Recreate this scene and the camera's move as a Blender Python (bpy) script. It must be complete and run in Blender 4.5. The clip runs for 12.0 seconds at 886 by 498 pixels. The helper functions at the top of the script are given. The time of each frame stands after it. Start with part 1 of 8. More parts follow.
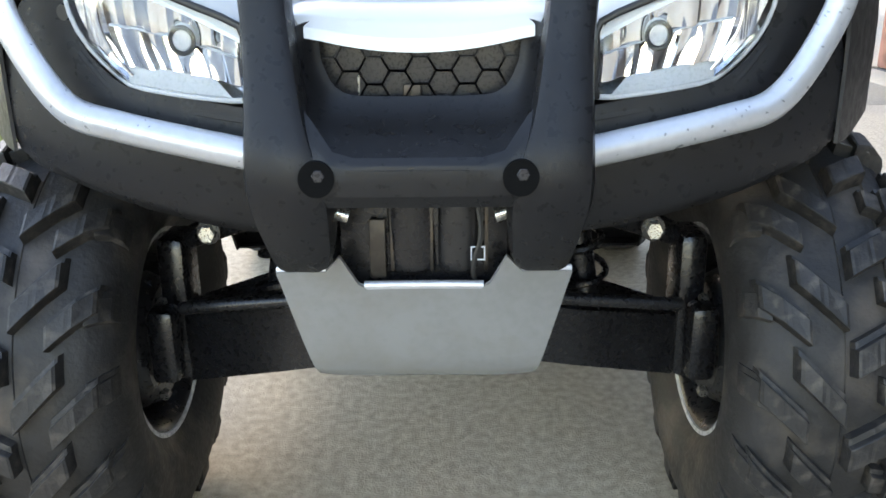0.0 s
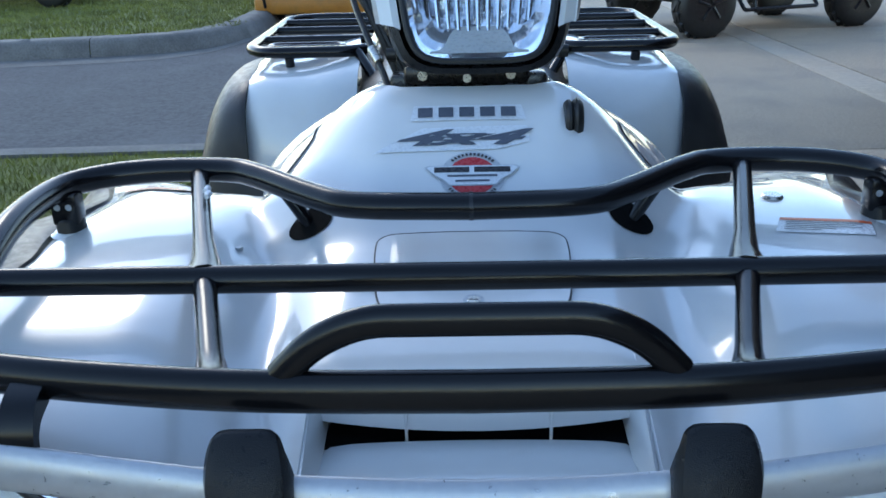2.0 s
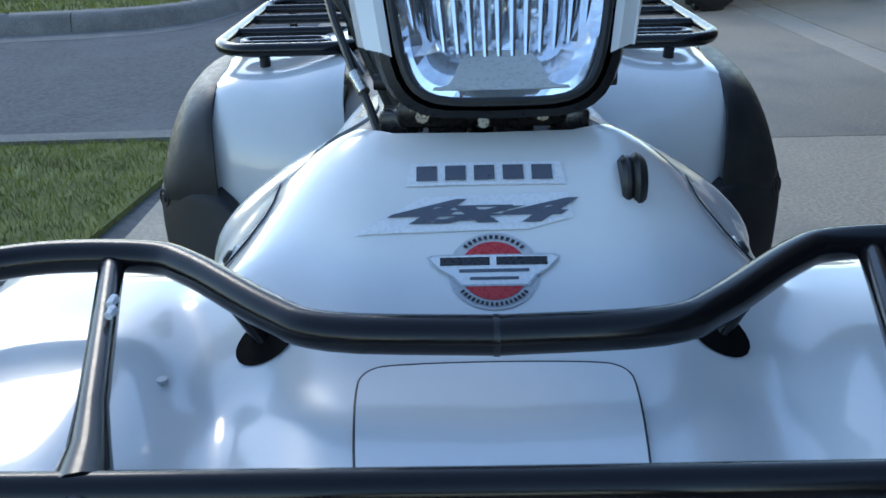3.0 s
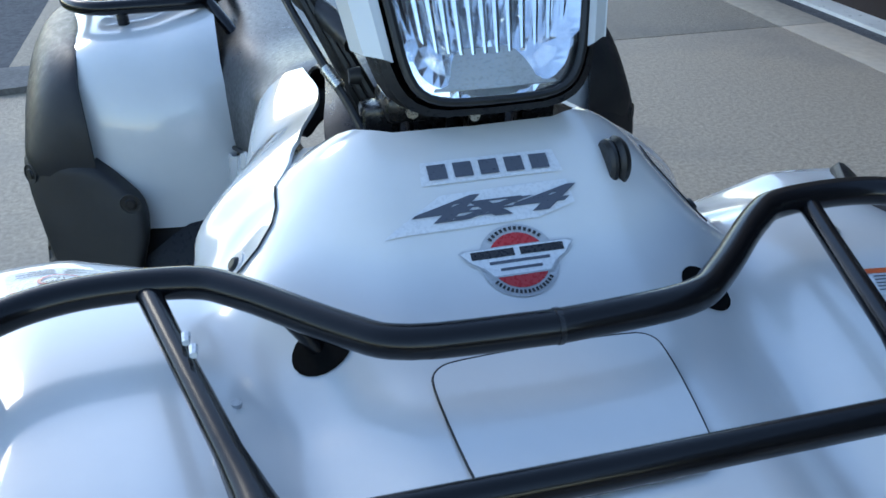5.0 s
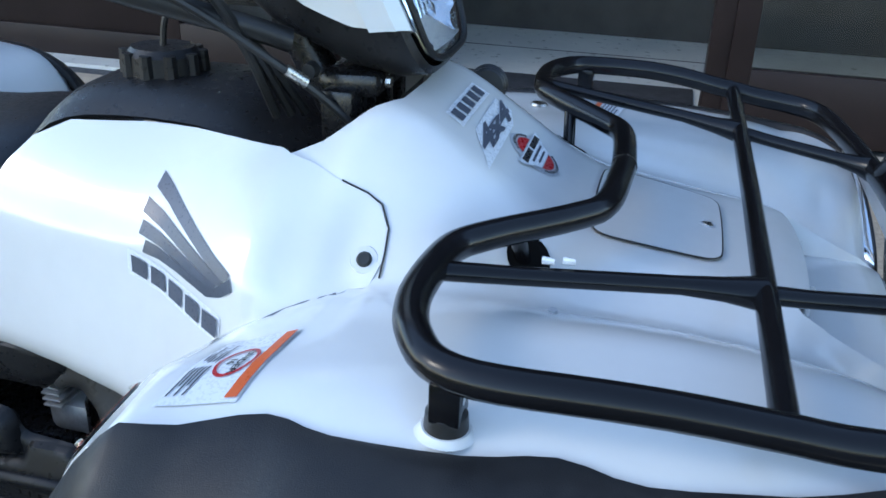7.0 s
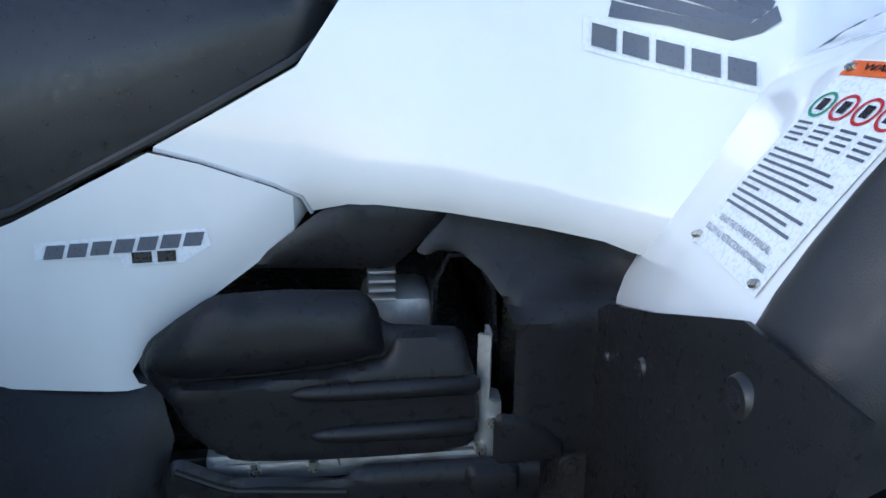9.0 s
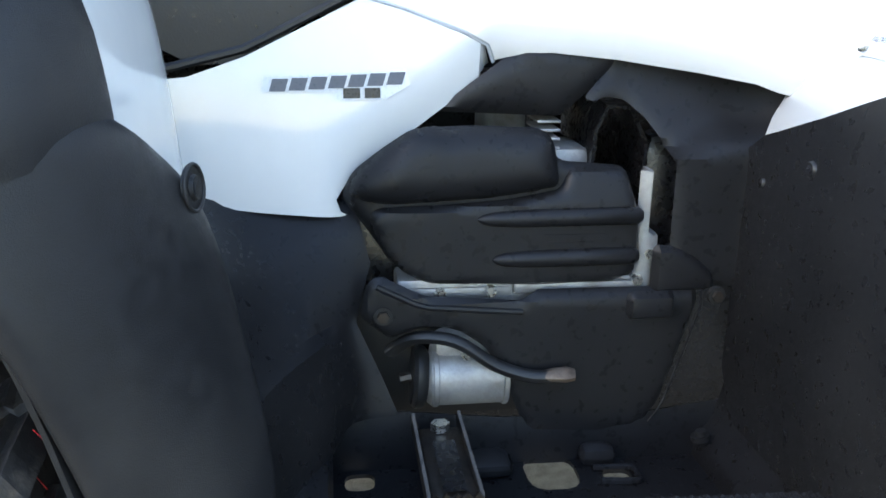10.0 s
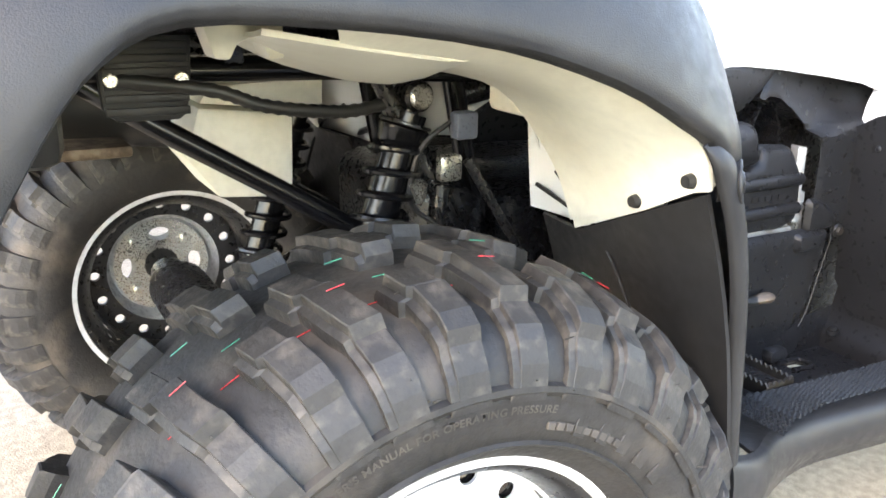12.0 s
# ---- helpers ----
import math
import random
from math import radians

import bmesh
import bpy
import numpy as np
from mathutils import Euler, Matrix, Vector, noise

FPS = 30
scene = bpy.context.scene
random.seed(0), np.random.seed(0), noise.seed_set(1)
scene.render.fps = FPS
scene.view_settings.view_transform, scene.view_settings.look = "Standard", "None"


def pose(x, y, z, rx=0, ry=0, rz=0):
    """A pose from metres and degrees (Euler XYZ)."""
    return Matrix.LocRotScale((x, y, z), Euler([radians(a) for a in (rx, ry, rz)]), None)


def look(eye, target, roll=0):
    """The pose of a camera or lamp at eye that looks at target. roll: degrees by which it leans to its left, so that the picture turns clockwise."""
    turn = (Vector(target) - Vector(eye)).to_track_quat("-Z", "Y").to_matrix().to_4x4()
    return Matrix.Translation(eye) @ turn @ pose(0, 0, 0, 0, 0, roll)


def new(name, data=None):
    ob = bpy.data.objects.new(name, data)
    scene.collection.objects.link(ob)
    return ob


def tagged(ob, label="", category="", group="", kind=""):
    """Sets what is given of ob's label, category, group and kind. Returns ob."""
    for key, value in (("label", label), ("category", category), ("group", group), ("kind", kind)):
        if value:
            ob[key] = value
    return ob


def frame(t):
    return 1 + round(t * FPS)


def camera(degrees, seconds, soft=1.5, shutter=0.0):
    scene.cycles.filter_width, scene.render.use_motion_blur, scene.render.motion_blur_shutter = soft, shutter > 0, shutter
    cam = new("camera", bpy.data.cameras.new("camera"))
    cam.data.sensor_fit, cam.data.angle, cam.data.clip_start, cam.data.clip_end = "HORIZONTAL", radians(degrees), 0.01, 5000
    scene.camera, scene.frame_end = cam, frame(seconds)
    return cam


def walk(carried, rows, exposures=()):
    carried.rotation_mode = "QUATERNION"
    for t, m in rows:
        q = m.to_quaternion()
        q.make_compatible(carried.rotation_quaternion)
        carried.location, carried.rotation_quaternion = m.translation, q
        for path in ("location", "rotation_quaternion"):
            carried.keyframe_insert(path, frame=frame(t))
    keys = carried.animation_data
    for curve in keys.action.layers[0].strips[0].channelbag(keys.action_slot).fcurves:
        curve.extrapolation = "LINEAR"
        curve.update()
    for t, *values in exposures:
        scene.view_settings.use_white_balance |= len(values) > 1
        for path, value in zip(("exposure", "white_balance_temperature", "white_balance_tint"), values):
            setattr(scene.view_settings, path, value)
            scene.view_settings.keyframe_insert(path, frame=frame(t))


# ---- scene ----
cam = camera(54.5, 12.0, soft=1.6)

PATH = [
    (0, (0.032, -1.144, 0.836), (0.006, 0.744, 0.178), -0.7),
    (0.5, (0.02, -1.12, 0.958), (-0.004, 0.772, 0.311), -0.9),
    (1, (0.013, -1.055, 1.088), (-0.025, 0.823, 0.401), -1.2),
    (1.5, (-0.009, -0.93, 1.164), (-0.046, 0.94, 0.454), -1.2),
    (2, (-0.011, -0.752, 1.175), (-0.051, 1.113, 0.453), -1.4),
    (2.5, (-0.016, -0.588, 1.179), (-0.048, 1.271, 0.441), -1.5),
    (3, (-0.024, -0.464, 1.187), (-0.057, 1.375, 0.4), -1.5),
    (3.2, (-0.026, -0.439, 1.186), (-0.06, 1.385, 0.366), -1.5),
    (4.8, (-0.154, -0.448, 1.26), (0.115, 1.277, 0.284), -0.6),
    (5, (-0.206, -0.461, 1.279), (0.215, 1.225, 0.29), -0.6),
    (5.5, (-0.363, -0.411, 1.284), (0.542, 1.05, 0.26), 0.7),
    (6, (-0.514, -0.323, 1.292), (0.796, 0.827, 0.312), 1.2),
    (6.5, (-0.729, -0.205, 1.274), (0.869, 0.548, 0.337), 1.7),
    (7, (-0.883, -0.001, 1.239), (0.859, 0.428, 0.355), 1.8),
    (7.2, (-0.905, 0.091, 1.217), (0.872, 0.428, 0.362), 1.6),
    (8.8, (-0.924, 0.663, 0.919), (0.955, 0.41, 0.282), 1.1),
    (9, (-0.908, 0.694, 0.89), (0.973, 0.445, 0.256), 0.9),
    (9.5, (-0.937, 0.777, 0.828), (0.949, 0.513, 0.217), 1.0),
    (10, (-1.024, 0.871, 0.758), (0.868, 0.62, 0.16), 1.0),
    (10.5, (-1.091, 1.035, 0.73), (0.795, 0.736, 0.132), 0.9),
    (11, (-1.113, 1.222, 0.755), (0.746, 0.786, 0.16), 0.8),
    (11.5, (-1.084, 1.394, 0.767), (0.719, 0.765, 0.171), 0.8),
    (12, (-1.027, 1.574, 0.788), (0.646, 0.645, 0.205), 0.9),
]
walk(cam, [(t, look(eye, to, roll)) for t, eye, to, roll in PATH], exposures=[(0.0, 2.95, 8000, 14), (0.6, 2.38, 7500, 14), (1.3, 1.75, 6150, 8), (3.2, 1.36, 6150, 7), (5.0, 1.50, 6250, 8), (7.2, 1.70, 6300, 9), (9.0, 1.55, 6250, 11), (9.5, 1.72, 6350, 12), (10.0, 2.42, 7000, 12), (10.5, 3.55, 8200, 15), (11.0, 3.80, 8200, 15), (12.0, 3.78, 8200, 17)])

# ---------------------------------------------------------------- light: open shade under a blue sky, low sun from behind
world = bpy.data.worlds.new("world")
scene.world = world
world.use_nodes = True
sky = world.node_tree.nodes.new("ShaderNodeTexSky")
sky.sky_type, sky.sun_disc = "NISHITA", False
sky.sun_elevation, sky.sun_rotation = radians(32), radians(-30)
sky.air_density, sky.dust_density = 1.0, 0.25
world.node_tree.links.new(sky.outputs[0], world.node_tree.nodes["Background"].inputs[0])
world.node_tree.nodes["Background"].inputs[1].default_value = 0.15
sun = new("sun", bpy.data.lights.new("sun", "SUN"))
sun.data.energy, sun.data.angle, sun.data.color = 0.24, radians(14), (1.0, 0.93, 0.82)
sun.matrix_basis = look((-3.0, 5.2, 3.8), (0, 0, 0))

# ---------------------------------------------------------------- mesh helpers
STANCE = []      # filled while the quad bike's body is built


def stance(p):
    """How the body settles on its springs: nose down, flanks tucked in, tail back and up."""
    x, y, z = p
    a = abs(x)
    dz = smooth_lerp(y, [(-0.46, -0.034), (-0.38, -0.032), (-0.31, -0.020), (-0.20, -0.002), (-0.07, 0.012), (0.05, 0.014), (0.22, 0.017), (0.34, 0.009), (0.46, 0.002), (0.70, 0.001), (0.92, 0.000), (1.06, 0.004), (1.45, -0.002)])
    dz += lerp(y, [(-0.40, 0.05), (-0.31, 0.13), (-0.15, 0.0), (0.30, 0.0), (0.45, 0.05), (0.92, 0.035), (1.06, 0.0)]) * (z - 0.8)
    dy = smooth_lerp(y, [(-0.46, 0.071), (-0.38, 0.072), (-0.31, 0.042), (-0.20, 0.020), (-0.07, 0.0), (0.24, 0.002), (0.36, -0.003), (0.46, 0.0), (0.70, 0.006), (0.92, 0.016), (1.06, 0.010), (1.20, 0.025), (1.40, 0.038)])
    if -0.1 < y < 0.34:
        dy += lerp(a, [(0.10, 0.0), (0.22, 0.010)])
    low = lerp(z, [(0.36, 0.0), (0.50, 1.0)]) if abs(y) < 0.2 or y > 1.1 else 1.0
    dx = lerp(y, [(0.34, 0.0), (0.45, -0.12), (0.72, -0.11), (0.92, -0.085), (1.05, 0.0), (1.20, 0.0), (1.36, 0.10)]) * lerp(a, [(0.33, 1.0), (0.48, 0.45), (0.57, 0.1)])
    return Vector((x * (1 + dx), y + dy * low, z + dz * low))


def part(name, bm, material, parent=None, label="", smooth=True, mats=()):
    """One bmesh as one mesh object, under a thing or under a part."""
    if smooth:
        for f in bm.faces:
            f.smooth = True
        for e in bm.edges:
            if len(e.link_faces) == 2 and e.calc_face_angle(0) > radians(38):
                e.smooth = False
    if STANCE:
        for v in bm.verts:
            v.co = stance(v.co)
    me = bpy.data.meshes.new(name)
    bm.to_mesh(me)
    bm.free()
    for m in (material, *mats):
        me.materials.append(m)
    ob = new(name, me)
    if parent is not None:
        ob.parent = parent
        if parent.type == "EMPTY":
            ob.matrix_parent_inverse = parent.matrix_basis.inverted()
    if label:
        ob["label"] = label
    return ob


def thing(name, at, label, category, group="", kind=""):
    ob = new(name)
    ob.empty_display_size = 0.05
    ob.matrix_basis = Matrix.Translation(at)
    return tagged(ob, label, category, group, kind)


def solo(name, bm, material, label, category, group="", kind="", smooth=True, mats=()):
    return tagged(part(name, bm, material, None, "", smooth, mats), label, category, group, kind)


def fillet(pts, r, n=5):
    """Rounds the corners of a polyline."""
    pts = [Vector(p) for p in pts]
    out = [pts[0]]
    for a, b, c in zip(pts, pts[1:], pts[2:]):
        k = min(r, (a - b).length * 0.48, (c - b).length * 0.48)
        p, q = b + (a - b).normalized() * k, b + (c - b).normalized() * k
        for i in range(n + 1):
            u = i / n
            out.append(p * (1 - u) ** 2 + b * 2 * u * (1 - u) + q * u * u)
    out.append(pts[-1])
    return out


def sweep(pts, r, seg=12, closed=False, bm=None, flat=1.0, ends=True):
    """A round bar along a line; r may be a list, one radius a point."""
    bm = bm or bmesh.new()
    pts = [Vector(p) for p in pts]
    n = len(pts)
    rr = r if isinstance(r, (list, tuple)) else [r] * n
    rings, side = [], None
    for i, p in enumerate(pts):
        a = pts[i - 1] if (i or closed) else p
        b = pts[(i + 1) % n] if (i < n - 1 or closed) else p
        d = (b - a).normalized()
        if side is None:
            side = d.cross(Vector((0, 0, 1)) if abs(d.z) < 0.9 else Vector((1, 0, 0))).normalized()
        side = (side - d * side.dot(d)).normalized()
        up = side.cross(d)
        rings.append([bm.verts.new(p + (side * math.cos(t) + up * math.sin(t) * flat) * rr[i]) for t in (2 * math.pi * k / seg for k in range(seg))])
    for i in range(n if closed else n - 1):
        A, B = rings[i], rings[(i + 1) % n]
        for k in range(seg):
            bm.faces.new((A[k], A[(k + 1) % seg], B[(k + 1) % seg], B[k]))
    if ends and not closed:
        bm.faces.new(rings[0])
        bm.faces.new(rings[-1][::-1])
    bmesh.ops.recalc_face_normals(bm, faces=bm.faces)
    return bm


def bar(pts, r, bend=0.03, seg=12, closed=False, bm=None):
    return sweep(fillet(pts, bend), r, seg, closed, bm)


def rod(a, b, r, r2=None, seg=16, bm=None, bevel=0.0):
    """A cylinder or cone from a to b, with softened rims."""
    a, b = Vector(a), Vector(b)
    r2 = r if r2 is None else r2
    if bevel:
        d = (b - a).normalized() * bevel
        return sweep([a, a + d, b - d, b], [r - bevel, r, r2, r2 - bevel], seg, bm=bm)
    return sweep([a, b], [r, r2], seg, bm=bm)


def box(a, b, bevel=0.004, m=None, bm=None, segs=2):
    """A box between two corners, with rounded edges, turned by m."""
    new_bm = bmesh.new()
    bmesh.ops.create_cube(new_bm, size=1)
    for v in new_bm.verts:
        v.co = Vector([(a[i] + b[i]) / 2 + v.co[i] * (b[i] - a[i]) for i in range(3)])
    if bevel:
        bmesh.ops.bevel(new_bm, geom=new_bm.edges[:], offset=bevel, segments=segs, affect="EDGES", profile=0.5)
    if m is not None:
        new_bm.transform(m)
    return merge(bm, new_bm)


def prism(outline, x0, x1, bevel=0.003):
    """A solid between x0 and x1 from an outline of (y, z), its edges rounded."""
    bm = bmesh.new()
    A, B = ([bm.verts.new((x, y, z)) for y, z in outline] for x in (x0, x1))
    n = len(outline)
    bm.faces.new(A)
    bm.faces.new(B[::-1])
    for k in range(n):
        bm.faces.new((A[k], B[k], B[(k + 1) % n], A[(k + 1) % n]))
    bmesh.ops.recalc_face_normals(bm, faces=bm.faces)
    bmesh.ops.bevel(bm, geom=bm.edges, offset=bevel, segments=2, profile=0.6, affect="EDGES")
    return bm


def merge(bm, other):
    if bm is None:
        return other
    me = bpy.data.meshes.new("tmp")
    other.to_mesh(me)
    other.free()
    bm.from_mesh(me)
    bpy.data.meshes.remove(me)
    return bm


def thicken(bm, t):
    """Gives a sheet of faces a thickness t, against its normals."""
    bmesh.ops.recalc_face_normals(bm, faces=bm.faces)
    bm.normal_update()
    old = bm.faces[:]
    low = {v: bm.verts.new(v.co - v.normal * t) for v in bm.verts[:]}
    rim = [e for e in bm.edges if len(e.link_faces) == 1]
    for f in old:
        bm.faces.new([low[v] for v in reversed(f.verts)])
    for e in rim:
        a, b = e.verts
        bm.faces.new((a, b, low[b], low[a]))
    bmesh.ops.recalc_face_normals(bm, faces=bm.faces)
    return bm


def spline(pts, n=6, closed=False):
    """Catmull-Rom points through pts."""
    P = [Vector(p) for p in pts]
    out, m = [], len(P)
    for i in range(m if closed else m - 1):
        a, b, c, d = (P[(i + k) % m] if closed else P[min(max(i + k, 0), m - 1)] for k in (-1, 0, 1, 2))
        for k in range(n):
            t = k / n
            out.append(0.5 * (2 * b + (c - a) * t + (2 * a - 5 * b + 4 * c - d) * t * t + (3 * b - a - 3 * c + d) * t ** 3))
    if not closed:
        out.append(P[-1])
    return out


def sheet(outline, fn, t=0.003, step=0.02, out=1, fine=None):
    """A moulded panel: a flat outline (u, v) cut into a fine net and carried to fn(u, v), with thickness t behind it.
    out: +1 or -1, the way along the panel's own axis that counts as its front."""
    bm = bmesh.new()
    bm.faces.new([bm.verts.new((u, v, 0)) for u, v in outline])
    for k in (0, 1):
        lo, hi = min(p[k] for p in outline), max(p[k] for p in outline)
        n = max(1, round((hi - lo) / step))
        for i in range(1, n):
            co, no = [0, 0, 0], [0, 0, 0]
            co[k], no[k] = lo + (hi - lo) * i / n, 1
            bmesh.ops.bisect_plane(bm, geom=bm.verts[:] + bm.edges[:] + bm.faces[:], plane_co=co, plane_no=no, dist=1e-6)
    for v in bm.verts:
        v.co = Vector(fn(v.co.x, v.co.y))
    bm.normal_update()
    return thick_from(bm, t, out)


def thick_from(bm, t, out):
    if not t:
        return bm
    bm.normal_update()
    low = {v: bm.verts.new(v.co - v.normal * t * out) for v in bm.verts[:]}
    old, rim = bm.faces[:], [e for e in bm.edges if len(e.link_faces) == 1]
    for f in old:
        bm.faces.new([low[v] for v in reversed(f.verts)])
    for e in rim:
        a, b = e.verts
        bm.faces.new((a, b, low[b], low[a]))
    bmesh.ops.recalc_face_normals(bm, faces=bm.faces)
    return bm


def loft(curves, t=0.004, n=4, out=1, closed=False):
    """A skin over a row of curves of equal length, smooth across them, with thickness t behind it."""
    cols = [spline(c, n) for c in zip(*curves)] if n else [[Vector(p) for p in c] for c in zip(*curves)]
    bm = bmesh.new()
    V = [[bm.verts.new(p) for p in c] for c in cols]
    m = len(V)
    for i in range(m if closed else m - 1):
        A, B = V[i], V[(i + 1) % m]
        for j in range(len(A) - 1):
            bm.faces.new((A[j], B[j], B[j + 1], A[j + 1]))
    return thick_from(bm, t, out) if t else bm


def lerp(x, table):
    xs, ys = zip(*table)
    return float(np.interp(x, xs, ys))


def smooth_lerp(x, table):
    """Cubic through a table of (x, y)."""
    if x <= table[0][0]:
        return table[0][1]
    for (x0, y0), (x1, y1) in zip(table, table[1:]):
        if x <= x1:
            i = table.index((x0, y0))
            d0 = (y1 - table[max(i - 1, 0)][1]) / (x1 - table[max(i - 1, 0)][0])
            d1 = (table[min(i + 2, len(table) - 1)][1] - y0) / (table[min(i + 2, len(table) - 1)][0] - x0)
            h = x1 - x0
            s = (x - x0) / h
            return y0 * (2 * s ** 3 - 3 * s * s + 1) + d0 * h * (s ** 3 - 2 * s * s + s) + y1 * (3 * s * s - 2 * s ** 3) + d1 * h * (s ** 3 - s * s)
    return table[-1][1]


def mirror(bm):
    bm.transform(Matrix.Diagonal((-1, 1, 1, 1)))
    bmesh.ops.reverse_faces(bm, faces=bm.faces)
    return bm


def text_bm(words, size, depth=0.0, bold=0.0, shear=0.0, spacing=1.0):
    """Letters of the built-in font as a flat mesh, centred on their own middle."""
    cu = bpy.data.curves.new("letters", "FONT")
    cu.body, cu.size, cu.align_x, cu.align_y = words, size, "CENTER", "CENTER"
    cu.offset, cu.shear, cu.space_character, cu.resolution_u = bold, shear, spacing, 3
    ob = new("letters", cu)
    me = bpy.data.meshes.new_from_object(ob.evaluated_get(bpy.context.evaluated_depsgraph_get()))
    bpy.data.objects.remove(ob)
    bpy.data.curves.remove(cu)
    bm = bmesh.new()
    bm.from_mesh(me)
    bpy.data.meshes.remove(me)
    return bm


def bars_bm(rows):
    """Flat bars (u0, v0, u1, v1) for writing that is not lettered."""
    bm = bmesh.new()
    for u0, v0, u1, v1 in rows:
        bm.faces.new([bm.verts.new((u, v, 0)) for u, v in ((u0, v0), (u1, v0), (u1, v1), (u0, v1))])
    return bm


def lay(bm, fn, step=0.012):
    """Carries a flat mesh (u, v) onto a surface fn(u, v)."""
    for k in (0, 1):
        lo, hi = min(v.co[k] for v in bm.verts), max(v.co[k] for v in bm.verts)
        for i in range(1, max(1, round((hi - lo) / step))):
            co, no = [0, 0, 0], [0, 0, 0]
            co[k], no[k] = lo + step * i, 1
            bmesh.ops.bisect_plane(bm, geom=bm.verts[:] + bm.edges[:] + bm.faces[:], plane_co=co, plane_no=no, dist=1e-6)
    for v in bm.verts:
        v.co = Vector(fn(v.co.x, v.co.y))
    return bm

# ---------------------------------------------------------------- materials
def material(name, base, rough=0.5, metal=0.0, vary=0.12, scale=30.0, bump=0.0, bump_scale=200.0, fine=0.06, spec=0.5, coat=0.0, dirt=None, dirt_amount=0.0, dirt_scale=6.0, island=0.0, rvary=0.1):
    m = bpy.data.materials.new(name)
    m.use_nodes = True
    nt = m.node_tree
    N, L = nt.nodes, nt.links
    b = N["Principled BSDF"]
    b.inputs["Metallic"].default_value = metal
    b.inputs["Specular IOR Level"].default_value = spec
    b.inputs["Coat Weight"].default_value = coat
    b.inputs["Coat Roughness"].default_value = 0.04
    co = N.new("ShaderNodeTexCoord")
    def noise_tex(s, detail=4):
        n = N.new("ShaderNodeTexNoise")
        n.inputs["Scale"].default_value, n.inputs["Detail"].default_value = s, detail
        L.new(co.outputs["Object"], n.inputs["Vector"])
        return n
    big, small = noise_tex(scale), noise_tex(scale * 11, 6)
    add = N.new("ShaderNodeMath")
    add.operation = "MULTIPLY_ADD"
    L.new(small.outputs["Fac"], add.inputs[0])
    add.inputs[1].default_value = fine / max(vary, 1e-4)
    L.new(big.outputs["Fac"], add.inputs[2])
    ramp = N.new("ShaderNodeMapRange")
    L.new(add.outputs[0], ramp.inputs["Value"])
    k = 1 + fine / max(vary, 1e-4)
    ramp.inputs["From Min"].default_value, ramp.inputs["From Max"].default_value = 0.41 * k, 0.59 * k
    ramp.inputs["To Min"].default_value, ramp.inputs["To Max"].default_value = 1 - vary, 1 + vary
    mul = N.new("ShaderNodeVectorMath")
    mul.operation = "SCALE"
    mul.inputs[0].default_value = base
    L.new(ramp.outputs[0], mul.inputs["Scale"])
    last = mul.outputs[0]
    if island:
        ri = N.new("ShaderNodeObjectInfo")
        sc = N.new("ShaderNodeMapRange")
        L.new(ri.outputs["Random"], sc.inputs["Value"])
        sc.inputs["To Min"].default_value, sc.inputs["To Max"].default_value = 1 - island, 1 + island
        mm = N.new("ShaderNodeVectorMath")
        mm.operation = "SCALE"
        L.new(last, mm.inputs[0])
        L.new(sc.outputs[0], mm.inputs["Scale"])
        last = mm.outputs[0]
    if dirt:
        d = noise_tex(dirt_scale, 8)
        dr = N.new("ShaderNodeMapRange")
        L.new(d.outputs["Fac"], dr.inputs["Value"])
        dr.inputs["From Min"].default_value, dr.inputs["From Max"].default_value = 0.5, 0.72
        dr.inputs["To Max"].default_value = dirt_amount
        mx = N.new("ShaderNodeMix")
        mx.data_type = "RGBA"
        L.new(dr.outputs[0], mx.inputs["Factor"])
        L.new(last, mx.inputs["A"])
        mx.inputs["B"].default_value = (*dirt, 1)
        last = mx.outputs["Result"]
    L.new(last, b.inputs["Base Color"])
    rr = N.new("ShaderNodeMapRange")
    L.new(small.outputs["Fac"], rr.inputs["Value"])
    rr.inputs["From Min"].default_value, rr.inputs["From Max"].default_value = 0.3, 0.7
    rr.inputs["To Min"].default_value, rr.inputs["To Max"].default_value = max(rough - rvary, 0.02), min(rough + rvary, 1)
    L.new(rr.outputs[0], b.inputs["Roughness"])
    if bump:
        bt = noise_tex(bump_scale, 3)
        bn = N.new("ShaderNodeBump")
        bn.inputs["Strength"].default_value, bn.inputs["Distance"].default_value = bump, 0.002
        L.new(bt.outputs["Fac"], bn.inputs["Height"])
        L.new(bn.outputs[0], b.inputs["Normal"])
    return m


def glass(name, tint=(1, 1, 1), rough=0.0, ior=1.45):
    m = bpy.data.materials.new(name)
    m.use_nodes = True
    b = m.node_tree.nodes["Principled BSDF"]
    b.inputs["Base Color"].default_value = (*tint, 1)
    b.inputs["Transmission Weight"].default_value = 1.0
    b.inputs["Roughness"].default_value, b.inputs["IOR"].default_value = rough, ior
    return m


WHITE = material("white_plastic", (0.66, 0.665, 0.65), 0.24, vary=0.02, scale=5, fine=0.005, coat=0.85, dirt=(0.62, 0.60, 0.55), dirt_amount=0.05, dirt_scale=3, rvary=0.03)
CREAM = material("unpainted_white_plastic", (0.62, 0.60, 0.51), 0.42, vary=0.05, scale=8, bump=0.08, dirt=(0.45, 0.40, 0.30), dirt_amount=0.35, dirt_scale=9)
BLACK = material("black_textured_plastic", (0.012, 0.012, 0.013), 0.33, vary=0.15, scale=9, bump=0.22, bump_scale=1100, dirt=(0.024, 0.023, 0.022), dirt_amount=0.3, dirt_scale=7, spec=0.25)
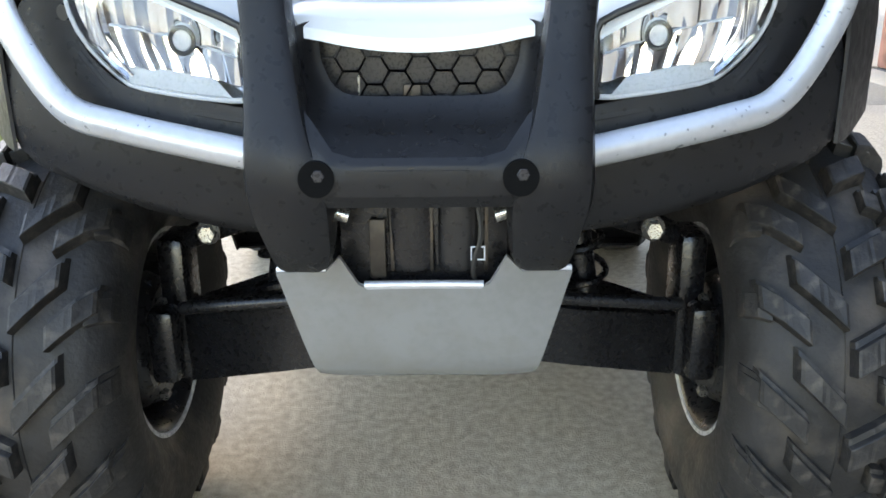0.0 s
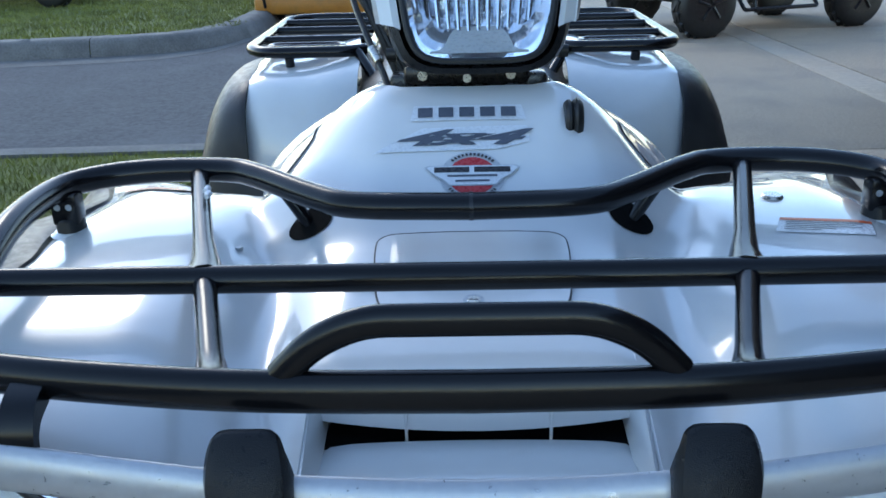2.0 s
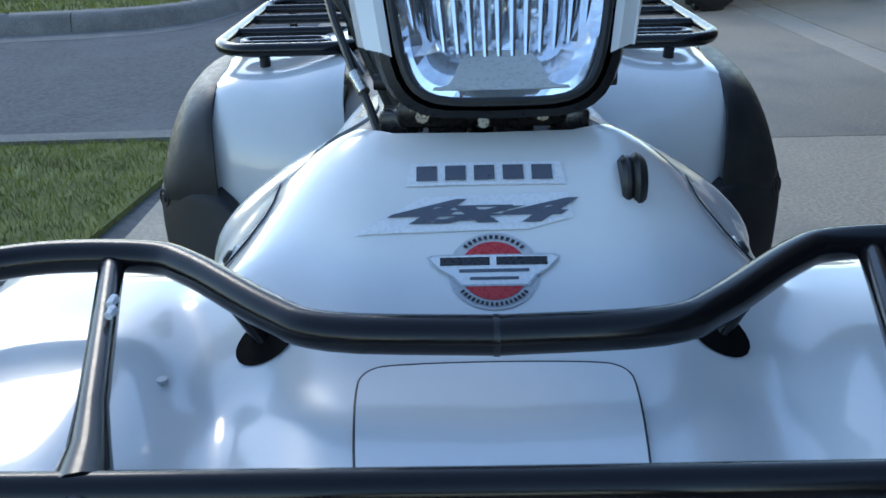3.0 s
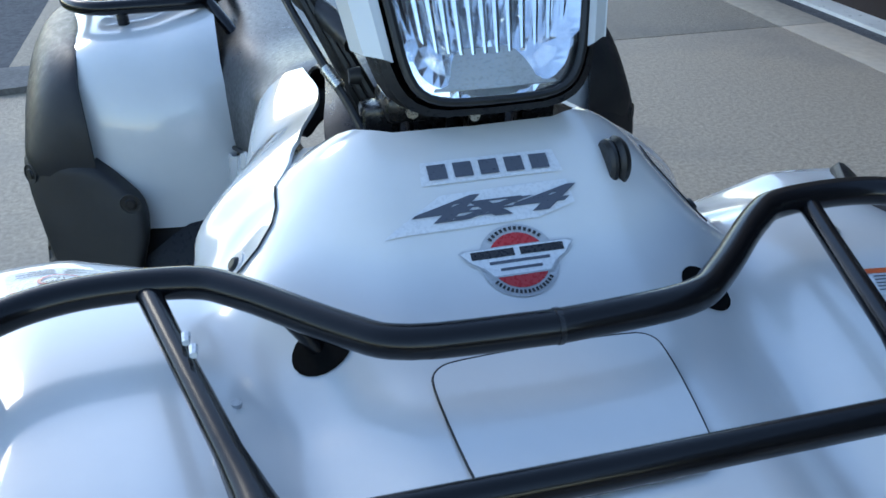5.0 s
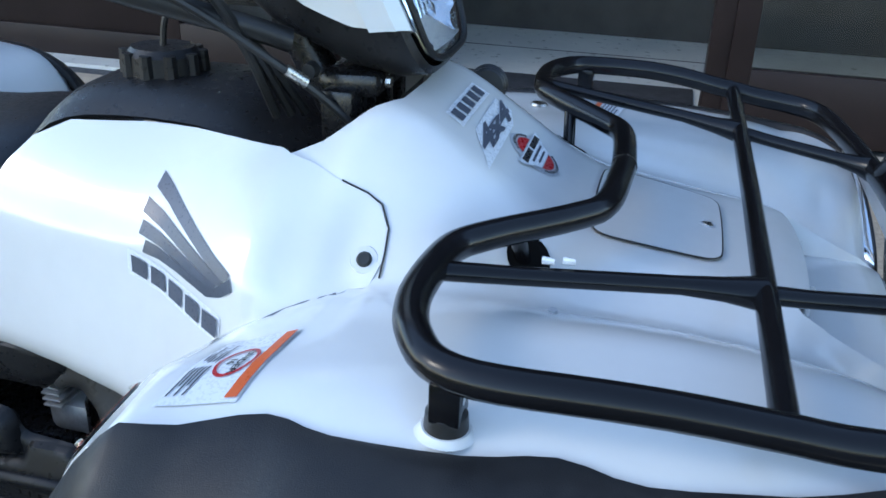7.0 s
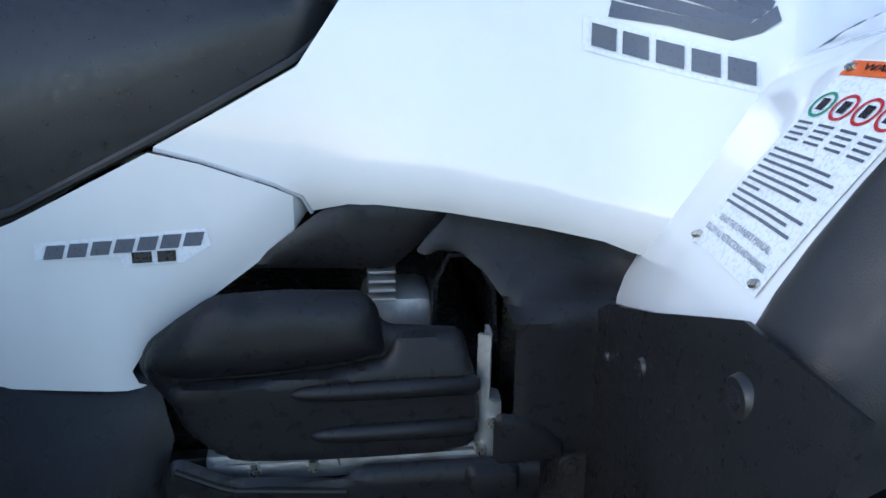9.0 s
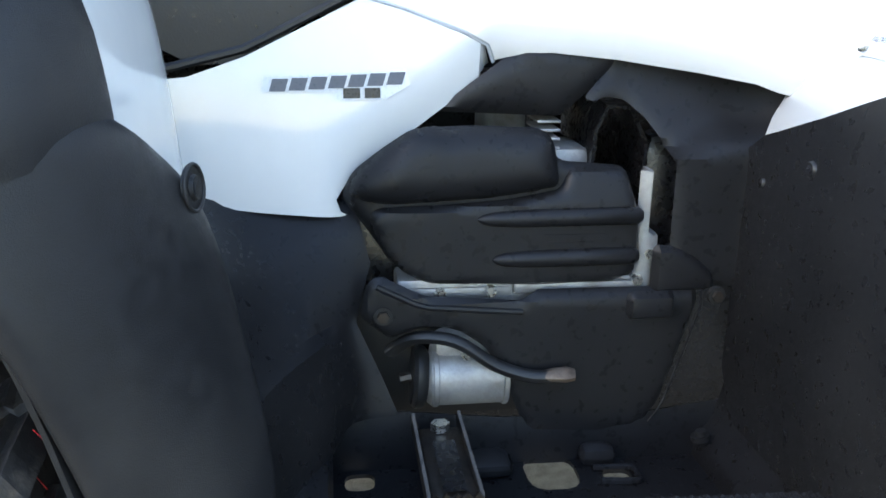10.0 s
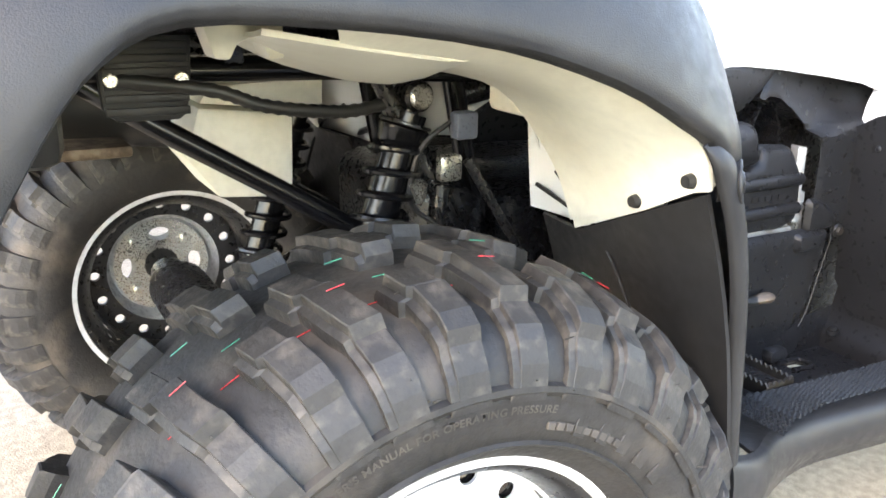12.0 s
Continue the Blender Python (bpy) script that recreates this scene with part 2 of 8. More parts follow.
FLAP = material("matt_black_plastic", (0.018, 0.018, 0.019), 0.40, vary=0.15, scale=7, bump=0.18, bump_scale=900, dirt=(0.050, 0.047, 0.043), dirt_amount=0.4, dirt_scale=9, spec=0.28)
TUBE = material("black_painted_steel", (0.005, 0.005, 0.006), 0.21, vary=0.1, scale=14, rvary=0.04, fine=0.0, spec=0.32)
FRAME = material("black_frame_paint", (0.007, 0.007, 0.008), 0.28, vary=0.15, scale=14, dirt=(0.022, 0.020, 0.018), dirt_amount=0.25, dirt_scale=9, rvary=0.05)
SILVER = material("silver_paint", (0.50, 0.51, 0.53), 0.36, metal=0.55, vary=0.05, scale=12, bump=0.05, dirt=(0.30, 0.30, 0.30), dirt_amount=0.25, dirt_scale=9)
SKID = material("silver_grey_plastic", (0.23, 0.23, 0.225), 0.42, metal=0.2, vary=0.06, scale=9, bump=0.08, dirt=(0.18, 0.16, 0.13), dirt_amount=0.4, dirt_scale=12)
ALLOY = material("cast_aluminium", (0.33, 0.33, 0.325), 0.5, metal=0.6, vary=0.2, scale=24, bump=0.35, bump_scale=200, dirt=(0.16, 0.14, 0.11), dirt_amount=0.55, dirt_scale=30)
STEEL = material("zinc_plated_steel", (0.60, 0.59, 0.54), 0.3, metal=0.95, vary=0.15, scale=40, dirt=(0.25, 0.17, 0.09), dirt_amount=0.4, dirt_scale=40)
RIMW = material("white_wheel_paint", (0.52, 0.52, 0.51), 0.3, vary=0.04, scale=10, coat=0.3, dirt=(0.35, 0.30, 0.24), dirt_amount=0.3, dirt_scale=14)
RIMK = material("black_wheel_paint", (0.012, 0.012, 0.013), 0.32, vary=0.15, scale=12, dirt=(0.05, 0.045, 0.04), dirt_amount=0.3, dirt_scale=10)
RUBBER = material("dusty_tyre_rubber", (0.020, 0.0185, 0.0175), 0.6, vary=0.3, scale=10, bump=0.5, bump_scale=150, dirt=(0.10, 0.080, 0.062), dirt_amount=0.75, dirt_scale=13, fine=0.3, spec=0.4)
LUG = material("tread_rubber", (0.021, 0.0195, 0.0185), 0.55, vary=0.3, scale=14, bump=0.3, bump_scale=260, dirt=(0.12, 0.10, 0.082), dirt_amount=0.5, dirt_scale=60, fine=0.3, island=0.2, spec=0.4)
SEAT = material("black_seat_vinyl", (0.014, 0.014, 0.015), 0.36, vary=0.15, scale=12, bump=0.08, bump_scale=500)
HOSE = material("rubber_hose", (0.012, 0.012, 0.012), 0.45, vary=0.2, scale=25)
CHROME = material("mirror_reflector", (0.90, 0.91, 0.92), 0.07, metal=1.0, vary=0.02, scale=20, rvary=0.03)
CHROME2 = material("satin_reflector", (0.92, 0.93, 0.95), 0.13, metal=1.0, vary=0.02, scale=20, rvary=0.05)
LENS = glass("clear_lens", (0.97, 0.99, 1.0), 0.0, 1.25)
DECAL = material("grey_vinyl_sticker", (0.075, 0.085, 0.11), 0.35, vary=0.06, scale=30)
DECALW = material("white_vinyl_sticker", (0.66, 0.68, 0.70), 0.3, vary=0.03, scale=30)
STICKK = material("black_vinyl_and_recess", (0.015, 0.015, 0.018), 0.3, vary=0.1, scale=30)
STICKR = material("red_vinyl_sticker", (0.42, 0.020, 0.025), 0.3, vary=0.05, scale=30)
STICKO = material("orange_vinyl_sticker", (0.62, 0.11, 0.025), 0.35, vary=0.05, scale=30)
STICKG = material("green_vinyl_sticker", (0.02, 0.22, 0.13), 0.35, vary=0.05, scale=30)
GREYW = material("pale_grey_sticker", (0.42, 0.44, 0.46), 0.32, vary=0.05, scale=30)
RUST = material("rusty_steel", (0.13, 0.095, 0.07), 0.6, metal=0.4, vary=0.35, scale=50, bump=0.4, bump_scale=300, dirt=(0.22, 0.19, 0.15), dirt_amount=0.6, dirt_scale=50)
PEG = material("bare_dark_steel", (0.07, 0.062, 0.055), 0.45, metal=0.8, vary=0.3, scale=40, dirt=(0.07, 0.045, 0.025), dirt_amount=0.6, dirt_scale=40)
WORN = material("worn_rubber_letters", (0.046, 0.039, 0.033), 0.6, vary=0.3, scale=30)
# near-black that holds the shade of holes and recesses in its colour
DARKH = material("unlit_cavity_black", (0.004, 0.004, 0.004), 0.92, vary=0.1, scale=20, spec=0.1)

# ---------------------------------------------------------------- ground, road, lawns, shop front
CONCRETE = material("broom_finished_concrete", (0.40, 0.325, 0.235), 0.85, vary=0.36, scale=60, fine=0.75, bump=1.0, bump_scale=220, dirt=(0.22, 0.20, 0.175), dirt_amount=0.5, dirt_scale=1.3)
PATH_C = material("pale_concrete", (0.43, 0.355, 0.265), 0.85, vary=0.1, scale=2, fine=0.14, bump=0.4, bump_scale=120, dirt=(0.30, 0.28, 0.25), dirt_amount=0.4, dirt_scale=2)
ASPHALT = material("asphalt", (0.066, 0.068, 0.072), 0.88, vary=0.5, scale=36, fine=0.8, bump=0.9, bump_scale=150, dirt=(0.16, 0.16, 0.16), dirt_amount=0.4, dirt_scale=0.9)
KERBC = material("weathered_kerb_concrete", (0.17, 0.16, 0.145), 0.9, vary=0.2, scale=5, fine=0.3, bump=0.5, bump_scale=120, dirt=(0.08, 0.075, 0.07), dirt_amount=0.5, dirt_scale=3)
SOIL = material("lawn_soil", (0.14, 0.15, 0.035), 0.95, vary=0.3, scale=6, fine=0.3, bump=0.6, bump_scale=40)
GRASS = material("grass_blades", (0.20, 0.205, 0.035), 0.6, vary=0.4, scale=4, fine=0.2)
DOORB = material("dark_brown_frame", (0.018, 0.011, 0.010), 0.45, vary=0.12, scale=5, bump=0.08, spec=0.25)
BRICK = material("red_brown_brick", (0.23, 0.105, 0.075), 0.85, vary=0.25, scale=8, bump=0.4, bump_scale=80)
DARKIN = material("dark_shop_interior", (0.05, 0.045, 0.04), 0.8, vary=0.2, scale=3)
MATG = material("grey_door_mat", (0.045, 0.045, 0.05), 0.95, vary=0.15, scale=20, bump=0.5, bump_scale=300)
FLOORI = material("polished_shop_floor", (0.66, 0.65, 0.60), 0.35, vary=0.08, scale=1.5, dirt=(0.32, 0.32, 0.30), dirt_amount=0.4, dirt_scale=1.2)
ALU = material("aluminium_threshold", (0.62, 0.63, 0.64), 0.35, metal=0.8, vary=0.08, scale=10)
PANE = glass("window_pane", (0.55, 0.6, 0.6), 0.0, 1.45)
YELLOW = material("yellow_orange_paint", (0.50, 0.20, 0.025), 0.4, vary=0.1, scale=6, dirt=(0.12, 0.08, 0.04), dirt_amount=0.4)
WOOD = material("brown_wood", (0.26, 0.14, 0.06), 0.6, vary=0.2, scale=12)

bm = bmesh.new()
bm.faces.new([bm.verts.new(p) for p in ((-400, -400, -0.014), (400, -400, -0.014), (400, 400, -0.014), (-400, 400, -0.014))])
solo("ground", bm, ASPHALT, "grey worn asphalt road surface running to the horizon", "road", kind="structure", smooth=False)

pavement = tagged(part("pavement", box((-1.24, -7.0, -0.10), (9.0, -6.99, -0.004), 0), CONCRETE), "pale broom-finished concrete forecourt cast in large slabs", "pavement", kind="structure")
xs, ys = (-1.26, 2.72, 3.03), (-8.0, -3.6, -0.6, 3.62, 7.6, 12.0, 20.0)
for x0, x1 in zip(xs, xs[1:]):
    for y0, y1 in zip(ys, ys[1:]):
        part("slab", box((x0 + 0.004, y0 + 0.004, -0.10), (x1 - 0.004, y1 - 0.004, 0.0), 0.006), CONCRETE if x1 < 2.8 else PATH_C, pavement)
for x0, x1 in ((3.04, 6.0), (6.0, 11.0)):
    for y0, y1 in ((5.2, 8.5), (8.5, 13.0), (13.0, 20.0)):
        part("slab", box((x0 + 0.004, y0 + 0.004, -0.10), (x1 - 0.004, y1 - 0.004, 0.0), 0.006), CONCRETE, pavement)


def poly_slab(name, pts, z0, z1, mat, label, category, bevel=0.01):
    bm = bmesh.new()
    f = bm.faces.new([bm.verts.new((x, y, z1)) for x, y in pts])
    r = bmesh.ops.extrude_face_region(bm, geom=[f])
    for v in r["geom"]:
        if isinstance(v, bmesh.types.BMVert):
            v.co.z = z0
    bmesh.ops.recalc_face_normals(bm, faces=bm.faces)
    return solo(name, bm, mat, label, category, kind="structure", smooth=False)


def inside(p, poly):
    c = False
    for (x0, y0), (x1, y1) in zip(poly, poly[1:] + poly[:1]):
        if (y0 > p[1]) != (y1 > p[1]) and p[0] < (x1 - x0) * (p[1] - y0) / (y1 - y0) + x0:
            c = not c
    return c


def blades(poly, box2, n, z, h, w, seed):
    rnd = random.Random(seed)
    verts, faces = [], []
    while len(faces) < n:
        x, y = rnd.uniform(box2[0], box2[2]), rnd.uniform(box2[1], box2[3])
        if not inside((x, y), poly):
            continue
        a, hh, ww = rnd.uniform(0, 6.28), h * rnd.uniform(0.5, 1.3), w * rnd.uniform(0.6, 1.2)
        lx, ly = rnd.gauss(0, 0.45) * hh, rnd.gauss(0, 0.45) * hh
        k = len(verts)
        c, s = math.cos(a) * ww / 2, math.sin(a) * ww / 2
        verts += [(x - c, y - s, z - 0.005), (x + c, y + s, z - 0.005), (x + lx, y + ly, z + hh)]
        faces.append((k, k + 1, k + 2))
    me = bpy.data.meshes.new("grass")
    me.from_pydata(verts, [], faces)
    me.materials.append(GRASS)
    return me


ISLAND = [(-9.0, 1.00), (-1.62, 1.22), (-1.46, 1.42), (-1.42, 2.0), (-1.36, 2.6), (-1.32, 3.1), (-1.24, 3.5), (-1.36, 3.74), (-9.0, 3.50)]
poly_slab("lawn_strip", ISLAND, -0.05, 0.012, SOIL, "green mown lawn island beside the concrete forecourt", "lawn")
tagged(new("grass", blades(ISLAND, (-5.5, 0.9, -1.1, 3.8), 42000, 0.012, 0.035, 0.006, 5)), "short green sunlit grass on the lawn island", "grass", kind="stuff")
EDGE = [(-9.0, 3.51), (-1.36, 3.75), (-1.22, 3.56), (-1.10, 3.58), (-1.12, 3.90), (-9.0, 3.64)]
poly_slab("lawn_edging", EDGE, -0.05, 0.03, KERBC, "narrow pale concrete edging along the lawn island", "kerb")

KERB = spline([(-30, 6.7, 0), (-12, 7.1, 0), (-5, 7.32, 0), (-3.9, 7.42, 0), (-3.18, 7.56, 0), (-2.75, 7.74, 0), (-2.45, 8.05, 0), (-2.28, 8.6, 0), (-2.2, 9.6, 0), (-2.2, 16, 0), (-2.2, 30, 0)], 6)
kerb = tagged(part("kerb", loft([[(p.x, p.y - 0.35, -0.012) for p in KERB], [(p.x, p.y, -0.004) for p in KERB]], 0.05, 0), KERBC), "pale concrete gutter and raised kerb of the road", "kerb", kind="structure")
# kerb stones, parted by open joints
seg, run = [KERB[0]], 0.0
pieces = []
for a, b in zip(KERB, KERB[1:]):
    run += (b - a).length
    seg.append(b)
    if run > 2.2:
        pieces.append(seg)
        seg, run = [b], 0.0
pieces.append(seg)
for q in pieces:
    if len(q) < 2:
        continue
    q = [q[0] + (q[1] - q[0]).normalized() * 0.008] + q[1:]
    rows = []
    for off, z in ((0.0, -0.02), (0.05, 0.12), (0.10, 0.155), (0.27, 0.165), (0.29, 0.05)):
        row = []
        for i, p in enumerate(q):
            d = (q[min(i + 1, len(q) - 1)] - q[max(i - 1, 0)]).normalized()
            row.append(p + Vector((-d.y, d.x, 0)) * off + Vector((0, 0, z)))
        rows.append(row)
    part("kerb_stone", loft(rows, 0.0, 0), KERBC, kerb)
LAWN = [(p.x - 0.02, p.y + 0.28) for p in KERB[:-18]] + [(-2.52, 8.7), (-2.48, 9.6), (-2.48, 40), (-60, 40), (-60, 7.0)]
poly_slab("far_lawn", LAWN, -0.05, 0.150, SOIL, "wide green lawn behind the road kerb", "lawn")
tagged(new("grass", blades(LAWN, (-8.5, 7.4, -2.2, 13.5), 36000, 0.15, 0.045, 0.014, 6)), "mown green grass of the lawn behind the kerb", "grass", kind="stuff")

# shop front along the forecourt
WX = 3.05
front = tagged(part("wall_east", box((WX + 0.27, 2.48, 0.0), (WX + 0.42, 5.0, 0.16), 0.004), DOORB), "dark brown shop front wall beside the glazed doors", "wall", kind="structure")
part("wall_panel", box((WX + 0.29, 2.52, 0.16), (WX + 0.40, 5.0, 3.2), 0.004), DOORB, front)
part("wall_return", box((WX + 0.062, 2.40, 0.0), (WX + 0.42, 2.476, 3.2), 0.004), DOORB, front)
part("wall_panel", box((WX + 0.05, -8.0, 2.3), (WX + 0.30, 5.0, 4.4), 0.004), DOORB, front)
part("wall_panel", box((WX + 0.05, -8.0, 0.0), (WX + 0.20, -2.8, 2.3), 0.004), DOORB, front)
part("wall_panel", box((WX + 0.05, 5.0, 0.0), (11.0, 5.2, 4.4), 0.004), BRICK, front)


def framed(name, y0, y1, z1, label, low=0.30):
    ob = tagged(part(name, box((WX, y0, 0.0), (WX + 0.06, y0 + 0.10, z1), 0.004), DOORB), label, "door", kind="structure")
    part("stile", box((WX, y1 - 0.10, 0.0), (WX + 0.06, y1, z1), 0.004), DOORB, ob)
    part("bottom_rail", box((WX + 0.002, y0 + 0.10, 0.012), (WX + 0.058, y1 - 0.10, low), 0.004), DOORB, ob)
    part("top_rail", box((WX + 0.002, y0 + 0.10, z1 - 0.12), (WX + 0.058, y1 - 0.10, z1), 0.004), DOORB, ob)
    p = part("pane", box((WX + 0.026, y0 + 0.10, low), (WX + 0.034, y1 - 0.10, z1 - 0.12), 0), PANE, ob)
    p.visible_shadow = False
    return ob


framed("door_1", 1.65, 2.48, 2.2, "closed dark brown glazed shop door with a tall bottom rail", 0.30)
framed("window_1", -2.8, -0.29, 2.2, "dark brown framed shop window with a low solid panel", 0.32)
part("threshold", box((WX - 0.03, -0.20, 0.0), (WX + 0.10, 1.57, 0.018), 0.006), ALU, front)
part("jamb", box((WX + 0.01, 1.57, 0.0), (WX + 0.16, 1.65, 2.25), 0.004), DOORB, front)
part("jamb", box((WX + 0.01, -0.29, 0.0), (WX + 0.16, -0.20, 2.25), 0.004), DOORB, front)
solo("shop_floor", box((WX + 0.11, -6.0, -0.05), (9.0, 4.98, 0.006), 0), FLOORI, "pale polished concrete floor inside the open shop door", "floor", kind="structure")
part("floor_joint", box((4.45, -6.0, 0.0062), (4.46, 4.9, 0.008), 0), DARKIN, front)
solo("door_mat", box((WX + 0.14, -0.19, 0.0062), (3.80, 1.56, 0.016), 0.004), MATG, "dark grey ribbed entrance mat inside the open door", "mat")
# dim depth of the shop put in as dark panels; ceiling and end added
inner = tagged(part("wall_inner", box((5.02, -6.0, 0.006), (5.17, 4.98, 3.2), 0.0), DARKIN), "dark backdrop panels for the dim depth of the shop", "wall", kind="structure")
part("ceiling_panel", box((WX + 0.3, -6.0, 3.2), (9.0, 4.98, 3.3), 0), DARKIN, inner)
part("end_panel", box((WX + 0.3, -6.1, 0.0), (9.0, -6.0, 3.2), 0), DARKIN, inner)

broom = thing("broom", (3.22, 1.46, 0.0), "wooden push broom with a brown handle leaning inside the door", "broom")
part("handle", rod((3.26, 1.42, 0.14), (3.20, 1.33, 1.35), 0.012, seg=10), WOOD, broom)
part("head", loft([[(3.18, 1.42, z), (3.26, 1.42, z), (3.27, 1.53, z * 0.9), (3.18, 1.53, z * 0.9), (3.18, 1.42, z)] for z in (0.01, 0.10, 0.30, 0.40)], 0.006, 0), WOOD, broom)
pan = thing("dustpan", (3.35, 1.27, 0.0), "black long-handled dustpan standing on the mat", "dustpan")
part("tray", box((3.24, 1.16, 0.018), (3.46, 1.36, 0.17), 0.012, Matrix.Translation((3.35, 1.26, 0.09)) @ Matrix.Rotation(0.3, 4, "Z") @ Matrix.Translation((-3.35, -1.26, -0.09))), BLACK, pan)
part("rim", sweep([(3.25, 1.17, 0.172), (3.45, 1.20, 0.172), (3.43, 1.36, 0.172), (3.26, 1.34, 0.172)], 0.008, 8, closed=True), HOSE, pan)
part("handle", rod((3.34, 1.24, 0.16), (3.36, 1.20, 0.95), 0.010, seg=10), STEEL, pan)

# ---------------------------------------------------------------- parked machines in the distance
def far_wheel(parent, c, r, w, axis=(1, 0, 0)):
    a = Vector(axis) * w / 2
    c = Vector(c)
    prof = [(-1.0, 0.60), (-0.97, 0.85), (-0.85, 0.95), (-0.6, 1.0), (0.6, 1.0), (0.85, 0.95), (0.97, 0.85), (1.0, 0.60)]
    t = part("tyre", sweep([c + a * k for k, _ in prof], [r * q for _, q in prof], 28), HOSE, parent)
    bm = None
    side = a.normalized().cross(Vector((0, 0, 1)))
    for i in range(18):
        th = 2 * math.pi * i / 18
        m = Matrix.Translation(c) @ Matrix.Rotation(th, 4, a) @ Matrix.Translation((0, 0, r * 0.985))
        bm = box((-w * 0.48, -r * 0.07, -0.02), (w * 0.48, r * 0.05, r * 0.035), 0.004, m, bm, 1)
    tagged(part("tread", bm, HOSE, t), "", "", "", "stuff")
    part("rim", sweep([c - a * 1.02, c - a * 0.8, c + a * 0.8, c + a * 1.02], [r * 0.56, r * 0.50, r * 0.50, r * 0.56], 24), RIMK, parent)
    bm = None
    for i in range(5):
        th = 2 * math.pi * i / 5
        m = Matrix.Translation(c - a * 0.95) @ Matrix.Rotation(th, 4, a)
        bm = box((-0.012, -0.03, 0.02), (0.012, 0.03, r * 0.5), 0.006, m, bm, 1)
    part("spoke_plate", bm, RIMK, parent)


utv = thing("utility_vehicle", (3.3, 8.7, 0), "black side-by-side utility vehicle with knobbly tyres parked on concrete", "vehicle")
UM = Matrix.Translation((2.40, 7.95, 0)) @ Matrix.Rotation(radians(21), 4, "Z")
def U(x, y, z):
    return tuple(UM @ Vector((x, y, z)))
for x, y in ((0.0, 0.0), (1.86, 0.0), (0.0, 1.25), (1.86, 1.25)):
    far_wheel(utv, U(x, y, 0.315), 0.315, 0.25, tuple(UM.to_3x3() @ Vector((0, 1, 0))))
part("chassis", box((-0.1, 0.2, 0.30), (2.0, 1.05, 0.44), 0.05, UM), FLAP, utv)
part("body", box((-0.45, 0.02, 0.52), (2.3, 1.23, 1.0), 0.12, UM), BLACK, utv)
part("front_skid", box((-0.5, 0.35, 0.34), (-0.1, 0.9, 0.55), 0.04, UM), FRAME, utv)
part("side_step", bar([U(0.45, 0.05, 0.34), U(0.45, -0.05, 0.24), U(1.35, -0.05, 0.24), U(1.35, 0.05, 0.34)], 0.02), FRAME, utv)
part("step_bracket", rod(U(0.62, 0.02, 0.36), U(0.62, -0.02, 0.20), 0.02, seg=8), FRAME, utv)
for y in (0.1, 1.15):
    part("suspension_arm", bar([U(0.0, y, 0.30), U(0.35, 0.6, 0.40)], 0.03), FRAME, utv)
    part("roll_bar", bar([U(0.2, y, 0.9), U(0.5, y, 1.7), U(1.5, y, 1.75), U(1.8, y, 0.9)], 0.025, 0.15), FRAME, utv)

mower = thing("riding_mower", (-1.6, 10.6, 0.0), "yellow-orange riding mower with black parts parked behind", "mower")
part("deck", box((-2.45, 9.95, 0.10), (-0.85, 10.8, 0.34), 0.05), YELLOW, mower)
part("hood", box((-2.1, 10.3, 0.34), (-1.1, 11.4, 0.70), 0.08), YELLOW, mower)
part("bumper_bar", bar([(-2.3, 9.9, 0.2), (-2.3, 9.8, 0.36), (-0.9, 9.8, 0.36), (-0.9, 9.9, 0.2)], 0.02), FRAME, mower)
part("grab_rail", bar([(-2.2, 10.0, 0.34), (-2.2, 10.0, 0.52), (-1.5, 10.0, 0.52), (-1.5, 10.0, 0.34)], 0.018), FRAME, mower)
for x in (-2.25, -0.75):
    far_wheel(mower, (x, 11.2, 0.26), 0.26, 0.2)
    far_wheel(mower, (x + 0.05, 10.3, 0.15), 0.15, 0.12)

cart = thing("parked_cart", (-6.6, 11.4, 0.15), "dark parked cart with a black wheel standing on the lawn", "vehicle")
for x in (-8.0, -5.35):
    for y in (11.05, 12.3):
        far_wheel(cart, (x, y, 0.44), 0.29, 0.22, (0.2, 1, 0))
part("body", box((-8.6, 10.95, 0.46), (-5.55, 12.4, 1.1), 0.1), FLAP, cart)
part("fender", box((-5.75, 10.9, 0.74), (-4.95, 12.45, 1.1), 0.1), FLAP, cart)

# ---------------------------------------------------------------- the quad bike
ATV = thing("quad_bike", (0, 0.65, 0), "white quad bike with black racks and silver bumper, parked on concrete", "quad bike")
AXZ = 0.300


def revolve(prof, c, seg=64, closed=False):
    """A ring round the x axis at c from a profile of (x, radius)."""
    bm = bmesh.new()
    R = [[bm.verts.new((c[0] + w, c[1] + r * math.cos(a), c[2] + r * math.sin(a))) for w, r in prof] for a in (2 * math.pi * k / seg for k in range(seg))]
    n = len(prof)
    for k in range(seg):
        A, B = R[k], R[(k + 1) % seg]
        for j in range(n if closed else n - 1):
            bm.faces.new((A[j], A[(j + 1) % n], B[(j + 1) % n], B[j]))
    bmesh.ops.recalc_face_normals(bm, faces=bm.faces)
    return bm


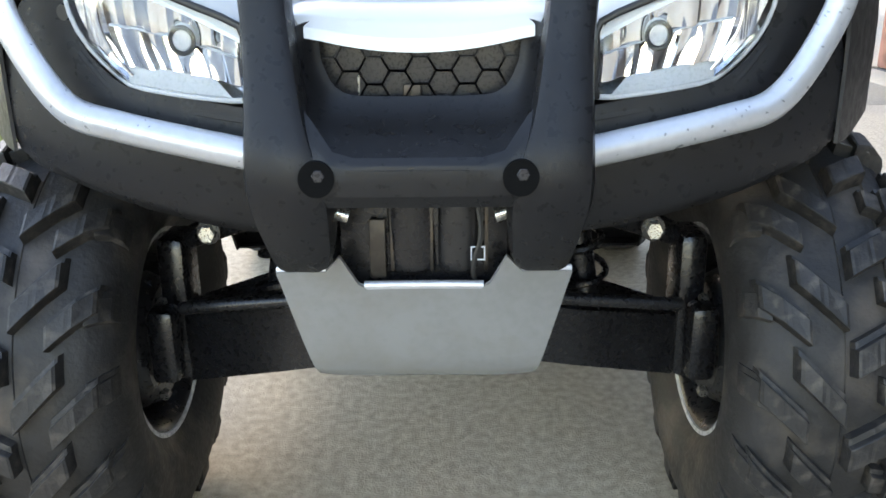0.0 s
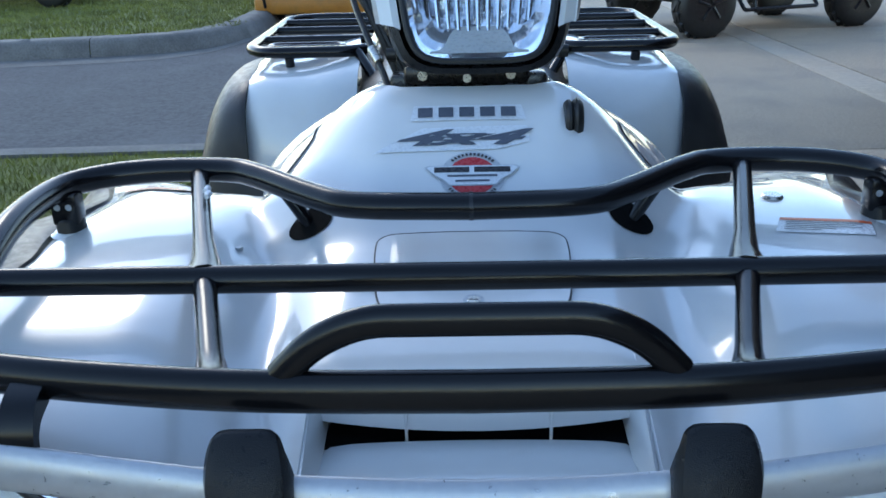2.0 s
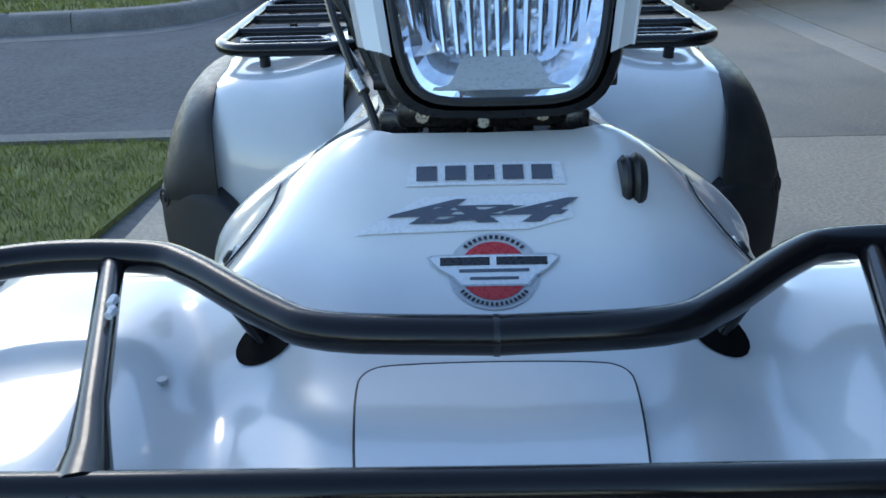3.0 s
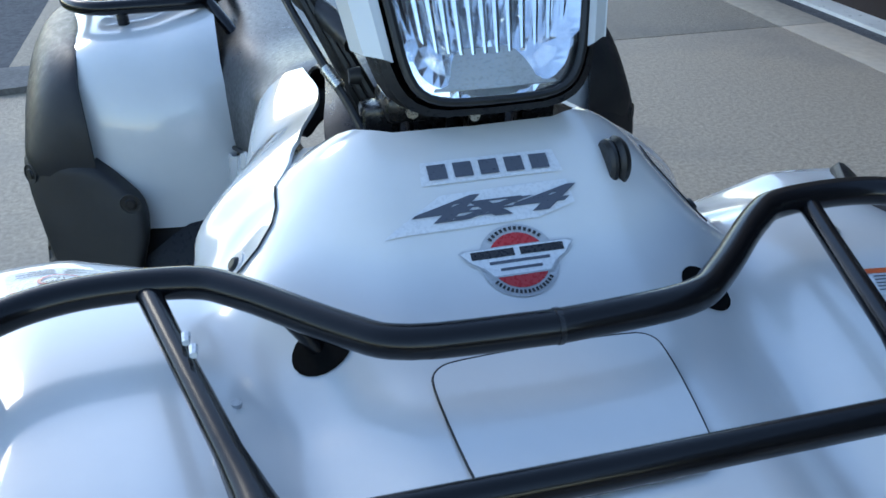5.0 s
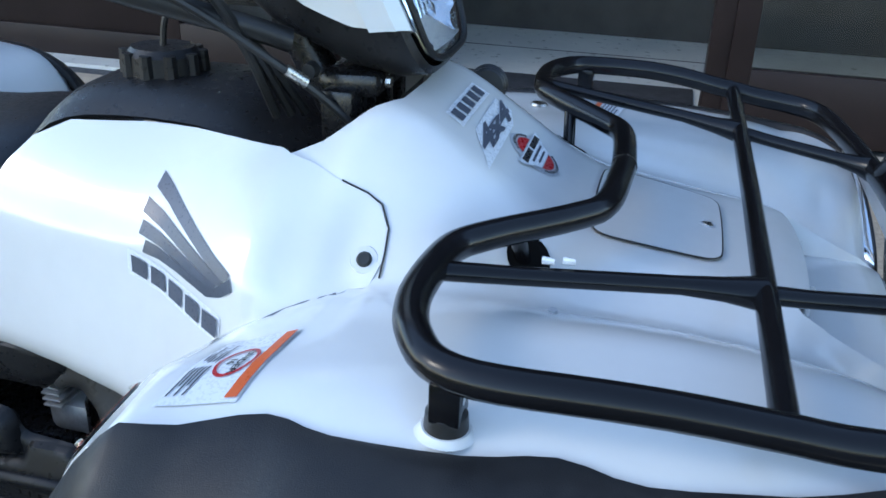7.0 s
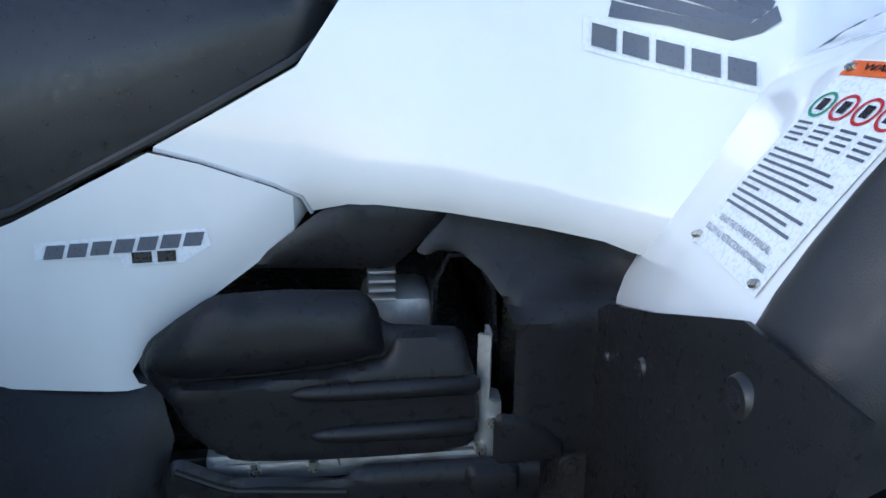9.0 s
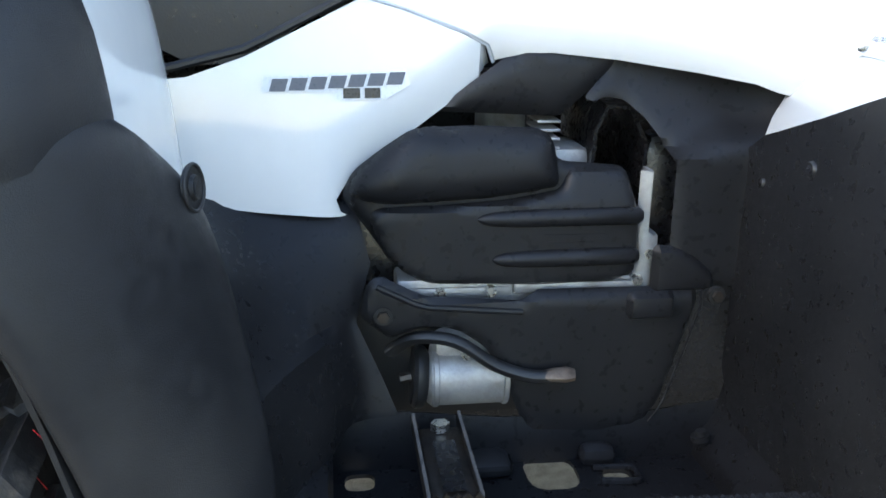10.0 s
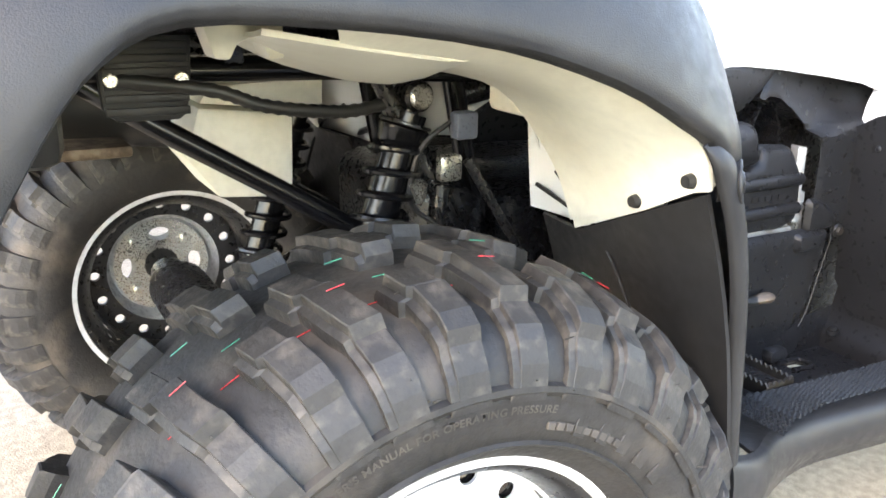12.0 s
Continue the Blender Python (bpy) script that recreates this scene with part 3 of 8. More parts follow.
def holed_ring(r0, r1, rh, n, x, t, c, seg=10, stretch=1.0):
    """A flat wheel disc with n round holes through it."""
    bm = bmesh.new()
    rm = (r0 + r1) / 2
    for k in range(n):
        a0 = 2 * math.pi * k / n
        da = math.pi / n
        edge, hole = [], []
        for i in range(4 * 4):
            s, u = divmod(i, 4)
            u /= 4
            p = ((-1 + 2 * u, -1), (1, -1 + 2 * u), (1 - 2 * u, 1), (-1, 1 - 2 * u))[s]
            r = rm + p[1] * (r1 - r0) / 2
            edge.append((r * math.cos(a0 + p[0] * da), r * math.sin(a0 + p[0] * da)))
            th = math.atan2(p[1], p[0])
            rr, aa = rm + rh * math.sin(th), a0 + rh * stretch * math.cos(th) / rm
            hole.append((rr * math.cos(aa), rr * math.sin(aa)))
        E = [bm.verts.new((c[0] + x, c[1] + u, c[2] + v)) for u, v in edge]
        H = [bm.verts.new((c[0] + x, c[1] + u, c[2] + v)) for u, v in hole]
        for i in range(16):
            bm.faces.new((E[i], E[(i + 1) % 16], H[(i + 1) % 16], H[i]))
    bmesh.ops.remove_doubles(bm, verts=bm.verts, dist=1e-5)
    bmesh.ops.recalc_face_normals(bm, faces=bm.faces)
    return thick_from(bm, t, 1)


def lug_mesh(name, stations, width):
    """One stepped tread bar: stations of (offset across, radius, height, turn) with a ledge along one flank."""
    verts, faces = [], []
    for w, r, h, turn in stations:
        k = width / 2
        for kk, hh in ((-1.08, -0.006), (-1.0, h * 0.93), (-0.94, h), (0.52, h), (0.57, h * 0.95), (0.61, h * 0.62), (1.0, h * 0.55), (1.08, -0.006)):
            th = turn + kk * k / (r + 0.01)
            verts.append((w, (r + hh) * math.sin(th), (r + hh) * math.cos(th)))
    n = 8
    for i in range(len(stations) - 1):
        b, c = n * i, n * i + n
        faces += [(b + j, c + j, c + j + 1, b + j + 1) for j in range(n - 1)]
    e = n * (len(stations) - 1)
    faces += [tuple(range(n)), tuple(range(e + n - 1, e - 1, -1))]
    me = bpy.data.meshes.new(name)
    me.from_pydata(verts, [], faces)
    me.materials.append(LUG)
    return me


def wheel(name, sx, y, half, count, AXZ=0.300, grow=0.0, wide=1.0, bead=1.0):
    c = (sx * 0.466, y, AXZ)
    rnd = random.Random(count + sx)
    h = half
    prof = [(-h * 0.74, 0.160 * bead), (-h * 0.82, 0.168 * bead), (-h * 0.98, 0.190 * (0.4 + 0.6 * bead)), (-h * 1.03, 0.218), (-h * 0.99, 0.243), (-h * 0.90, 0.262), (-h * 0.70, 0.276), (-h * 0.35, 0.283), (0, 0.285)]
    prof = [(w, r + grow * (r - 0.160) / 0.125) for w, r in prof]
    prof += [(-w, r) for w, r in reversed(prof[:-1])]
    tyre = part("tyre", revolve(prof, c, 72), RUBBER, ATV, "black knobbly dust-marked off-road tyre")
    kinds = []
    if y < 1:
        # front tread: separate slanting blocks that climb towards the inner shoulder
        for q0, q1, k, wd, n, off, hh in ((-0.04, -0.54, 0.34, 0.036, 17, 0.0, 0.020), (-0.42, -0.90, 0.31, 0.034, 17, 0.5, 0.018), (-0.78, -1.0, 0.16, 0.036, 17, 0.2, 0.013), (0.04, 0.50, 0.18, 0.038, 17, 0.45, 0.022), (0.54, 0.98, 0.10, 0.042, 17, 0.95, 0.026), (0.36, 0.74, -0.12, 0.030, 17, 0.62, 0.018), (0.80, 1.0, 0.02, 0.042, 17, 0.45, 0.019)):
            st = []
            for f, g in ((-0.03, 0.35), (0.0, 0.93), (0.06, 1.0), (0.42, 1.0), (0.50, 0.97), (0.58, 1.0), (0.94, 1.0), (1.0, 0.90), (1.04, 0.3)):
                q = q0 + (q1 - q0) * f
                st.append((sx * h * q, lerp(abs(q), [(0, 0.284), (0.35, 0.2825), (0.70, 0.2755), (0.90, 0.261), (0.99, 0.243), (1.03, 0.232)]) + grow, hh * g, k * abs(q)))
            kinds.append((lug_mesh("lug", st, wd), n, off, 1))
    else:
        for s in (-1, 1):
            d = 1 if s * sx > 0 else -1
            kinds.append((lug_mesh("lug", [(s * h * q, r + grow, hh, d * a) for q, r, hh, a in ((0.40, 0.280, 0.012, 0.040), (0.43, 0.280, 0.022, 0.036), (0.62, 0.277, 0.022, 0.020), (0.63, 0.276, 0.022, 0.004), (0.84, 0.265, 0.022, -0.010), (0.93, 0.257, 0.021, -0.012), (0.945, 0.254, 0.013, -0.012), (1.015, 0.240, 0.009, -0.014), (1.045, 0.230, 0.004, -0.014))], 0.0360 * wide), count // 2, 0.125 * s, s))
            kinds.append((lug_mesh("lug", [(s * h * q, r + grow, hh, d * a) for q, r, hh, a in ((0.03, 0.283, 0.012, 0.080), (0.06, 0.283, 0.022, 0.076), (0.30, 0.282, 0.022, 0.052), (0.31, 0.2815, 0.022, 0.032), (0.60, 0.277, 0.022, 0.014), (0.74, 0.272, 0.022, -0.002), (0.755, 0.271, 0.012, -0.004), (0.90, 0.260, 0.013, -0.010), (0.96, 0.252, 0.012, -0.012), (1.015, 0.240, 0.009, -0.014), (1.045, 0.230, 0.004, -0.014))], 0.0340 * wide), count // 2, 0.5 + 0.125 * s, s))
    for me, n, off, s in kinds:
        for k in range(n):
            ob = new("lug", me)
            ob.parent = tyre
            ob.matrix_basis = Matrix.Translation(c) @ Matrix.Rotation(2 * math.pi * (k + off) / n + rnd.uniform(-0.012, 0.012), 4, "X")
    # moulding seams, and the maker's coloured lines round the new tread
    if y < 1:
        for q, rr in ((-0.02, 0.2852), (0.50, 0.2812)):
            part("mould_seam", revolve([(sx * h * (q - 0.012), rr + grow - 0.001), (sx * h * q, rr + grow + 0.0012), (sx * h * (q + 0.012), rr + grow - 0.001)], c, 96), RUBBER, tyre)
    else:
        for q, rr, m in ((0.42, 0.2822, STICKR), (0.12, 0.2850, STICKG)):
            bm = bmesh.new()
            for k in range(120):
                if rnd.random() < (0.3 if m is STICKR else 0.75):
                    continue
                a0 = 2 * math.pi * k / 120
                lift = rr + grow + 0.0006
                sweep([(c[0] + sx * h * q, y + lift * math.sin(a0 + f), AXZ + lift * math.cos(a0 + f)) for f in (0.0, 0.026, 0.052)], 0.0004, 5, bm=bm)
            for k in range(count // 2):
                a0 = 2 * math.pi * (k + 0.5 + 0.125 * sx) / (count // 2) + (0.024 if q > 0.3 else 0.07)
                lift = rr + grow + 0.0216
                sweep([(c[0] + sx * h * q, y - lift * math.sin(a0 + f), AXZ + lift * math.cos(a0 + f)) for f in (-0.045, -0.02, 0.0)], 0.00045, 5, bm=bm)
            tagged(part("paint_line", bm, m, tyre, "broken coloured paint line round the tread"), "broken coloured paint line round the tread", "", "", "stuff")
    # raised ring where the bars end, and moulded marks on the sidewall
    part("sidewall_rib", revolve([(sx * h * 1.00, 0.2355), (sx * h * 1.045, 0.234), (sx * h * 1.052, 0.230), (sx * h * 1.03, 0.226)], c, 96), RUBBER, tyre)
    part("sidewall_rib", revolve([(sx * h * 0.98, 0.190), (sx * h * 1.005, 0.188), (sx * h * 0.96, 0.184)], c, 96), RUBBER, tyre)
    def ring_text(words, size, radius, mid, bold):
        bm = text_bm(words, size, bold=bold, spacing=1.08)
        for v in bm.verts:
            u, q = v.co.x, radius + v.co.y
            a = mid + u / radius * (1 if sx < 0 else -1)
            x = h * lerp(q, [(0.190, 0.985), (0.205, 1.015), (0.218, 1.033), (0.23, 1.02)]) + 0.0010
            v.co = (c[0] + sx * x, c[1] - q * math.sin(a), c[2] + q * math.cos(a))
        return bm
    if y > 1:
        part("moulded_writing", ring_text("OWNER'S MANUAL FOR OPERATING PRESSURE", 0.0085, 0.2165, -0.17, 0.0002), WORN, tyre, smooth=False)
        for k in range(9):
            a = -0.62 + 0.042 * k
            m = Matrix.Translation(c) @ Matrix.Rotation(-a if sx < 0 else a, 4, "X") @ Matrix.Translation((sx * h * 1.012, 0, 0.203))
            part("moulded_mark", box((-0.0014, -0.0035, -0.003), (0.0014, 0.0035, 0.003), 0.0005, m, None, 1), WORN, tyre)
        for k in range(5):
            a = 0.42 + 0.12 * k
            m = Matrix.Translation(c) @ Matrix.Rotation(-a if sx > 0 else a, 4, "X") @ Matrix.Translation((sx * h * 1.012, 0, 0.207))
            part("moulded_mark", box((-0.0012, -0.006, -0.010), (0.0012, 0.006, 0.010), 0.0006, m, None, 1), RUBBER, tyre)
    # rubber hairs left by the mould
    bm = bmesh.new()
    for k in range(70):
        a, q = rnd.uniform(0, 2 * math.pi), rnd.uniform(0.215, 0.300)
        w0 = sx * h * lerp(q, [(0.215, 1.03), (0.24, 1.0), (0.262, 0.93), (0.285, 0.75), (0.30, 0.55)])
        p = Vector((c[0] + w0, c[1] - q * math.sin(a), c[2] + q * math.cos(a)))
        sweep([p, p + Vector((sx * 0.006, -0.004 * math.sin(a) + rnd.uniform(-0.003, 0.003), 0.004 * math.cos(a)))], [0.0006, 0.0004], 4, bm=bm)
    tagged(part("mould_hairs", bm, LUG, tyre), "", "", "", "stuff")
    rim = part("rim", revolve([(-h * 0.72, 0.150 * bead), (-h * 0.78, 0.158 * bead), (-h * 0.80, 0.168 * bead), (-h * 0.76, 0.171 * bead), (-h * 0.73, 0.166 * bead), (-h * 0.70, 0.158 * bead), (-h * 0.45, 0.140 * bead), (h * 0.45, 0.140 * bead), (h * 0.70, 0.158 * bead), (h * 0.73, 0.166 * bead), (h * 0.76, 0.171 * bead), (h * 0.80, 0.168 * bead), (h * 0.78, 0.158 * bead), (h * 0.72, 0.150 * bead), (h * 0.45, 0.135 * bead), (-h * 0.45, 0.135 * bead)], c, 72, True), RIMK, ATV, "black steel wheel rim with a bright lip")
    for s in (-1, 1):
        part("rim_lip", revolve([(s * h * 0.77, 0.1585 * bead), (s * h * 0.805, 0.160 * bead), (s * h * 0.815, 0.169 * bead), (s * h * 0.775, 0.1725 * bead), (s * h * 0.75, 0.167 * bead)], c, 72), RIMW, rim, "white painted wheel lip")
    d = sx * h * 0.25
    part("disc_face", holed_ring(0.098, 0.137 * bead, 0.0085, 16, d + sx * 0.004, 0.003, c), RIMW, rim, "white painted wheel disc with round holes")
    part("disc_back", holed_ring(0.098, 0.137 * bead, 0.0085, 16, d - sx * 0.004, 0.003, c), RIMK, rim)
    part("disc_step", revolve([(d + sx * 0.004, 0.137 * bead), (d + sx * 0.03, 0.139 * bead), (d + sx * 0.03, 0.134 * bead)], c, 48), RIMW, rim)
    part("disc_bowl", revolve([(d + sx * 0.004, 0.098), (d + sx * 0.035, 0.088), (d + sx * 0.036, 0.082)], c, 48), RIMW, rim)
    part("hub_plate", holed_ring(0.042, 0.086, 0.014, 4, d + sx * 0.034, 0.004, c, stretch=1.5), RIMW, rim)
    part("hub_back", holed_ring(0.030, 0.084, 0.013, 4, d + sx * 0.022, 0.004, c, stretch=1.4), STEEL, rim, "zinc plated hub plate")
    part("hub_cap", rod((c[0] + d + sx * 0.02, y, AXZ), (c[0] + d + sx * 0.06, y, AXZ), 0.043, 0.036, 24, bevel=0.006), RIMK, rim)
    for k in range(4):
        a = math.pi / 4 + k * math.pi / 2
        p = Vector((c[0] + d + sx * 0.036, y + 0.062 * math.cos(a), AXZ + 0.062 * math.sin(a)))
        part("lug_nut", rod(p, p + Vector((sx * 0.018, 0, 0)), 0.011, 0.009, 6, bevel=0.002), STEEL, rim)
        q = p - Vector((sx * 0.016, 0, 0))
        part("stud", rod(q, q - Vector((sx * 0.014, 0, 0)), 0.009, 0.008, 10), STEEL, rim)
    return tyre


wheel("wheel", -1, 0.0, 0.102, 30, 0.314, 0.010, bead=0.92)
wheel("wheel", 1, 0.0, 0.102, 30, 0.314, 0.010, bead=0.92)
wheel("wheel", -1, 1.30, 0.124, 32, wide=0.86)
wheel("wheel", 1, 1.30, 0.124, 32, wide=0.86)

STANCE.append(True)

# ---------------------------------------------------------------- front body: one moulding over hood and fenders
RIDGE = [(-0.21, 0.838), (-0.16, 0.845), (-0.07, 0.849), (0.0, 0.858), (0.05, 0.867), (0.09, 0.886), (0.125, 0.909), (0.16, 0.932), (0.19, 0.952), (0.22, 0.968), (0.255, 0.978), (0.30, 0.966), (0.36, 0.950), (0.43, 0.946)]
FLAT = [(-0.21, 0.118), (0.05, 0.098), (0.12, 0.088), (0.20, 0.094), (0.26, 0.101)]
STEEP = [(-0.21, 2.6), (0.0, 1.25), (0.08, 1.1), (0.16, 1.5), (0.24, 3.0), (0.30, 2.6), (0.43, 1.6)]
FTOP = [(-0.36, 0.812), (-0.30, 0.838), (-0.22, 0.856), (-0.1, 0.862), (0.1, 0.862), (0.2, 0.856), (0.28, 0.849), (0.33, 0.844), (0.36, 0.833), (0.38, 0.807), (0.40, 0.775), (0.42, 0.742), (0.44, 0.706), (0.45, 0.684), (0.458, 0.655), (0.464, 0.62), (0.468, 0.59)]


def fender_z(a, y):
    z = smooth_lerp(y, FTOP)
    if a < 0.29:
        z -= ((0.29 - a) / 0.09) ** 2 * lerp(y, [(-0.36, 0.006), (-0.2, 0.030), (0.05, 0.035), (0.22, 0.03), (0.32, 0.0)])
    if a > 0.38:
        z -= ((a - 0.38) / 0.07) ** 2 * lerp(y, [(0.22, 0.016), (0.34, 0.002)])
    if y > 0.22:
        z -= max(0.0, 0.39 - a) * lerp(y, [(0.24, 0.05), (0.33, 0.27), (0.40, 0.42)])
    if y < -0.20:
        z += (a - 0.24) * 0.30 * (-0.20 - y) / 0.16
    return z


def hood_z(x, y):
    a = abs(x)
    r = smooth_lerp(y, RIDGE) - lerp(y, STEEP) * max(0.0, a - lerp(y, FLAT)) ** 1.6 - 0.12 * a * a
    # the flanks of the hood fall away beside the intake
    r -= lerp(y, [(-0.36, 0.075), (-0.30, 0.050), (-0.25, 0.036), (-0.20, 0.010), (-0.16, 0.0)]) * lerp(a, [(0.112, 0.0), (0.150, 1.0)])
    if y > 0.29:
        r -= 12.0 * max(0.0, a - 0.20) * lerp(y, [(0.29, 0.0), (0.35, 1.0)])
    f = fender_z(a, y)
    k = 110.0
    m = max(r, f)
    return m + math.log(math.exp(k * (r - m)) + math.exp(k * (f - m))) / k


def hood_pt(x, y):
    return (x, y, hood_z(x, y))


def on_hood(lift):
    def fn(x, y):
        e = 0.004
        n = Vector((hood_z(x - e, y) - hood_z(x + e, y), hood_z(x, y - e) - hood_z(x, y + e), 2 * e)).normalized()
        return Vector(hood_pt(x, y)) + n * lift
    return fn


half = [(0.0, -0.196), (0.04, -0.195), (0.075, -0.192), (0.100, -0.186), (0.114, -0.179), (0.122, -0.172), (0.127, -0.180), (0.130, -0.21), (0.134, -0.335), (0.172, -0.352), (0.25, -0.348), (0.318, -0.338), (0.352, -0.30), (0.385, -0.24), (0.425, -0.13), (0.444, -0.04), (0.440, -0.01), (0.436, 0.02), (0.438, 0.06), (0.450, 0.075), (0.452, 0.17), (0.444, 0.185), (0.440, 0.24), (0.444, 0.26), (0.458, 0.27), (0.480, 0.34), (0.491, 0.42), (0.495, 0.449), (0.44, 0.455), (0.38, 0.4585), (0.32, 0.459), (0.27, 0.458), (0.262, 0.43), (0.258, 0.36), (0.250, 0.30), (0.236, 0.285), (0.215, 0.33), (0.185, 0.365), (0.160, 0.362), (0.148, 0.335), (0.140, 0.302), (0.124, 0.276), (0.100, 0.253), (0.075, 0.241), (0.0, 0.238)]
for s in (-1, 1):
    ol = [(s * x, y) for x, y in half]
    part("front_fender", sheet(ol if s > 0 else ol[::-1], hood_pt, 0.004, 0.0125), WHITE, ATV, "glossy white hood half and front fender")

# hatch lid with a dark seam round it
HATCH = [(-0.094, 0.028), (-0.088, 0.043), (-0.07, 0.048), (0.07, 0.048), (0.088, 0.043), (0.094, 0.028), (0.086, -0.065), (0.078, -0.084), (0.06, -0.090), (-0.06, -0.090), (-0.078, -0.084), (-0.086, -0.065)]
for _ in range(2):      # round the corners
    HATCH = [((1 - k) * p[0] + k * q[0], (1 - k) * p[1] + k * q[1]) for p, q in zip(HATCH, HATCH[1:] + HATCH[:1]) for k in (0.25, 0.75)]
hatch = part("hatch_lid", sheet(HATCH, on_hood(0.0022), 0.002, 0.0125), WHITE, ATV, "white access lid with a recessed screw")
part("hatch_seam", sweep([Vector(on_hood(0.0034)(x, y)) for x, y in HATCH + HATCH[:1]], 0.0011, 6), HOSE, hatch)
p = Vector(on_hood(0.0041)(0.0, -0.074))
up = (Vector(on_hood(0.0041)(0.006, -0.074)) - p).cross(Vector(on_hood(0.0041)(0.0, -0.066)) - p).normalized()
part("screw_recess", rod(p - up * 0.003, p + up * 0.0006, 0.0095, 0.0092, 24), GREYW, hatch)
part("screw", rod(p, p + up * 0.0011, 0.0066, 0.0058, 16), STEEL, hatch)
part("screw_slot", rod(p + Vector((-0.0036, 0, 0)) + up * 0.0009, p + Vector((0.0036, 0, 0)) + up * 0.0009, 0.0007, seg=6), DARKH, hatch)
# small dots and scuffs on the hood
for x, y, r in ((-0.011, -0.027, 0.0022), (0.03, 0.0, 0.0016), (-0.05, 0.02, 0.0015), (-0.235, 0.05, 0.004)):
    q = Vector(on_hood(0.0)(x, y))
    part("clip_dot", rod(q, q + Vector((0, 0, 0.0035)), r, seg=10), GREYW, ATV)

# nose below the hood vent
def nose_pt(x, s):
    y = lerp(s, [(0, -0.207), (0.55, -0.29), (0.8, -0.345), (0.92, -0.362), (1, -0.364)])
    z = lerp(s, [(0, 0.796), (0.35, 0.801), (0.6, 0.800), (0.8, 0.793), (0.92, 0.784), (1, 0.774)])
    e = max(0.0, abs(x) - 0.09)
    return (x, y + 0.25 * x * x, z + 0.8 * x * x * (s - 0.5) - e * e * 3 + 0.009 * s * s * s * (abs(x) / 0.11) ** 2)
part("nose", sheet([(-0.126, 0), (0.126, 0), (0.136, 0.35), (0.136, 0.60), (0.122, 0.80), (0.112, 1.0), (-0.112, 1.0), (-0.122, 0.80), (-0.136, 0.60), (-0.136, 0.35)], nose_pt, 0.004, 0.02), WHITE, ATV, "glossy white nose panel above the grille")
# intake duct skin; its inner darkness is put into the colour
vent = part("vent_duct", loft([[(-0.122, -0.207, 0.793), (0.122, -0.207, 0.793)], [(-0.110, -0.06, 0.79), (0.110, -0.06, 0.79)], [(-0.110, -0.06, 0.832), (0.110, -0.06, 0.832)], [(-0.110, -0.175, 0.834), (0.110, -0.175, 0.834)]], 0.0, 0), DARKH, ATV, "air intake duct in the hood, coloured black for its shade")
part("vent_slat", sheet([(-0.124, 0), (0.124, 0), (0.119, 1), (-0.119, 1)], lambda x, k: (x, -0.207 + 1.1 * x * x + 0.010 * k, 0.808 + 0.020 * k), 0.003, 0.02), WHITE, vent, "white air intake slat")
for x in (-0.055, 0.057):
    part("vent_rib", box((x - 0.0012, -0.203, 0.790), (x + 0.0012, -0.192, 0.836), 0.0005), WHITE, vent)
for s in (-1, 1):
    ys = (-0.150, -0.172, -0.19, -0.22, -0.26, -0.30, -0.338)
    part("vent_cheek", loft([[(s * 0.1285, y, hood_z(s * 0.131, y) - 0.0005) for y in ys], [(s * 0.125, y, hood_z(s * 0.131, y) - 0.007) for y in ys], [(s * 0.119, y, 0.796) for y in ys]], 0.003, 3), WHITE, vent)
# where the rack stays enter the hood: uncut, black discs paint the holes' shade
for s in (-1, 1):
    ring = [(s * 0.166 + 0.024 * math.cos(a), 0.088 + 0.020 * math.sin(a)) for a in (2 * math.pi * k / 20 for k in range(20))]
    part("stay_hole", sheet(ring, on_hood(0.0012), 0.0, 0.02), DARKH, ATV, "black disc for the shade inside the stay hole")

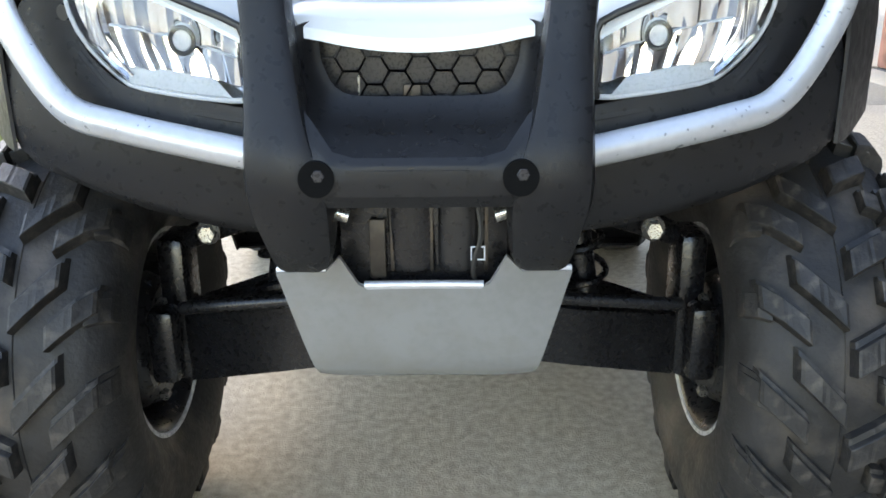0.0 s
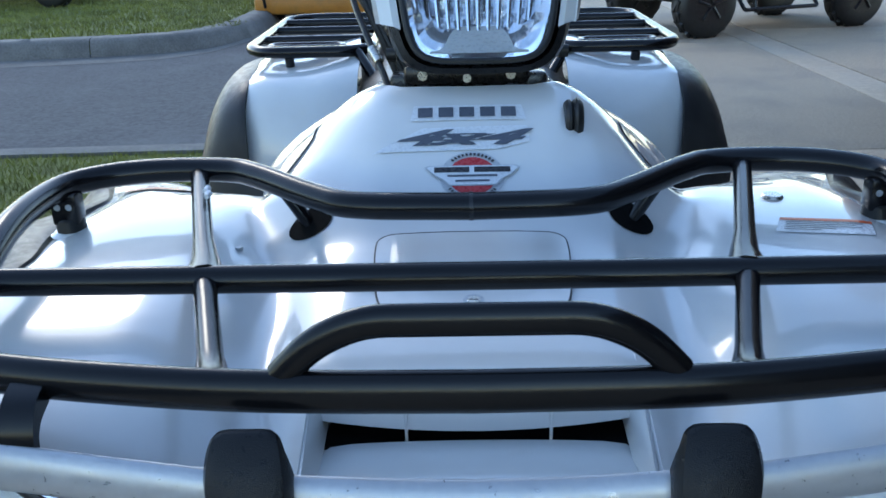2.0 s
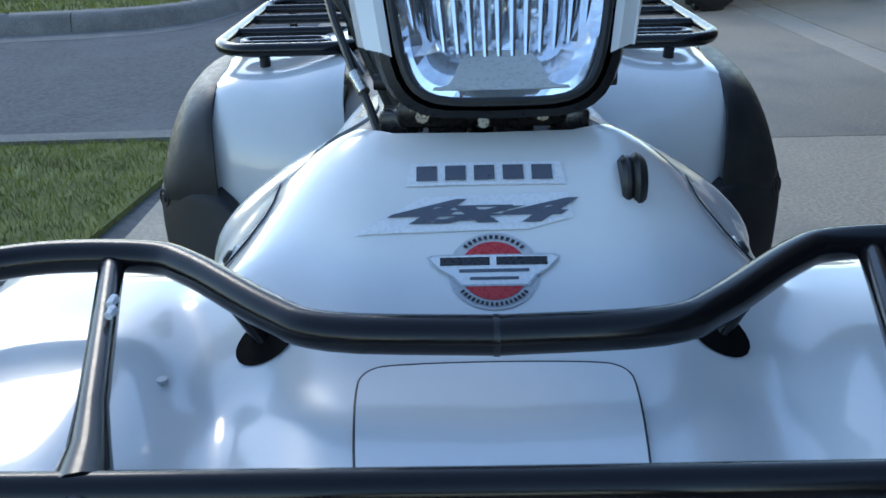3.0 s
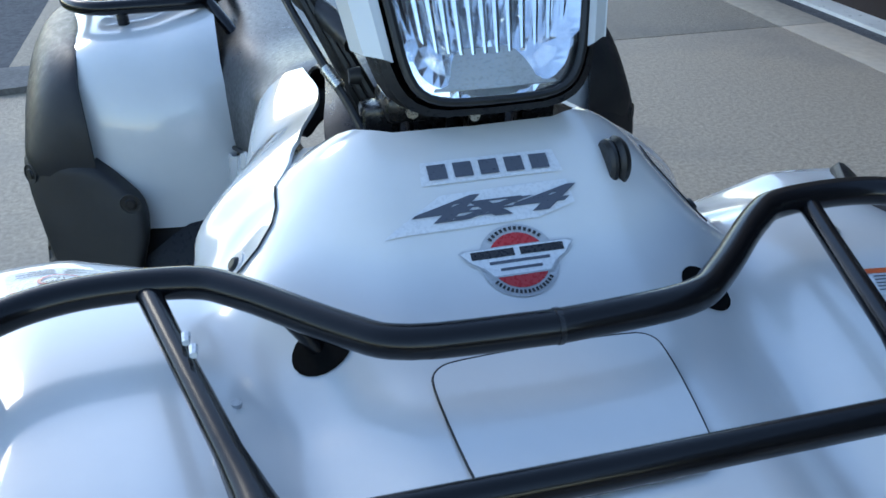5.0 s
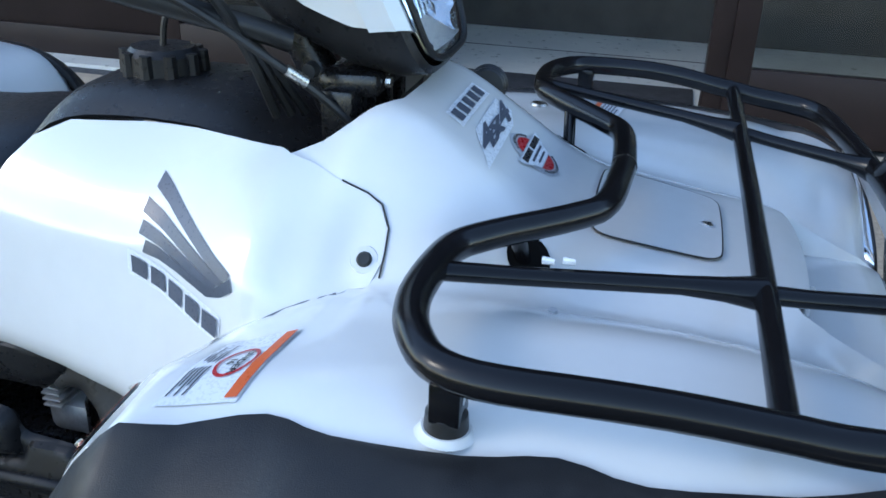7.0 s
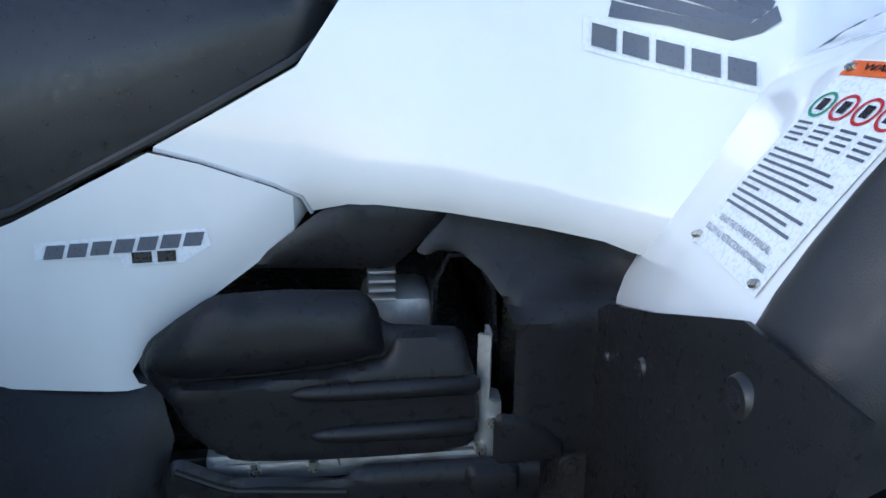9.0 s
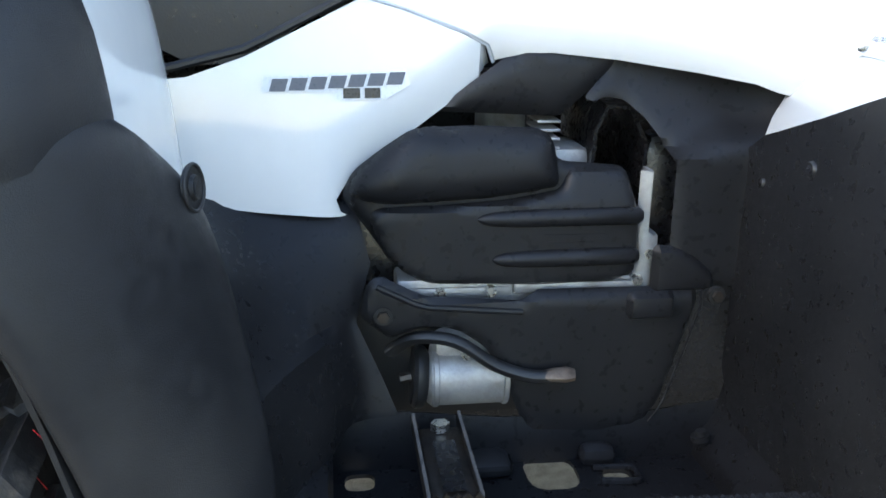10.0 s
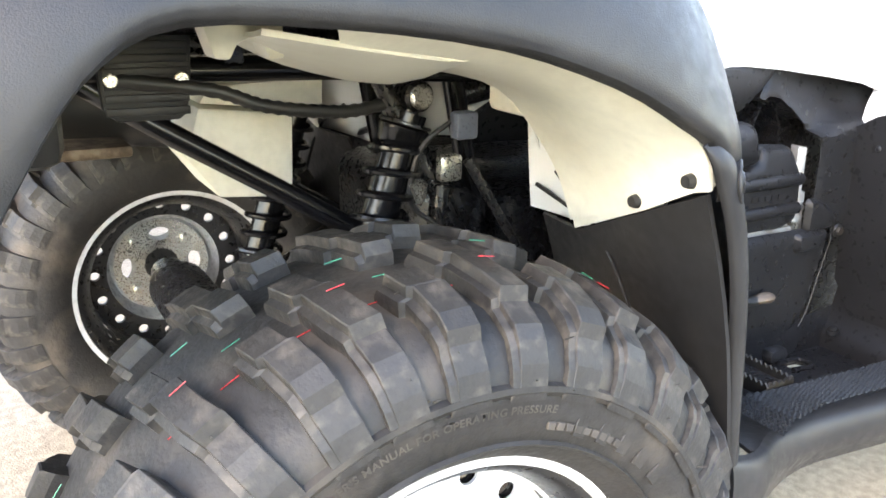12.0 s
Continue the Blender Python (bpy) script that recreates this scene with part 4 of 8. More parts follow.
# black fender flares
for s in (-1, 1):
    edge = [(0.352, -0.30), (0.385, -0.24), (0.425, -0.13), (0.444, -0.04), (0.437, 0.02), (0.450, 0.08), (0.452, 0.17), (0.441, 0.22), (0.460, 0.28), (0.480, 0.34), (0.491, 0.42), (0.495, 0.449)]
    low = [(0.435, -0.275, 0.665), (0.468, -0.22, 0.652), (0.520, -0.12, 0.642), (0.545, -0.04, 0.645), (0.552, 0.02, 0.652), (0.556, 0.08, 0.66), (0.558, 0.17, 0.665), (0.556, 0.22, 0.668), (0.554, 0.28, 0.668), (0.550, 0.34, 0.66), (0.548, 0.42, 0.62), (0.545, 0.475, 0.58)]
    rows = [[], [], [], [], []]
    for (a, y), (b, yb, zb) in zip(edge, low):
        z = hood_z(a, y)
        scal = 0.010 if round(y, 2) in (0.08, 0.17) else 0.0
        rows[0].append((s * (a - 0.006), y, z - 0.006))
        rows[1].append((s * (a + 0.004), y, z + 0.001 + scal * 0.4))
        rows[2].append((s * (a + (b - a) * 0.62), y * 0.6 + yb * 0.4, zb + (z - zb) * lerp(y, [(0.15, 0.89), (0.26, 0.76)]) + scal))
        rows[3].append((s * (b - 0.004), yb, zb + (z - zb) * lerp(y, [(0.15, 0.64), (0.26, 0.40)])))
        rows[4].append((s * b, yb, zb))
    rows = [spline(r, 3) for r in rows]
    part("fender_flare", loft(rows, 0.004, 4, out=s), FLAP, ATV, "matt black plastic front fender flare")
    q = Vector((s * 0.352, -0.292, 0.800))
    part("flare_bolt", rod(q, q + Vector((s * 0.003, -0.012, 0)), 0.0085, 0.007, 12), HOSE, ATV)

    # black fascia under the headlamp
    top = [(0.10, -0.352, 0.712), (0.172, -0.347, 0.722), (0.235, -0.336, 0.730), (0.30, -0.314, 0.738), (0.345, -0.292, 0.775), (0.365, -0.278, 0.840)]
    mid = [(0.10, -0.362, 0.665), (0.178, -0.356, 0.670), (0.25, -0.345, 0.680), (0.32, -0.322, 0.692), (0.385, -0.290, 0.735), (0.408, -0.268, 0.800)]
    bot = [(0.10, -0.330, 0.600), (0.19, -0.325, 0.606), (0.27, -0.312, 0.620), (0.36, -0.292, 0.640), (0.430, -0.270, 0.668), (0.438, -0.262, 0.740)]
    und = [(0.10, -0.20, 0.585), (0.19, -0.20, 0.60), (0.27, -0.20, 0.615), (0.36, -0.20, 0.64), (0.425, -0.22, 0.668), (0.435, -0.24, 0.740)]
    part("fascia", loft([spline([(s * x, y, z) for x, y, z in c], 4) for c in (top, mid, bot, und)], 0.004, 4, out=s), BLACK, ATV, "black textured plastic fascia under the headlamp")
    part("fascia_lip", sweep(spline([(s * x, y - 0.004, z - 0.012) for x, y, z in top[:5]], 5), 0.0045, 8), BLACK, ATV)

# headlamps: reflector bowl, bulb and clear lens
def lamp(s):
    P = {"it": Vector((0.170, -0.354, 0.798)), "ot": Vector((0.338, -0.322, 0.860)), "ib": Vector((0.171, -0.345, 0.728)), "ob": Vector((0.312, -0.310, 0.741))}
    def face(u, v, lift=0.0):
        # u: inner to outer, v: bottom to top
        p = (P["ib"] * (1 - u) + P["ob"] * u) * (1 - v) + (P["it"] * (1 - u) + P["ot"] * u) * v
        bow = 4 * u * (1 - u) * 0.012 + 4 * v * (1 - v) * 0.013
        p += Vector((0.022 * v * (1 - v) * 4 * u, 0, 0))
        if u > 0.75:
            p.y += (u - 0.75) ** 2 * 0.35
        p.y -= bow + lift
        p.x *= s
        return p
    rect = []
    n = 8
    for i in range(n):
        rect.append((i / n, 0.0))
    for i in range(n):
        rect.append((1.0, i / n))
    for i in range(n):
        rect.append((1 - i / n, 1.0))
    for i in range(n):
        rect.append((0.0, 1 - i / n))
    def rounded(u, v, r=0.10):
        cu, cv = min(max(u, r), 1 - r), min(max(v, r), 1 - r)
        du, dv = u - cu, v - cv
        k = max(abs(du), abs(dv))
        if k and du and dv:
            L = math.hypot(du, dv)
            return cu + du * k / L, cv + dv * k / L
        return u, v
    bowl = bmesh.new()
    rows = []
    for dep, shr in ((0.0, 1.0), (-0.018, 0.96), (-0.04, 0.80), (-0.052, 0.45), (-0.055, 0.0)):
        ring = []
        for u, v in rect:
            u, v = rounded(u, v)
            ring.append(face(0.5 + (u - 0.5) * shr, 0.5 + (v - 0.5) * shr, dep))
        rows.append(ring)
    # facets of the reflector
    V = [[bowl.verts.new(p) for p in r] for r in rows[:-1]]
    tip = bowl.verts.new(rows[-1][0])
    for A, B in zip(V, V[1:]):
        for i in range(len(A)):
            bowl.faces.new((A[i], A[(i + 1) % len(A)], B[(i + 1) % len(B)], B[i]))
    for i in range(len(V[-1])):
        bowl.faces.new((V[-1][i], V[-1][(i + 1) % len(V[-1])], tip))
    bmesh.ops.recalc_face_normals(bowl, faces=bowl.faces)
    lampo = part("headlamp", bowl, CHROME2, ATV, "clear multi-reflector headlamp")
    # reflector panes: tall concave mirrors side by side, in an upper and a lower row
    us = (0.05, 0.14, 0.23, 0.31, 0.40, 0.49, 0.58, 0.67, 0.77)
    for j, (v0, v1) in enumerate(((0.17, 0.52), (0.52, 0.97))):
        for i, (u0, u1) in enumerate(zip(us, us[1:])):
            bm = bmesh.new()
            G = []
            for q in range(6):
                row = []
                for p in range(6):
                    u, v = u0 + (u1 - u0) * p / 5, v0 + (v1 - v0) * q / 5
                    deep = 0.010 + 0.034 * (1 - ((u - 0.40) / 0.42) ** 2) * (1 - 0.75 * ((v - 0.52) / 0.48) ** 2)
                    deep += 0.0035 * math.sin(math.pi * p / 5) * (1 if (i + j) % 3 else -1) + 0.0015 * ((i * 7 + j * 3) % 5 - 2) * (q / 5 - 0.5)
                    row.append(bm.verts.new(face(u, v, -deep)))
                G.append(row)
            for q in range(5):
                for p in range(5):
                    bm.faces.new((G[q][p], G[q][p + 1], G[q + 1][p + 1], G[q + 1][p]))
            part("reflector_pane", bm, CHROME, lampo)
    part("bowl_rim", sweep([face(0.775 + 0.03 * math.sin(math.pi * t), 0.10 + 0.86 * t, -0.008) for t in np.linspace(0, 1, 12)], 0.0016, 6), CHROME2, lampo)
    part("reflector_step", sweep([face(u, 0.52, -0.012 - 0.030 * (1 - ((u - 0.40) / 0.42) ** 2)) for u in np.linspace(0.06, 0.76, 10)], 0.0012, 6), GREYW, lampo)
    # flat floor of the bowl and the outer side ribs
    bm = bmesh.new()
    for i in range(7):
        u = 0.86 + i * 0.018
        a, b = face(u, 0.3, -0.012), face(u, 0.97, -0.012)
        bm = sweep([a, (a + b) / 2 + Vector((0, -0.001, 0)), b], 0.0016, 6, bm=bm)
    part("side_flutes", bm, CHROME2, lampo)
    bm = sheet([(0.12, 0.0), (0.85, 0.0), (0.78, 1.0), (0.22, 1.0)], lambda u, v: face(u, 0.02 + 0.15 * v, -0.003 - 0.026 * v), 0.0015, 0.1)
    part("lamp_floor", bm, GREYW, lampo)
    c = face(0.34, 0.60, -0.012)
    part("bulb_shield", rod(c, c + Vector((0, 0.016, 0)), 0.0100, 0.0125, 20, bevel=0.002), GREYW, lampo)
    part("shield_rim", sweep([c + Vector((0.0115 * math.cos(a), -0.001, 0.0115 * math.sin(a))) for a in (2 * math.pi * k / 20 for k in range(20))], 0.0022, 8, closed=True), HOSE, lampo)
    bm = bmesh.new()
    n = 14
    G = [[bm.verts.new(face(*rounded(i / n, j / n, 0.09), 0.002)) for i in range(n + 1)] for j in range(n + 1)]
    for j in range(n):
        for i in range(n):
            bm.faces.new((G[j][i], G[j][i + 1], G[j + 1][i + 1], G[j + 1][i]))
    bmesh.ops.recalc_face_normals(bm, faces=bm.faces)
    lens = part("lens", thick_from(bm, 0.002, 1), LENS, lampo, "clear bowed headlamp lens")
    lens.visible_shadow = False
    edge = [face(*rounded(u, v, 0.09), 0.0015) for u, v in rect]
    part("lamp_gasket", sweep(edge[16:] + edge[:1], 0.0036, 8), HOSE, lampo, "black headlamp edge seal")
    part("lens_edge", sweep(edge[:17], 0.0026, 8), GREYW, lampo, "clear moulded lens edge")
for s in (-1, 1):
    lamp(s)
    part("lamp_bucket", loft([[(s * 0.15, -0.285, 0.70), (s * 0.26, -0.270, 0.70), (s * 0.365, -0.245, 0.71)], [(s * 0.15, -0.290, 0.78), (s * 0.26, -0.275, 0.79), (s * 0.370, -0.245, 0.80)]], 0.004, 0), HOSE, ATV)

# silver bumper tube, held by two black pads
def bumper_path(s):
    return [(s * x, y, z) for x, y, z in ((0.10, -0.424, 0.683), (0.16, -0.410, 0.690), (0.29, -0.388, 0.713), (0.352, -0.372, 0.733), (0.402, -0.340, 0.800), (0.408, -0.326, 0.845), (0.388, -0.322, 0.864), (0.33, -0.332, 0.864), (0.24, -0.343, 0.857), (0.15, -0.353, 0.851), (0.06, -0.358, 0.848), (0.0, -0.359, 0.847))]
tube_l, tube_r = bumper_path(-1), bumper_path(1)
line = spline(tube_l, 7) + spline(tube_r, 7)[::-1][1:]
bumper = part("bumper", sweep(line, 0.0148, 20), SILVER, ATV, "silver-grey painted steel front bumper tube")
for s in (-1, 1):
    # upright pad, rounded section
    st = [(0.148, -0.346, 0.8905, 0.017, 0.003), (0.148, -0.354, 0.8895, 0.022, 0.008), (0.148, -0.363, 0.880, 0.026, 0.015), (0.147, -0.371, 0.864, 0.0275, 0.020), (0.144, -0.384, 0.825, 0.024, 0.022), (0.138, -0.402, 0.775, 0.025, 0.022), (0.132, -0.425, 0.720, 0.030, 0.022), (0.126, -0.436, 0.690, 0.036, 0.022), (0.122, -0.432, 0.655, 0.040, 0.022), (0.119, -0.408, 0.605, 0.033, 0.022), (0.120, -0.396, 0.588, 0.027, 0.020)]
    rows = []
    for i, (x, y, z, hw, hd) in enumerate(st):
        a, b = st[max(i - 1, 0)], st[min(i + 1, len(st) - 1)]
        d = Vector((b[0] - a[0], b[1] - a[1], b[2] - a[2])).normalized()
        nrm = Vector((1, 0, 0)).cross(d).normalized()
        if nrm.y > 0:
            nrm = -nrm
        rows.append([Vector((s * (x + hw * cx), y, z)) + nrm * (hd * cn) for cx, cn in ((-1, -1), (-1, 0.3), (-0.88, 0.8), (-0.6, 1), (0.6, 1), (0.88, 0.8), (1, 0.3), (1, -1))])
    bm = loft(rows, 0.0, 3, closed=True)
    bmesh.ops.holes_fill(bm, edges=bm.edges)
    bmesh.ops.recalc_face_normals(bm, faces=bm.faces)
    pad = part("bumper_pad", bm, BLACK, bumper, "black textured plastic bumper upright")
    # bolt well in the pad, its shade painted as a black disc
    q = Vector((s * 0.093, -0.4605, 0.680))
    part("bolt_well", rod(q, q + Vector((0, 0.004, 0)), 0.0165, seg=24), DARKH, bumper)
    part("pad_bolt", rod(q + Vector((0.002, 0.003, 0.003)), q + Vector((0.002, -0.0006, 0.003)), 0.0065, seg=6, bevel=0.001), STICKK, bumper)
# cross piece between the pads, with the rounded inner corners of the opening
def cross_pt(u, v):
    # v 0 bottom, 1 top edge; the top edge rises towards the pads
    lift = min(1.0, max(0.0, (abs(u) - 0.060)) / 0.048)
    z = 0.650 + v * (0.046 + 0.052 * lift ** 2.4)
    y = lerp(z, [(0.650, -0.446), (0.662, -0.454), (0.690, -0.456), (0.705, -0.449), (0.72, -0.440), (0.75, -0.426)])
    return (u, y + 0.004 * v ** 6, z)
part("bumper_cross_pad", sheet([(-0.118, 0), (0.118, 0), (0.118, 1), (-0.118, 1)], cross_pt, 0.02, 0.01 * 1.0 + 0.01, out=1), BLACK, bumper, "black plastic cross pad with two recessed bolts")
# moulded recess from the rounded opening back to the grille
def recess_ring(w, top, low, y_top, y_low, r):
    half_u = [(w, top), (w * 0.985, top * 0.55 + low * 0.45), (w * 0.95, low + r * 0.75), (w * 0.86, low + r * 0.28), (w * 0.70, low + r * 0.05), (w * 0.40, low), (0.0, low)]
    pts = [(x, y_low + (y_top - y_low) * (z - low) / (top - low), z) for x, z in half_u]
    return spline([(-x, y, z) for x, y, z in pts] + pts[-2::-1], 3)
part("grille_recess", loft([recess_ring(*r) for r in ((0.131, 0.800, 0.686, -0.398, -0.455, 0.050), (0.122, 0.800, 0.692, -0.390, -0.448, 0.046), (0.117, 0.800, 0.699, -0.376, -0.425, 0.044), (0.112, 0.800, 0.712, -0.362, -0.392, 0.040), (0.106, 0.800, 0.726, -0.352, -0.362, 0.036), (0.099, 0.800, 0.733, -0.347, -0.351, 0.034))], 0.003, 4), BLACK, ATV, "black moulded plastic recess round the grille")
bm = bmesh.new()
PX, PH = 0.046, 0.0118
for j in range(7):
    for i in range(-3, 4):
        cx, cz = (i + 0.5 * (j % 2)) * PX, 0.730 + j * PH
        if abs(cx) > 0.092 - 0.022 * max(0, 1 - j) or cz > 0.768:
            continue
        sweep([(cx + kx * PX, -0.340, cz + kz * PH) for kx, kz in ((-1 / 3, 0), (-1 / 6, 1), (1 / 6, 1), (1 / 3, 0), (1 / 6, -1), (-1 / 6, -1))], 0.0014, 5, closed=True, bm=bm)
part("grille_mesh", bm, BLACK, ATV, "black honeycomb grille")
part("grille_back", box((-0.12, -0.30, 0.70), (0.12, -0.296, 0.79), 0), STICKK, ATV, "dark radiator behind the grille")
part("grille_bracket", rod((-0.062, -0.330, 0.722), (-0.062, -0.330, 0.748), 0.0012, seg=6), STEEL, ATV)
part("grille_clip", box((-0.018, -0.322, 0.724), (0.000, -0.318, 0.738), 0.002), PEG, ATV)

# skid plate: upright face above, turned under below
def skid_pt(u, v):
    # v 1 top, 0 bottom
    w = 0.114 + 0.043 * v
    y = smooth_lerp(v, [(0.0, -0.262), (0.12, -0.292), (0.34, -0.336), (0.62, -0.360), (1.0, -0.383)]) + 0.010 * abs(u) ** 4
    return (u * w, y, 0.420 + 0.164 * v - 0.004 * abs(u) ** 2)
SK = [(-1.0, 0.93), (-0.66, 0.925), (-0.545, 1.02), (-0.46, 0.84), (-0.40, 0.80), (0.40, 0.80), (0.46, 0.84), (0.545, 1.02), (0.66, 0.925), (1.0, 0.93), (1.0, 0.62), (0.995, 0.30), (0.985, 0.05), (0.95, 0.0), (-0.95, 0.0), (-0.985, 0.05), (-0.995, 0.30), (-1.0, 0.62)]
skid = part("skid_plate", sheet(SK, skid_pt, 0.006, 0.07), SKID, ATV, "silver-grey moulded front skid plate, scuffed")
part("skid_lip", sweep([skid_pt(u, 0.803) for u in np.linspace(-0.42, 0.42, 9)], 0.006, 10), SILVER, skid)
for s in (-1, 1):
    part("skid_lip", sweep([Vector(skid_pt(s * u, v)) for u, v in ((0.66, 0.922), (0.80, 0.922), (1.0, 0.928))], 0.0045, 8), SILVER, skid)
    part("skid_rib", sweep([Vector(skid_pt(s * 0.34, v)) + Vector((0, -0.001, 0)) for v in (0.02, 0.14, 0.28)], [0.0045, 0.005, 0.002], 8), SKID, skid)
part("skid_fold", sweep([Vector(skid_pt(u, 0.34)) for u in np.linspace(-0.97, 0.97, 13)], 0.0028, 8), SKID, skid)
for u, v, r in ((-0.72, 0.58, 0.0045), (-0.55, 0.47, 0.003), (0.45, 0.12, 0.0015)):
    q = Vector(skid_pt(u, v))
    part("scuff", rod(q + Vector((0, 0.001, 0)), q + Vector((0, -0.0012, 0)), r, seg=9), DECALW, skid)

# mechanics seen between pads and skid plate
part("oil_cooler", box((-0.09, -0.325, 0.50), (0.09, -0.29, 0.66), 0.006), FRAME, ATV)
for x, m in ((-0.075, FRAME), (0.078, FRAME), (0.098, FRAME), (-0.098, FRAME)):
    part("front_frame_tube", rod((x, -0.335, 0.66), (x * 1.05, -0.22, 0.42), 0.011, seg=12), m, ATV)
part("cooler_tank", rod((-0.015, -0.325, 0.648), (-0.012, -0.318, 0.56), 0.024, 0.026, 20, bevel=0.004), FRAME, ATV)
part("cooler_tank", rod((0.036, -0.325, 0.632), (0.036, -0.318, 0.56), 0.021, 0.022, 20, bevel=0.004), RIMK, ATV)
part("bracket_plate", box((-0.058, -0.342, 0.555), (-0.040, -0.336, 0.615), 0.003), PEG, ATV)
part("wire", bar([(0.055, -0.35, 0.64), (0.062, -0.36, 0.60), (0.05, -0.36, 0.57), (0.058, -0.35, 0.53)], 0.003, 0.02, 6), HOSE, ATV)
part("zip_clip", sweep([(0.050, -0.350, 0.575), (0.064, -0.350, 0.575), (0.064, -0.350, 0.588), (0.050, -0.350, 0.588)], 0.0012, 5, closed=True), DECALW, ATV)
for x in (-0.034, 0.008, 0.066):
    part("cooler_fin_edge", box((x - 0.002, -0.336, 0.562), (x + 0.002, -0.328, 0.640), 0.0008), PEG, ATV)
for s in (-1, 1):
    part("pad_bracket_bolt", rod((s * 0.088, -0.40, 0.633), (s * 0.073, -0.40, 0.628), 0.007, seg=10), STEEL, ATV)

# front suspension on both sides
for s in (-1, 1):
    arm = part("lower_arm", loft([[(s * 0.095, -0.10, 0.318), (s * 0.20, -0.075, 0.292), (s * 0.345, -0.02, 0.250)], [(s * 0.095, -0.105, 0.40), (s * 0.20, -0.08, 0.375), (s * 0.345, -0.025, 0.345)], [(s * 0.095, 0.10, 0.40), (s * 0.20, 0.08, 0.375), (s * 0.345, 0.03, 0.345)]], 0.012, 0), FRAME, ATV, "black boxed lower suspension arm")
    part("upper_arm", bar([(s * 0.10, -0.06, 0.52), (s * 0.23, -0.055, 0.49), (s * 0.335, -0.02, 0.452)], 0.013), FRAME, ATV)
    part("upper_arm", bar([(s * 0.10, 0.10, 0.52), (s * 0.25, 0.06, 0.485), (s * 0.335, 0.0, 0.452)], 0.013), FRAME, ATV)
    part("knuckle", box((s * 0.362 - 0.020, -0.035, 0.25), (s * 0.362 + 0.020, 0.04, 0.455), 0.012), FRAME, ATV)
    part("brake_drum", rod((s * 0.392, 0, AXZ), (s * 0.430, 0, AXZ), 0.090, 0.098, 40, bevel=0.01), RIMK, ATV)
    part("caliper", box((s * 0.362 - 0.018, -0.105, 0.28), (s * 0.362 + 0.020, -0.065, 0.385), 0.010), FRAME, ATV)
    part("tie_rod", rod((s * 0.10, -0.14, 0.42), (s * 0.33, -0.10, 0.39), 0.008), FRAME, ATV)
    q = Vector((s * 0.297, -0.060, 0.472))
    part("arm_bolt", rod(q, q + Vector((0, -0.012, 0)), 0.0105, seg=6), STEEL, ATV)
    part("arm_washer", rod(q + Vector((0, 0.006, 0)), q, 0.016, seg=16), FRAME, ATV)
    part("front_shock", rod((s * 0.22, 0.0, 0.36), (s * 0.17, 0.02, 0.66), 0.020, 0.020, 16), FRAME, ATV)
    part("shock_spring", sweep([Vector((s * (0.22 - 0.05 * t), 0.02 * t, 0.36 + 0.30 * t)) + Vector((0.034 * math.cos(t * 44), 0.034 * math.sin(t * 44), 0)) for t in np.linspace(0.05, 0.95, 90)], 0.005, 6), FRAME, ATV)
    part("drive_shaft_boot", rod((s * 0.14, 0.0, 0.36), (s * 0.34, 0.0, 0.305), 0.034, 0.022, 16), HOSE, ATV)
    for k, z in ((0, 0.375), (1, 0.235)):
        part("knuckle_bolt", rod((s * (0.375 + 0.01 * k), -0.04, z), (s * (0.375 + 0.01 * k), -0.052, z), 0.007, seg=8), STEEL, ATV)
    part("inner_guard", loft([[(s * 0.30, 0.33, 0.36), (s * 0.55, 0.34, 0.36)], [(s * 0.28, 0.30, 0.60), (s * 0.545, 0.31, 0.62)], [(s * 0.27, 0.18, 0.75), (s * 0.52, 0.18, 0.76)], [(s * 0.27, -0.02, 0.79), (s * 0.50, -0.02, 0.79)], [(s * 0.24, -0.18, 0.74), (s * 0.44, -0.18, 0.76)]], 0.004, 4), FLAP, ATV, "black inner wheel arch guard")
part("engine_block", box((-0.10, -0.02, 0.345), (0.10, 0.30, 0.56), 0.03), FRAME, ATV)
part("diff_housing", rod((0, -0.14, 0.455), (0, 0.02, 0.435), 0.065, 0.08, 24, bevel=0.02), FRAME, ATV)
part("belly_frame", bar([(-0.09, -0.20, 0.44), (-0.12, 0.15, 0.29), (-0.13, 1.0, 0.24)], 0.016), FRAME, ATV)
part("belly_frame", bar([(0.09, -0.20, 0.44), (0.12, 0.15, 0.29), (0.13, 1.0, 0.24)], 0.016), FRAME, ATV)

# front rack
ZR = 0.905
def rack_path(s):
    return [(s * x, y, z) for x, y, z in ((0.0, 0.022, ZR), (0.108, 0.030, ZR), (0.150, 0.052, ZR), (0.222, 0.112, ZR + 0.002), (0.262, 0.136, ZR + 0.002), (0.340, 0.142, ZR + 0.001), (0.396, 0.126, ZR), (0.428, 0.090, ZR - 0.001), (0.428, 0.0, ZR), (0.410, -0.12, ZR - 0.008), (0.398, -0.205, ZR - 0.010), (0.380, -0.246, ZR - 0.010), (0.340, -0.268, ZR - 0.010), (0.25, -0.288, ZR - 0.010), (0.14, -0.303, ZR - 0.010), (0.0, -0.307, ZR - 0.010))]
rail = spline(rack_path(-1), 5) + spline(rack_path(1), 5)[::-1][1:-1]
rack = part("front_rack", sweep(rail, 0.0133, 16, closed=True), TUBE, ATV, "glossy black tubular steel front luggage rack")
part("rack_crossbar", bar([(-0.412, -0.114, ZR - 0.010), (0.0, -0.116, ZR - 0.010), (0.412, -0.114, ZR - 0.010)], 0.0118, 0.01, 14), TUBE, rack)
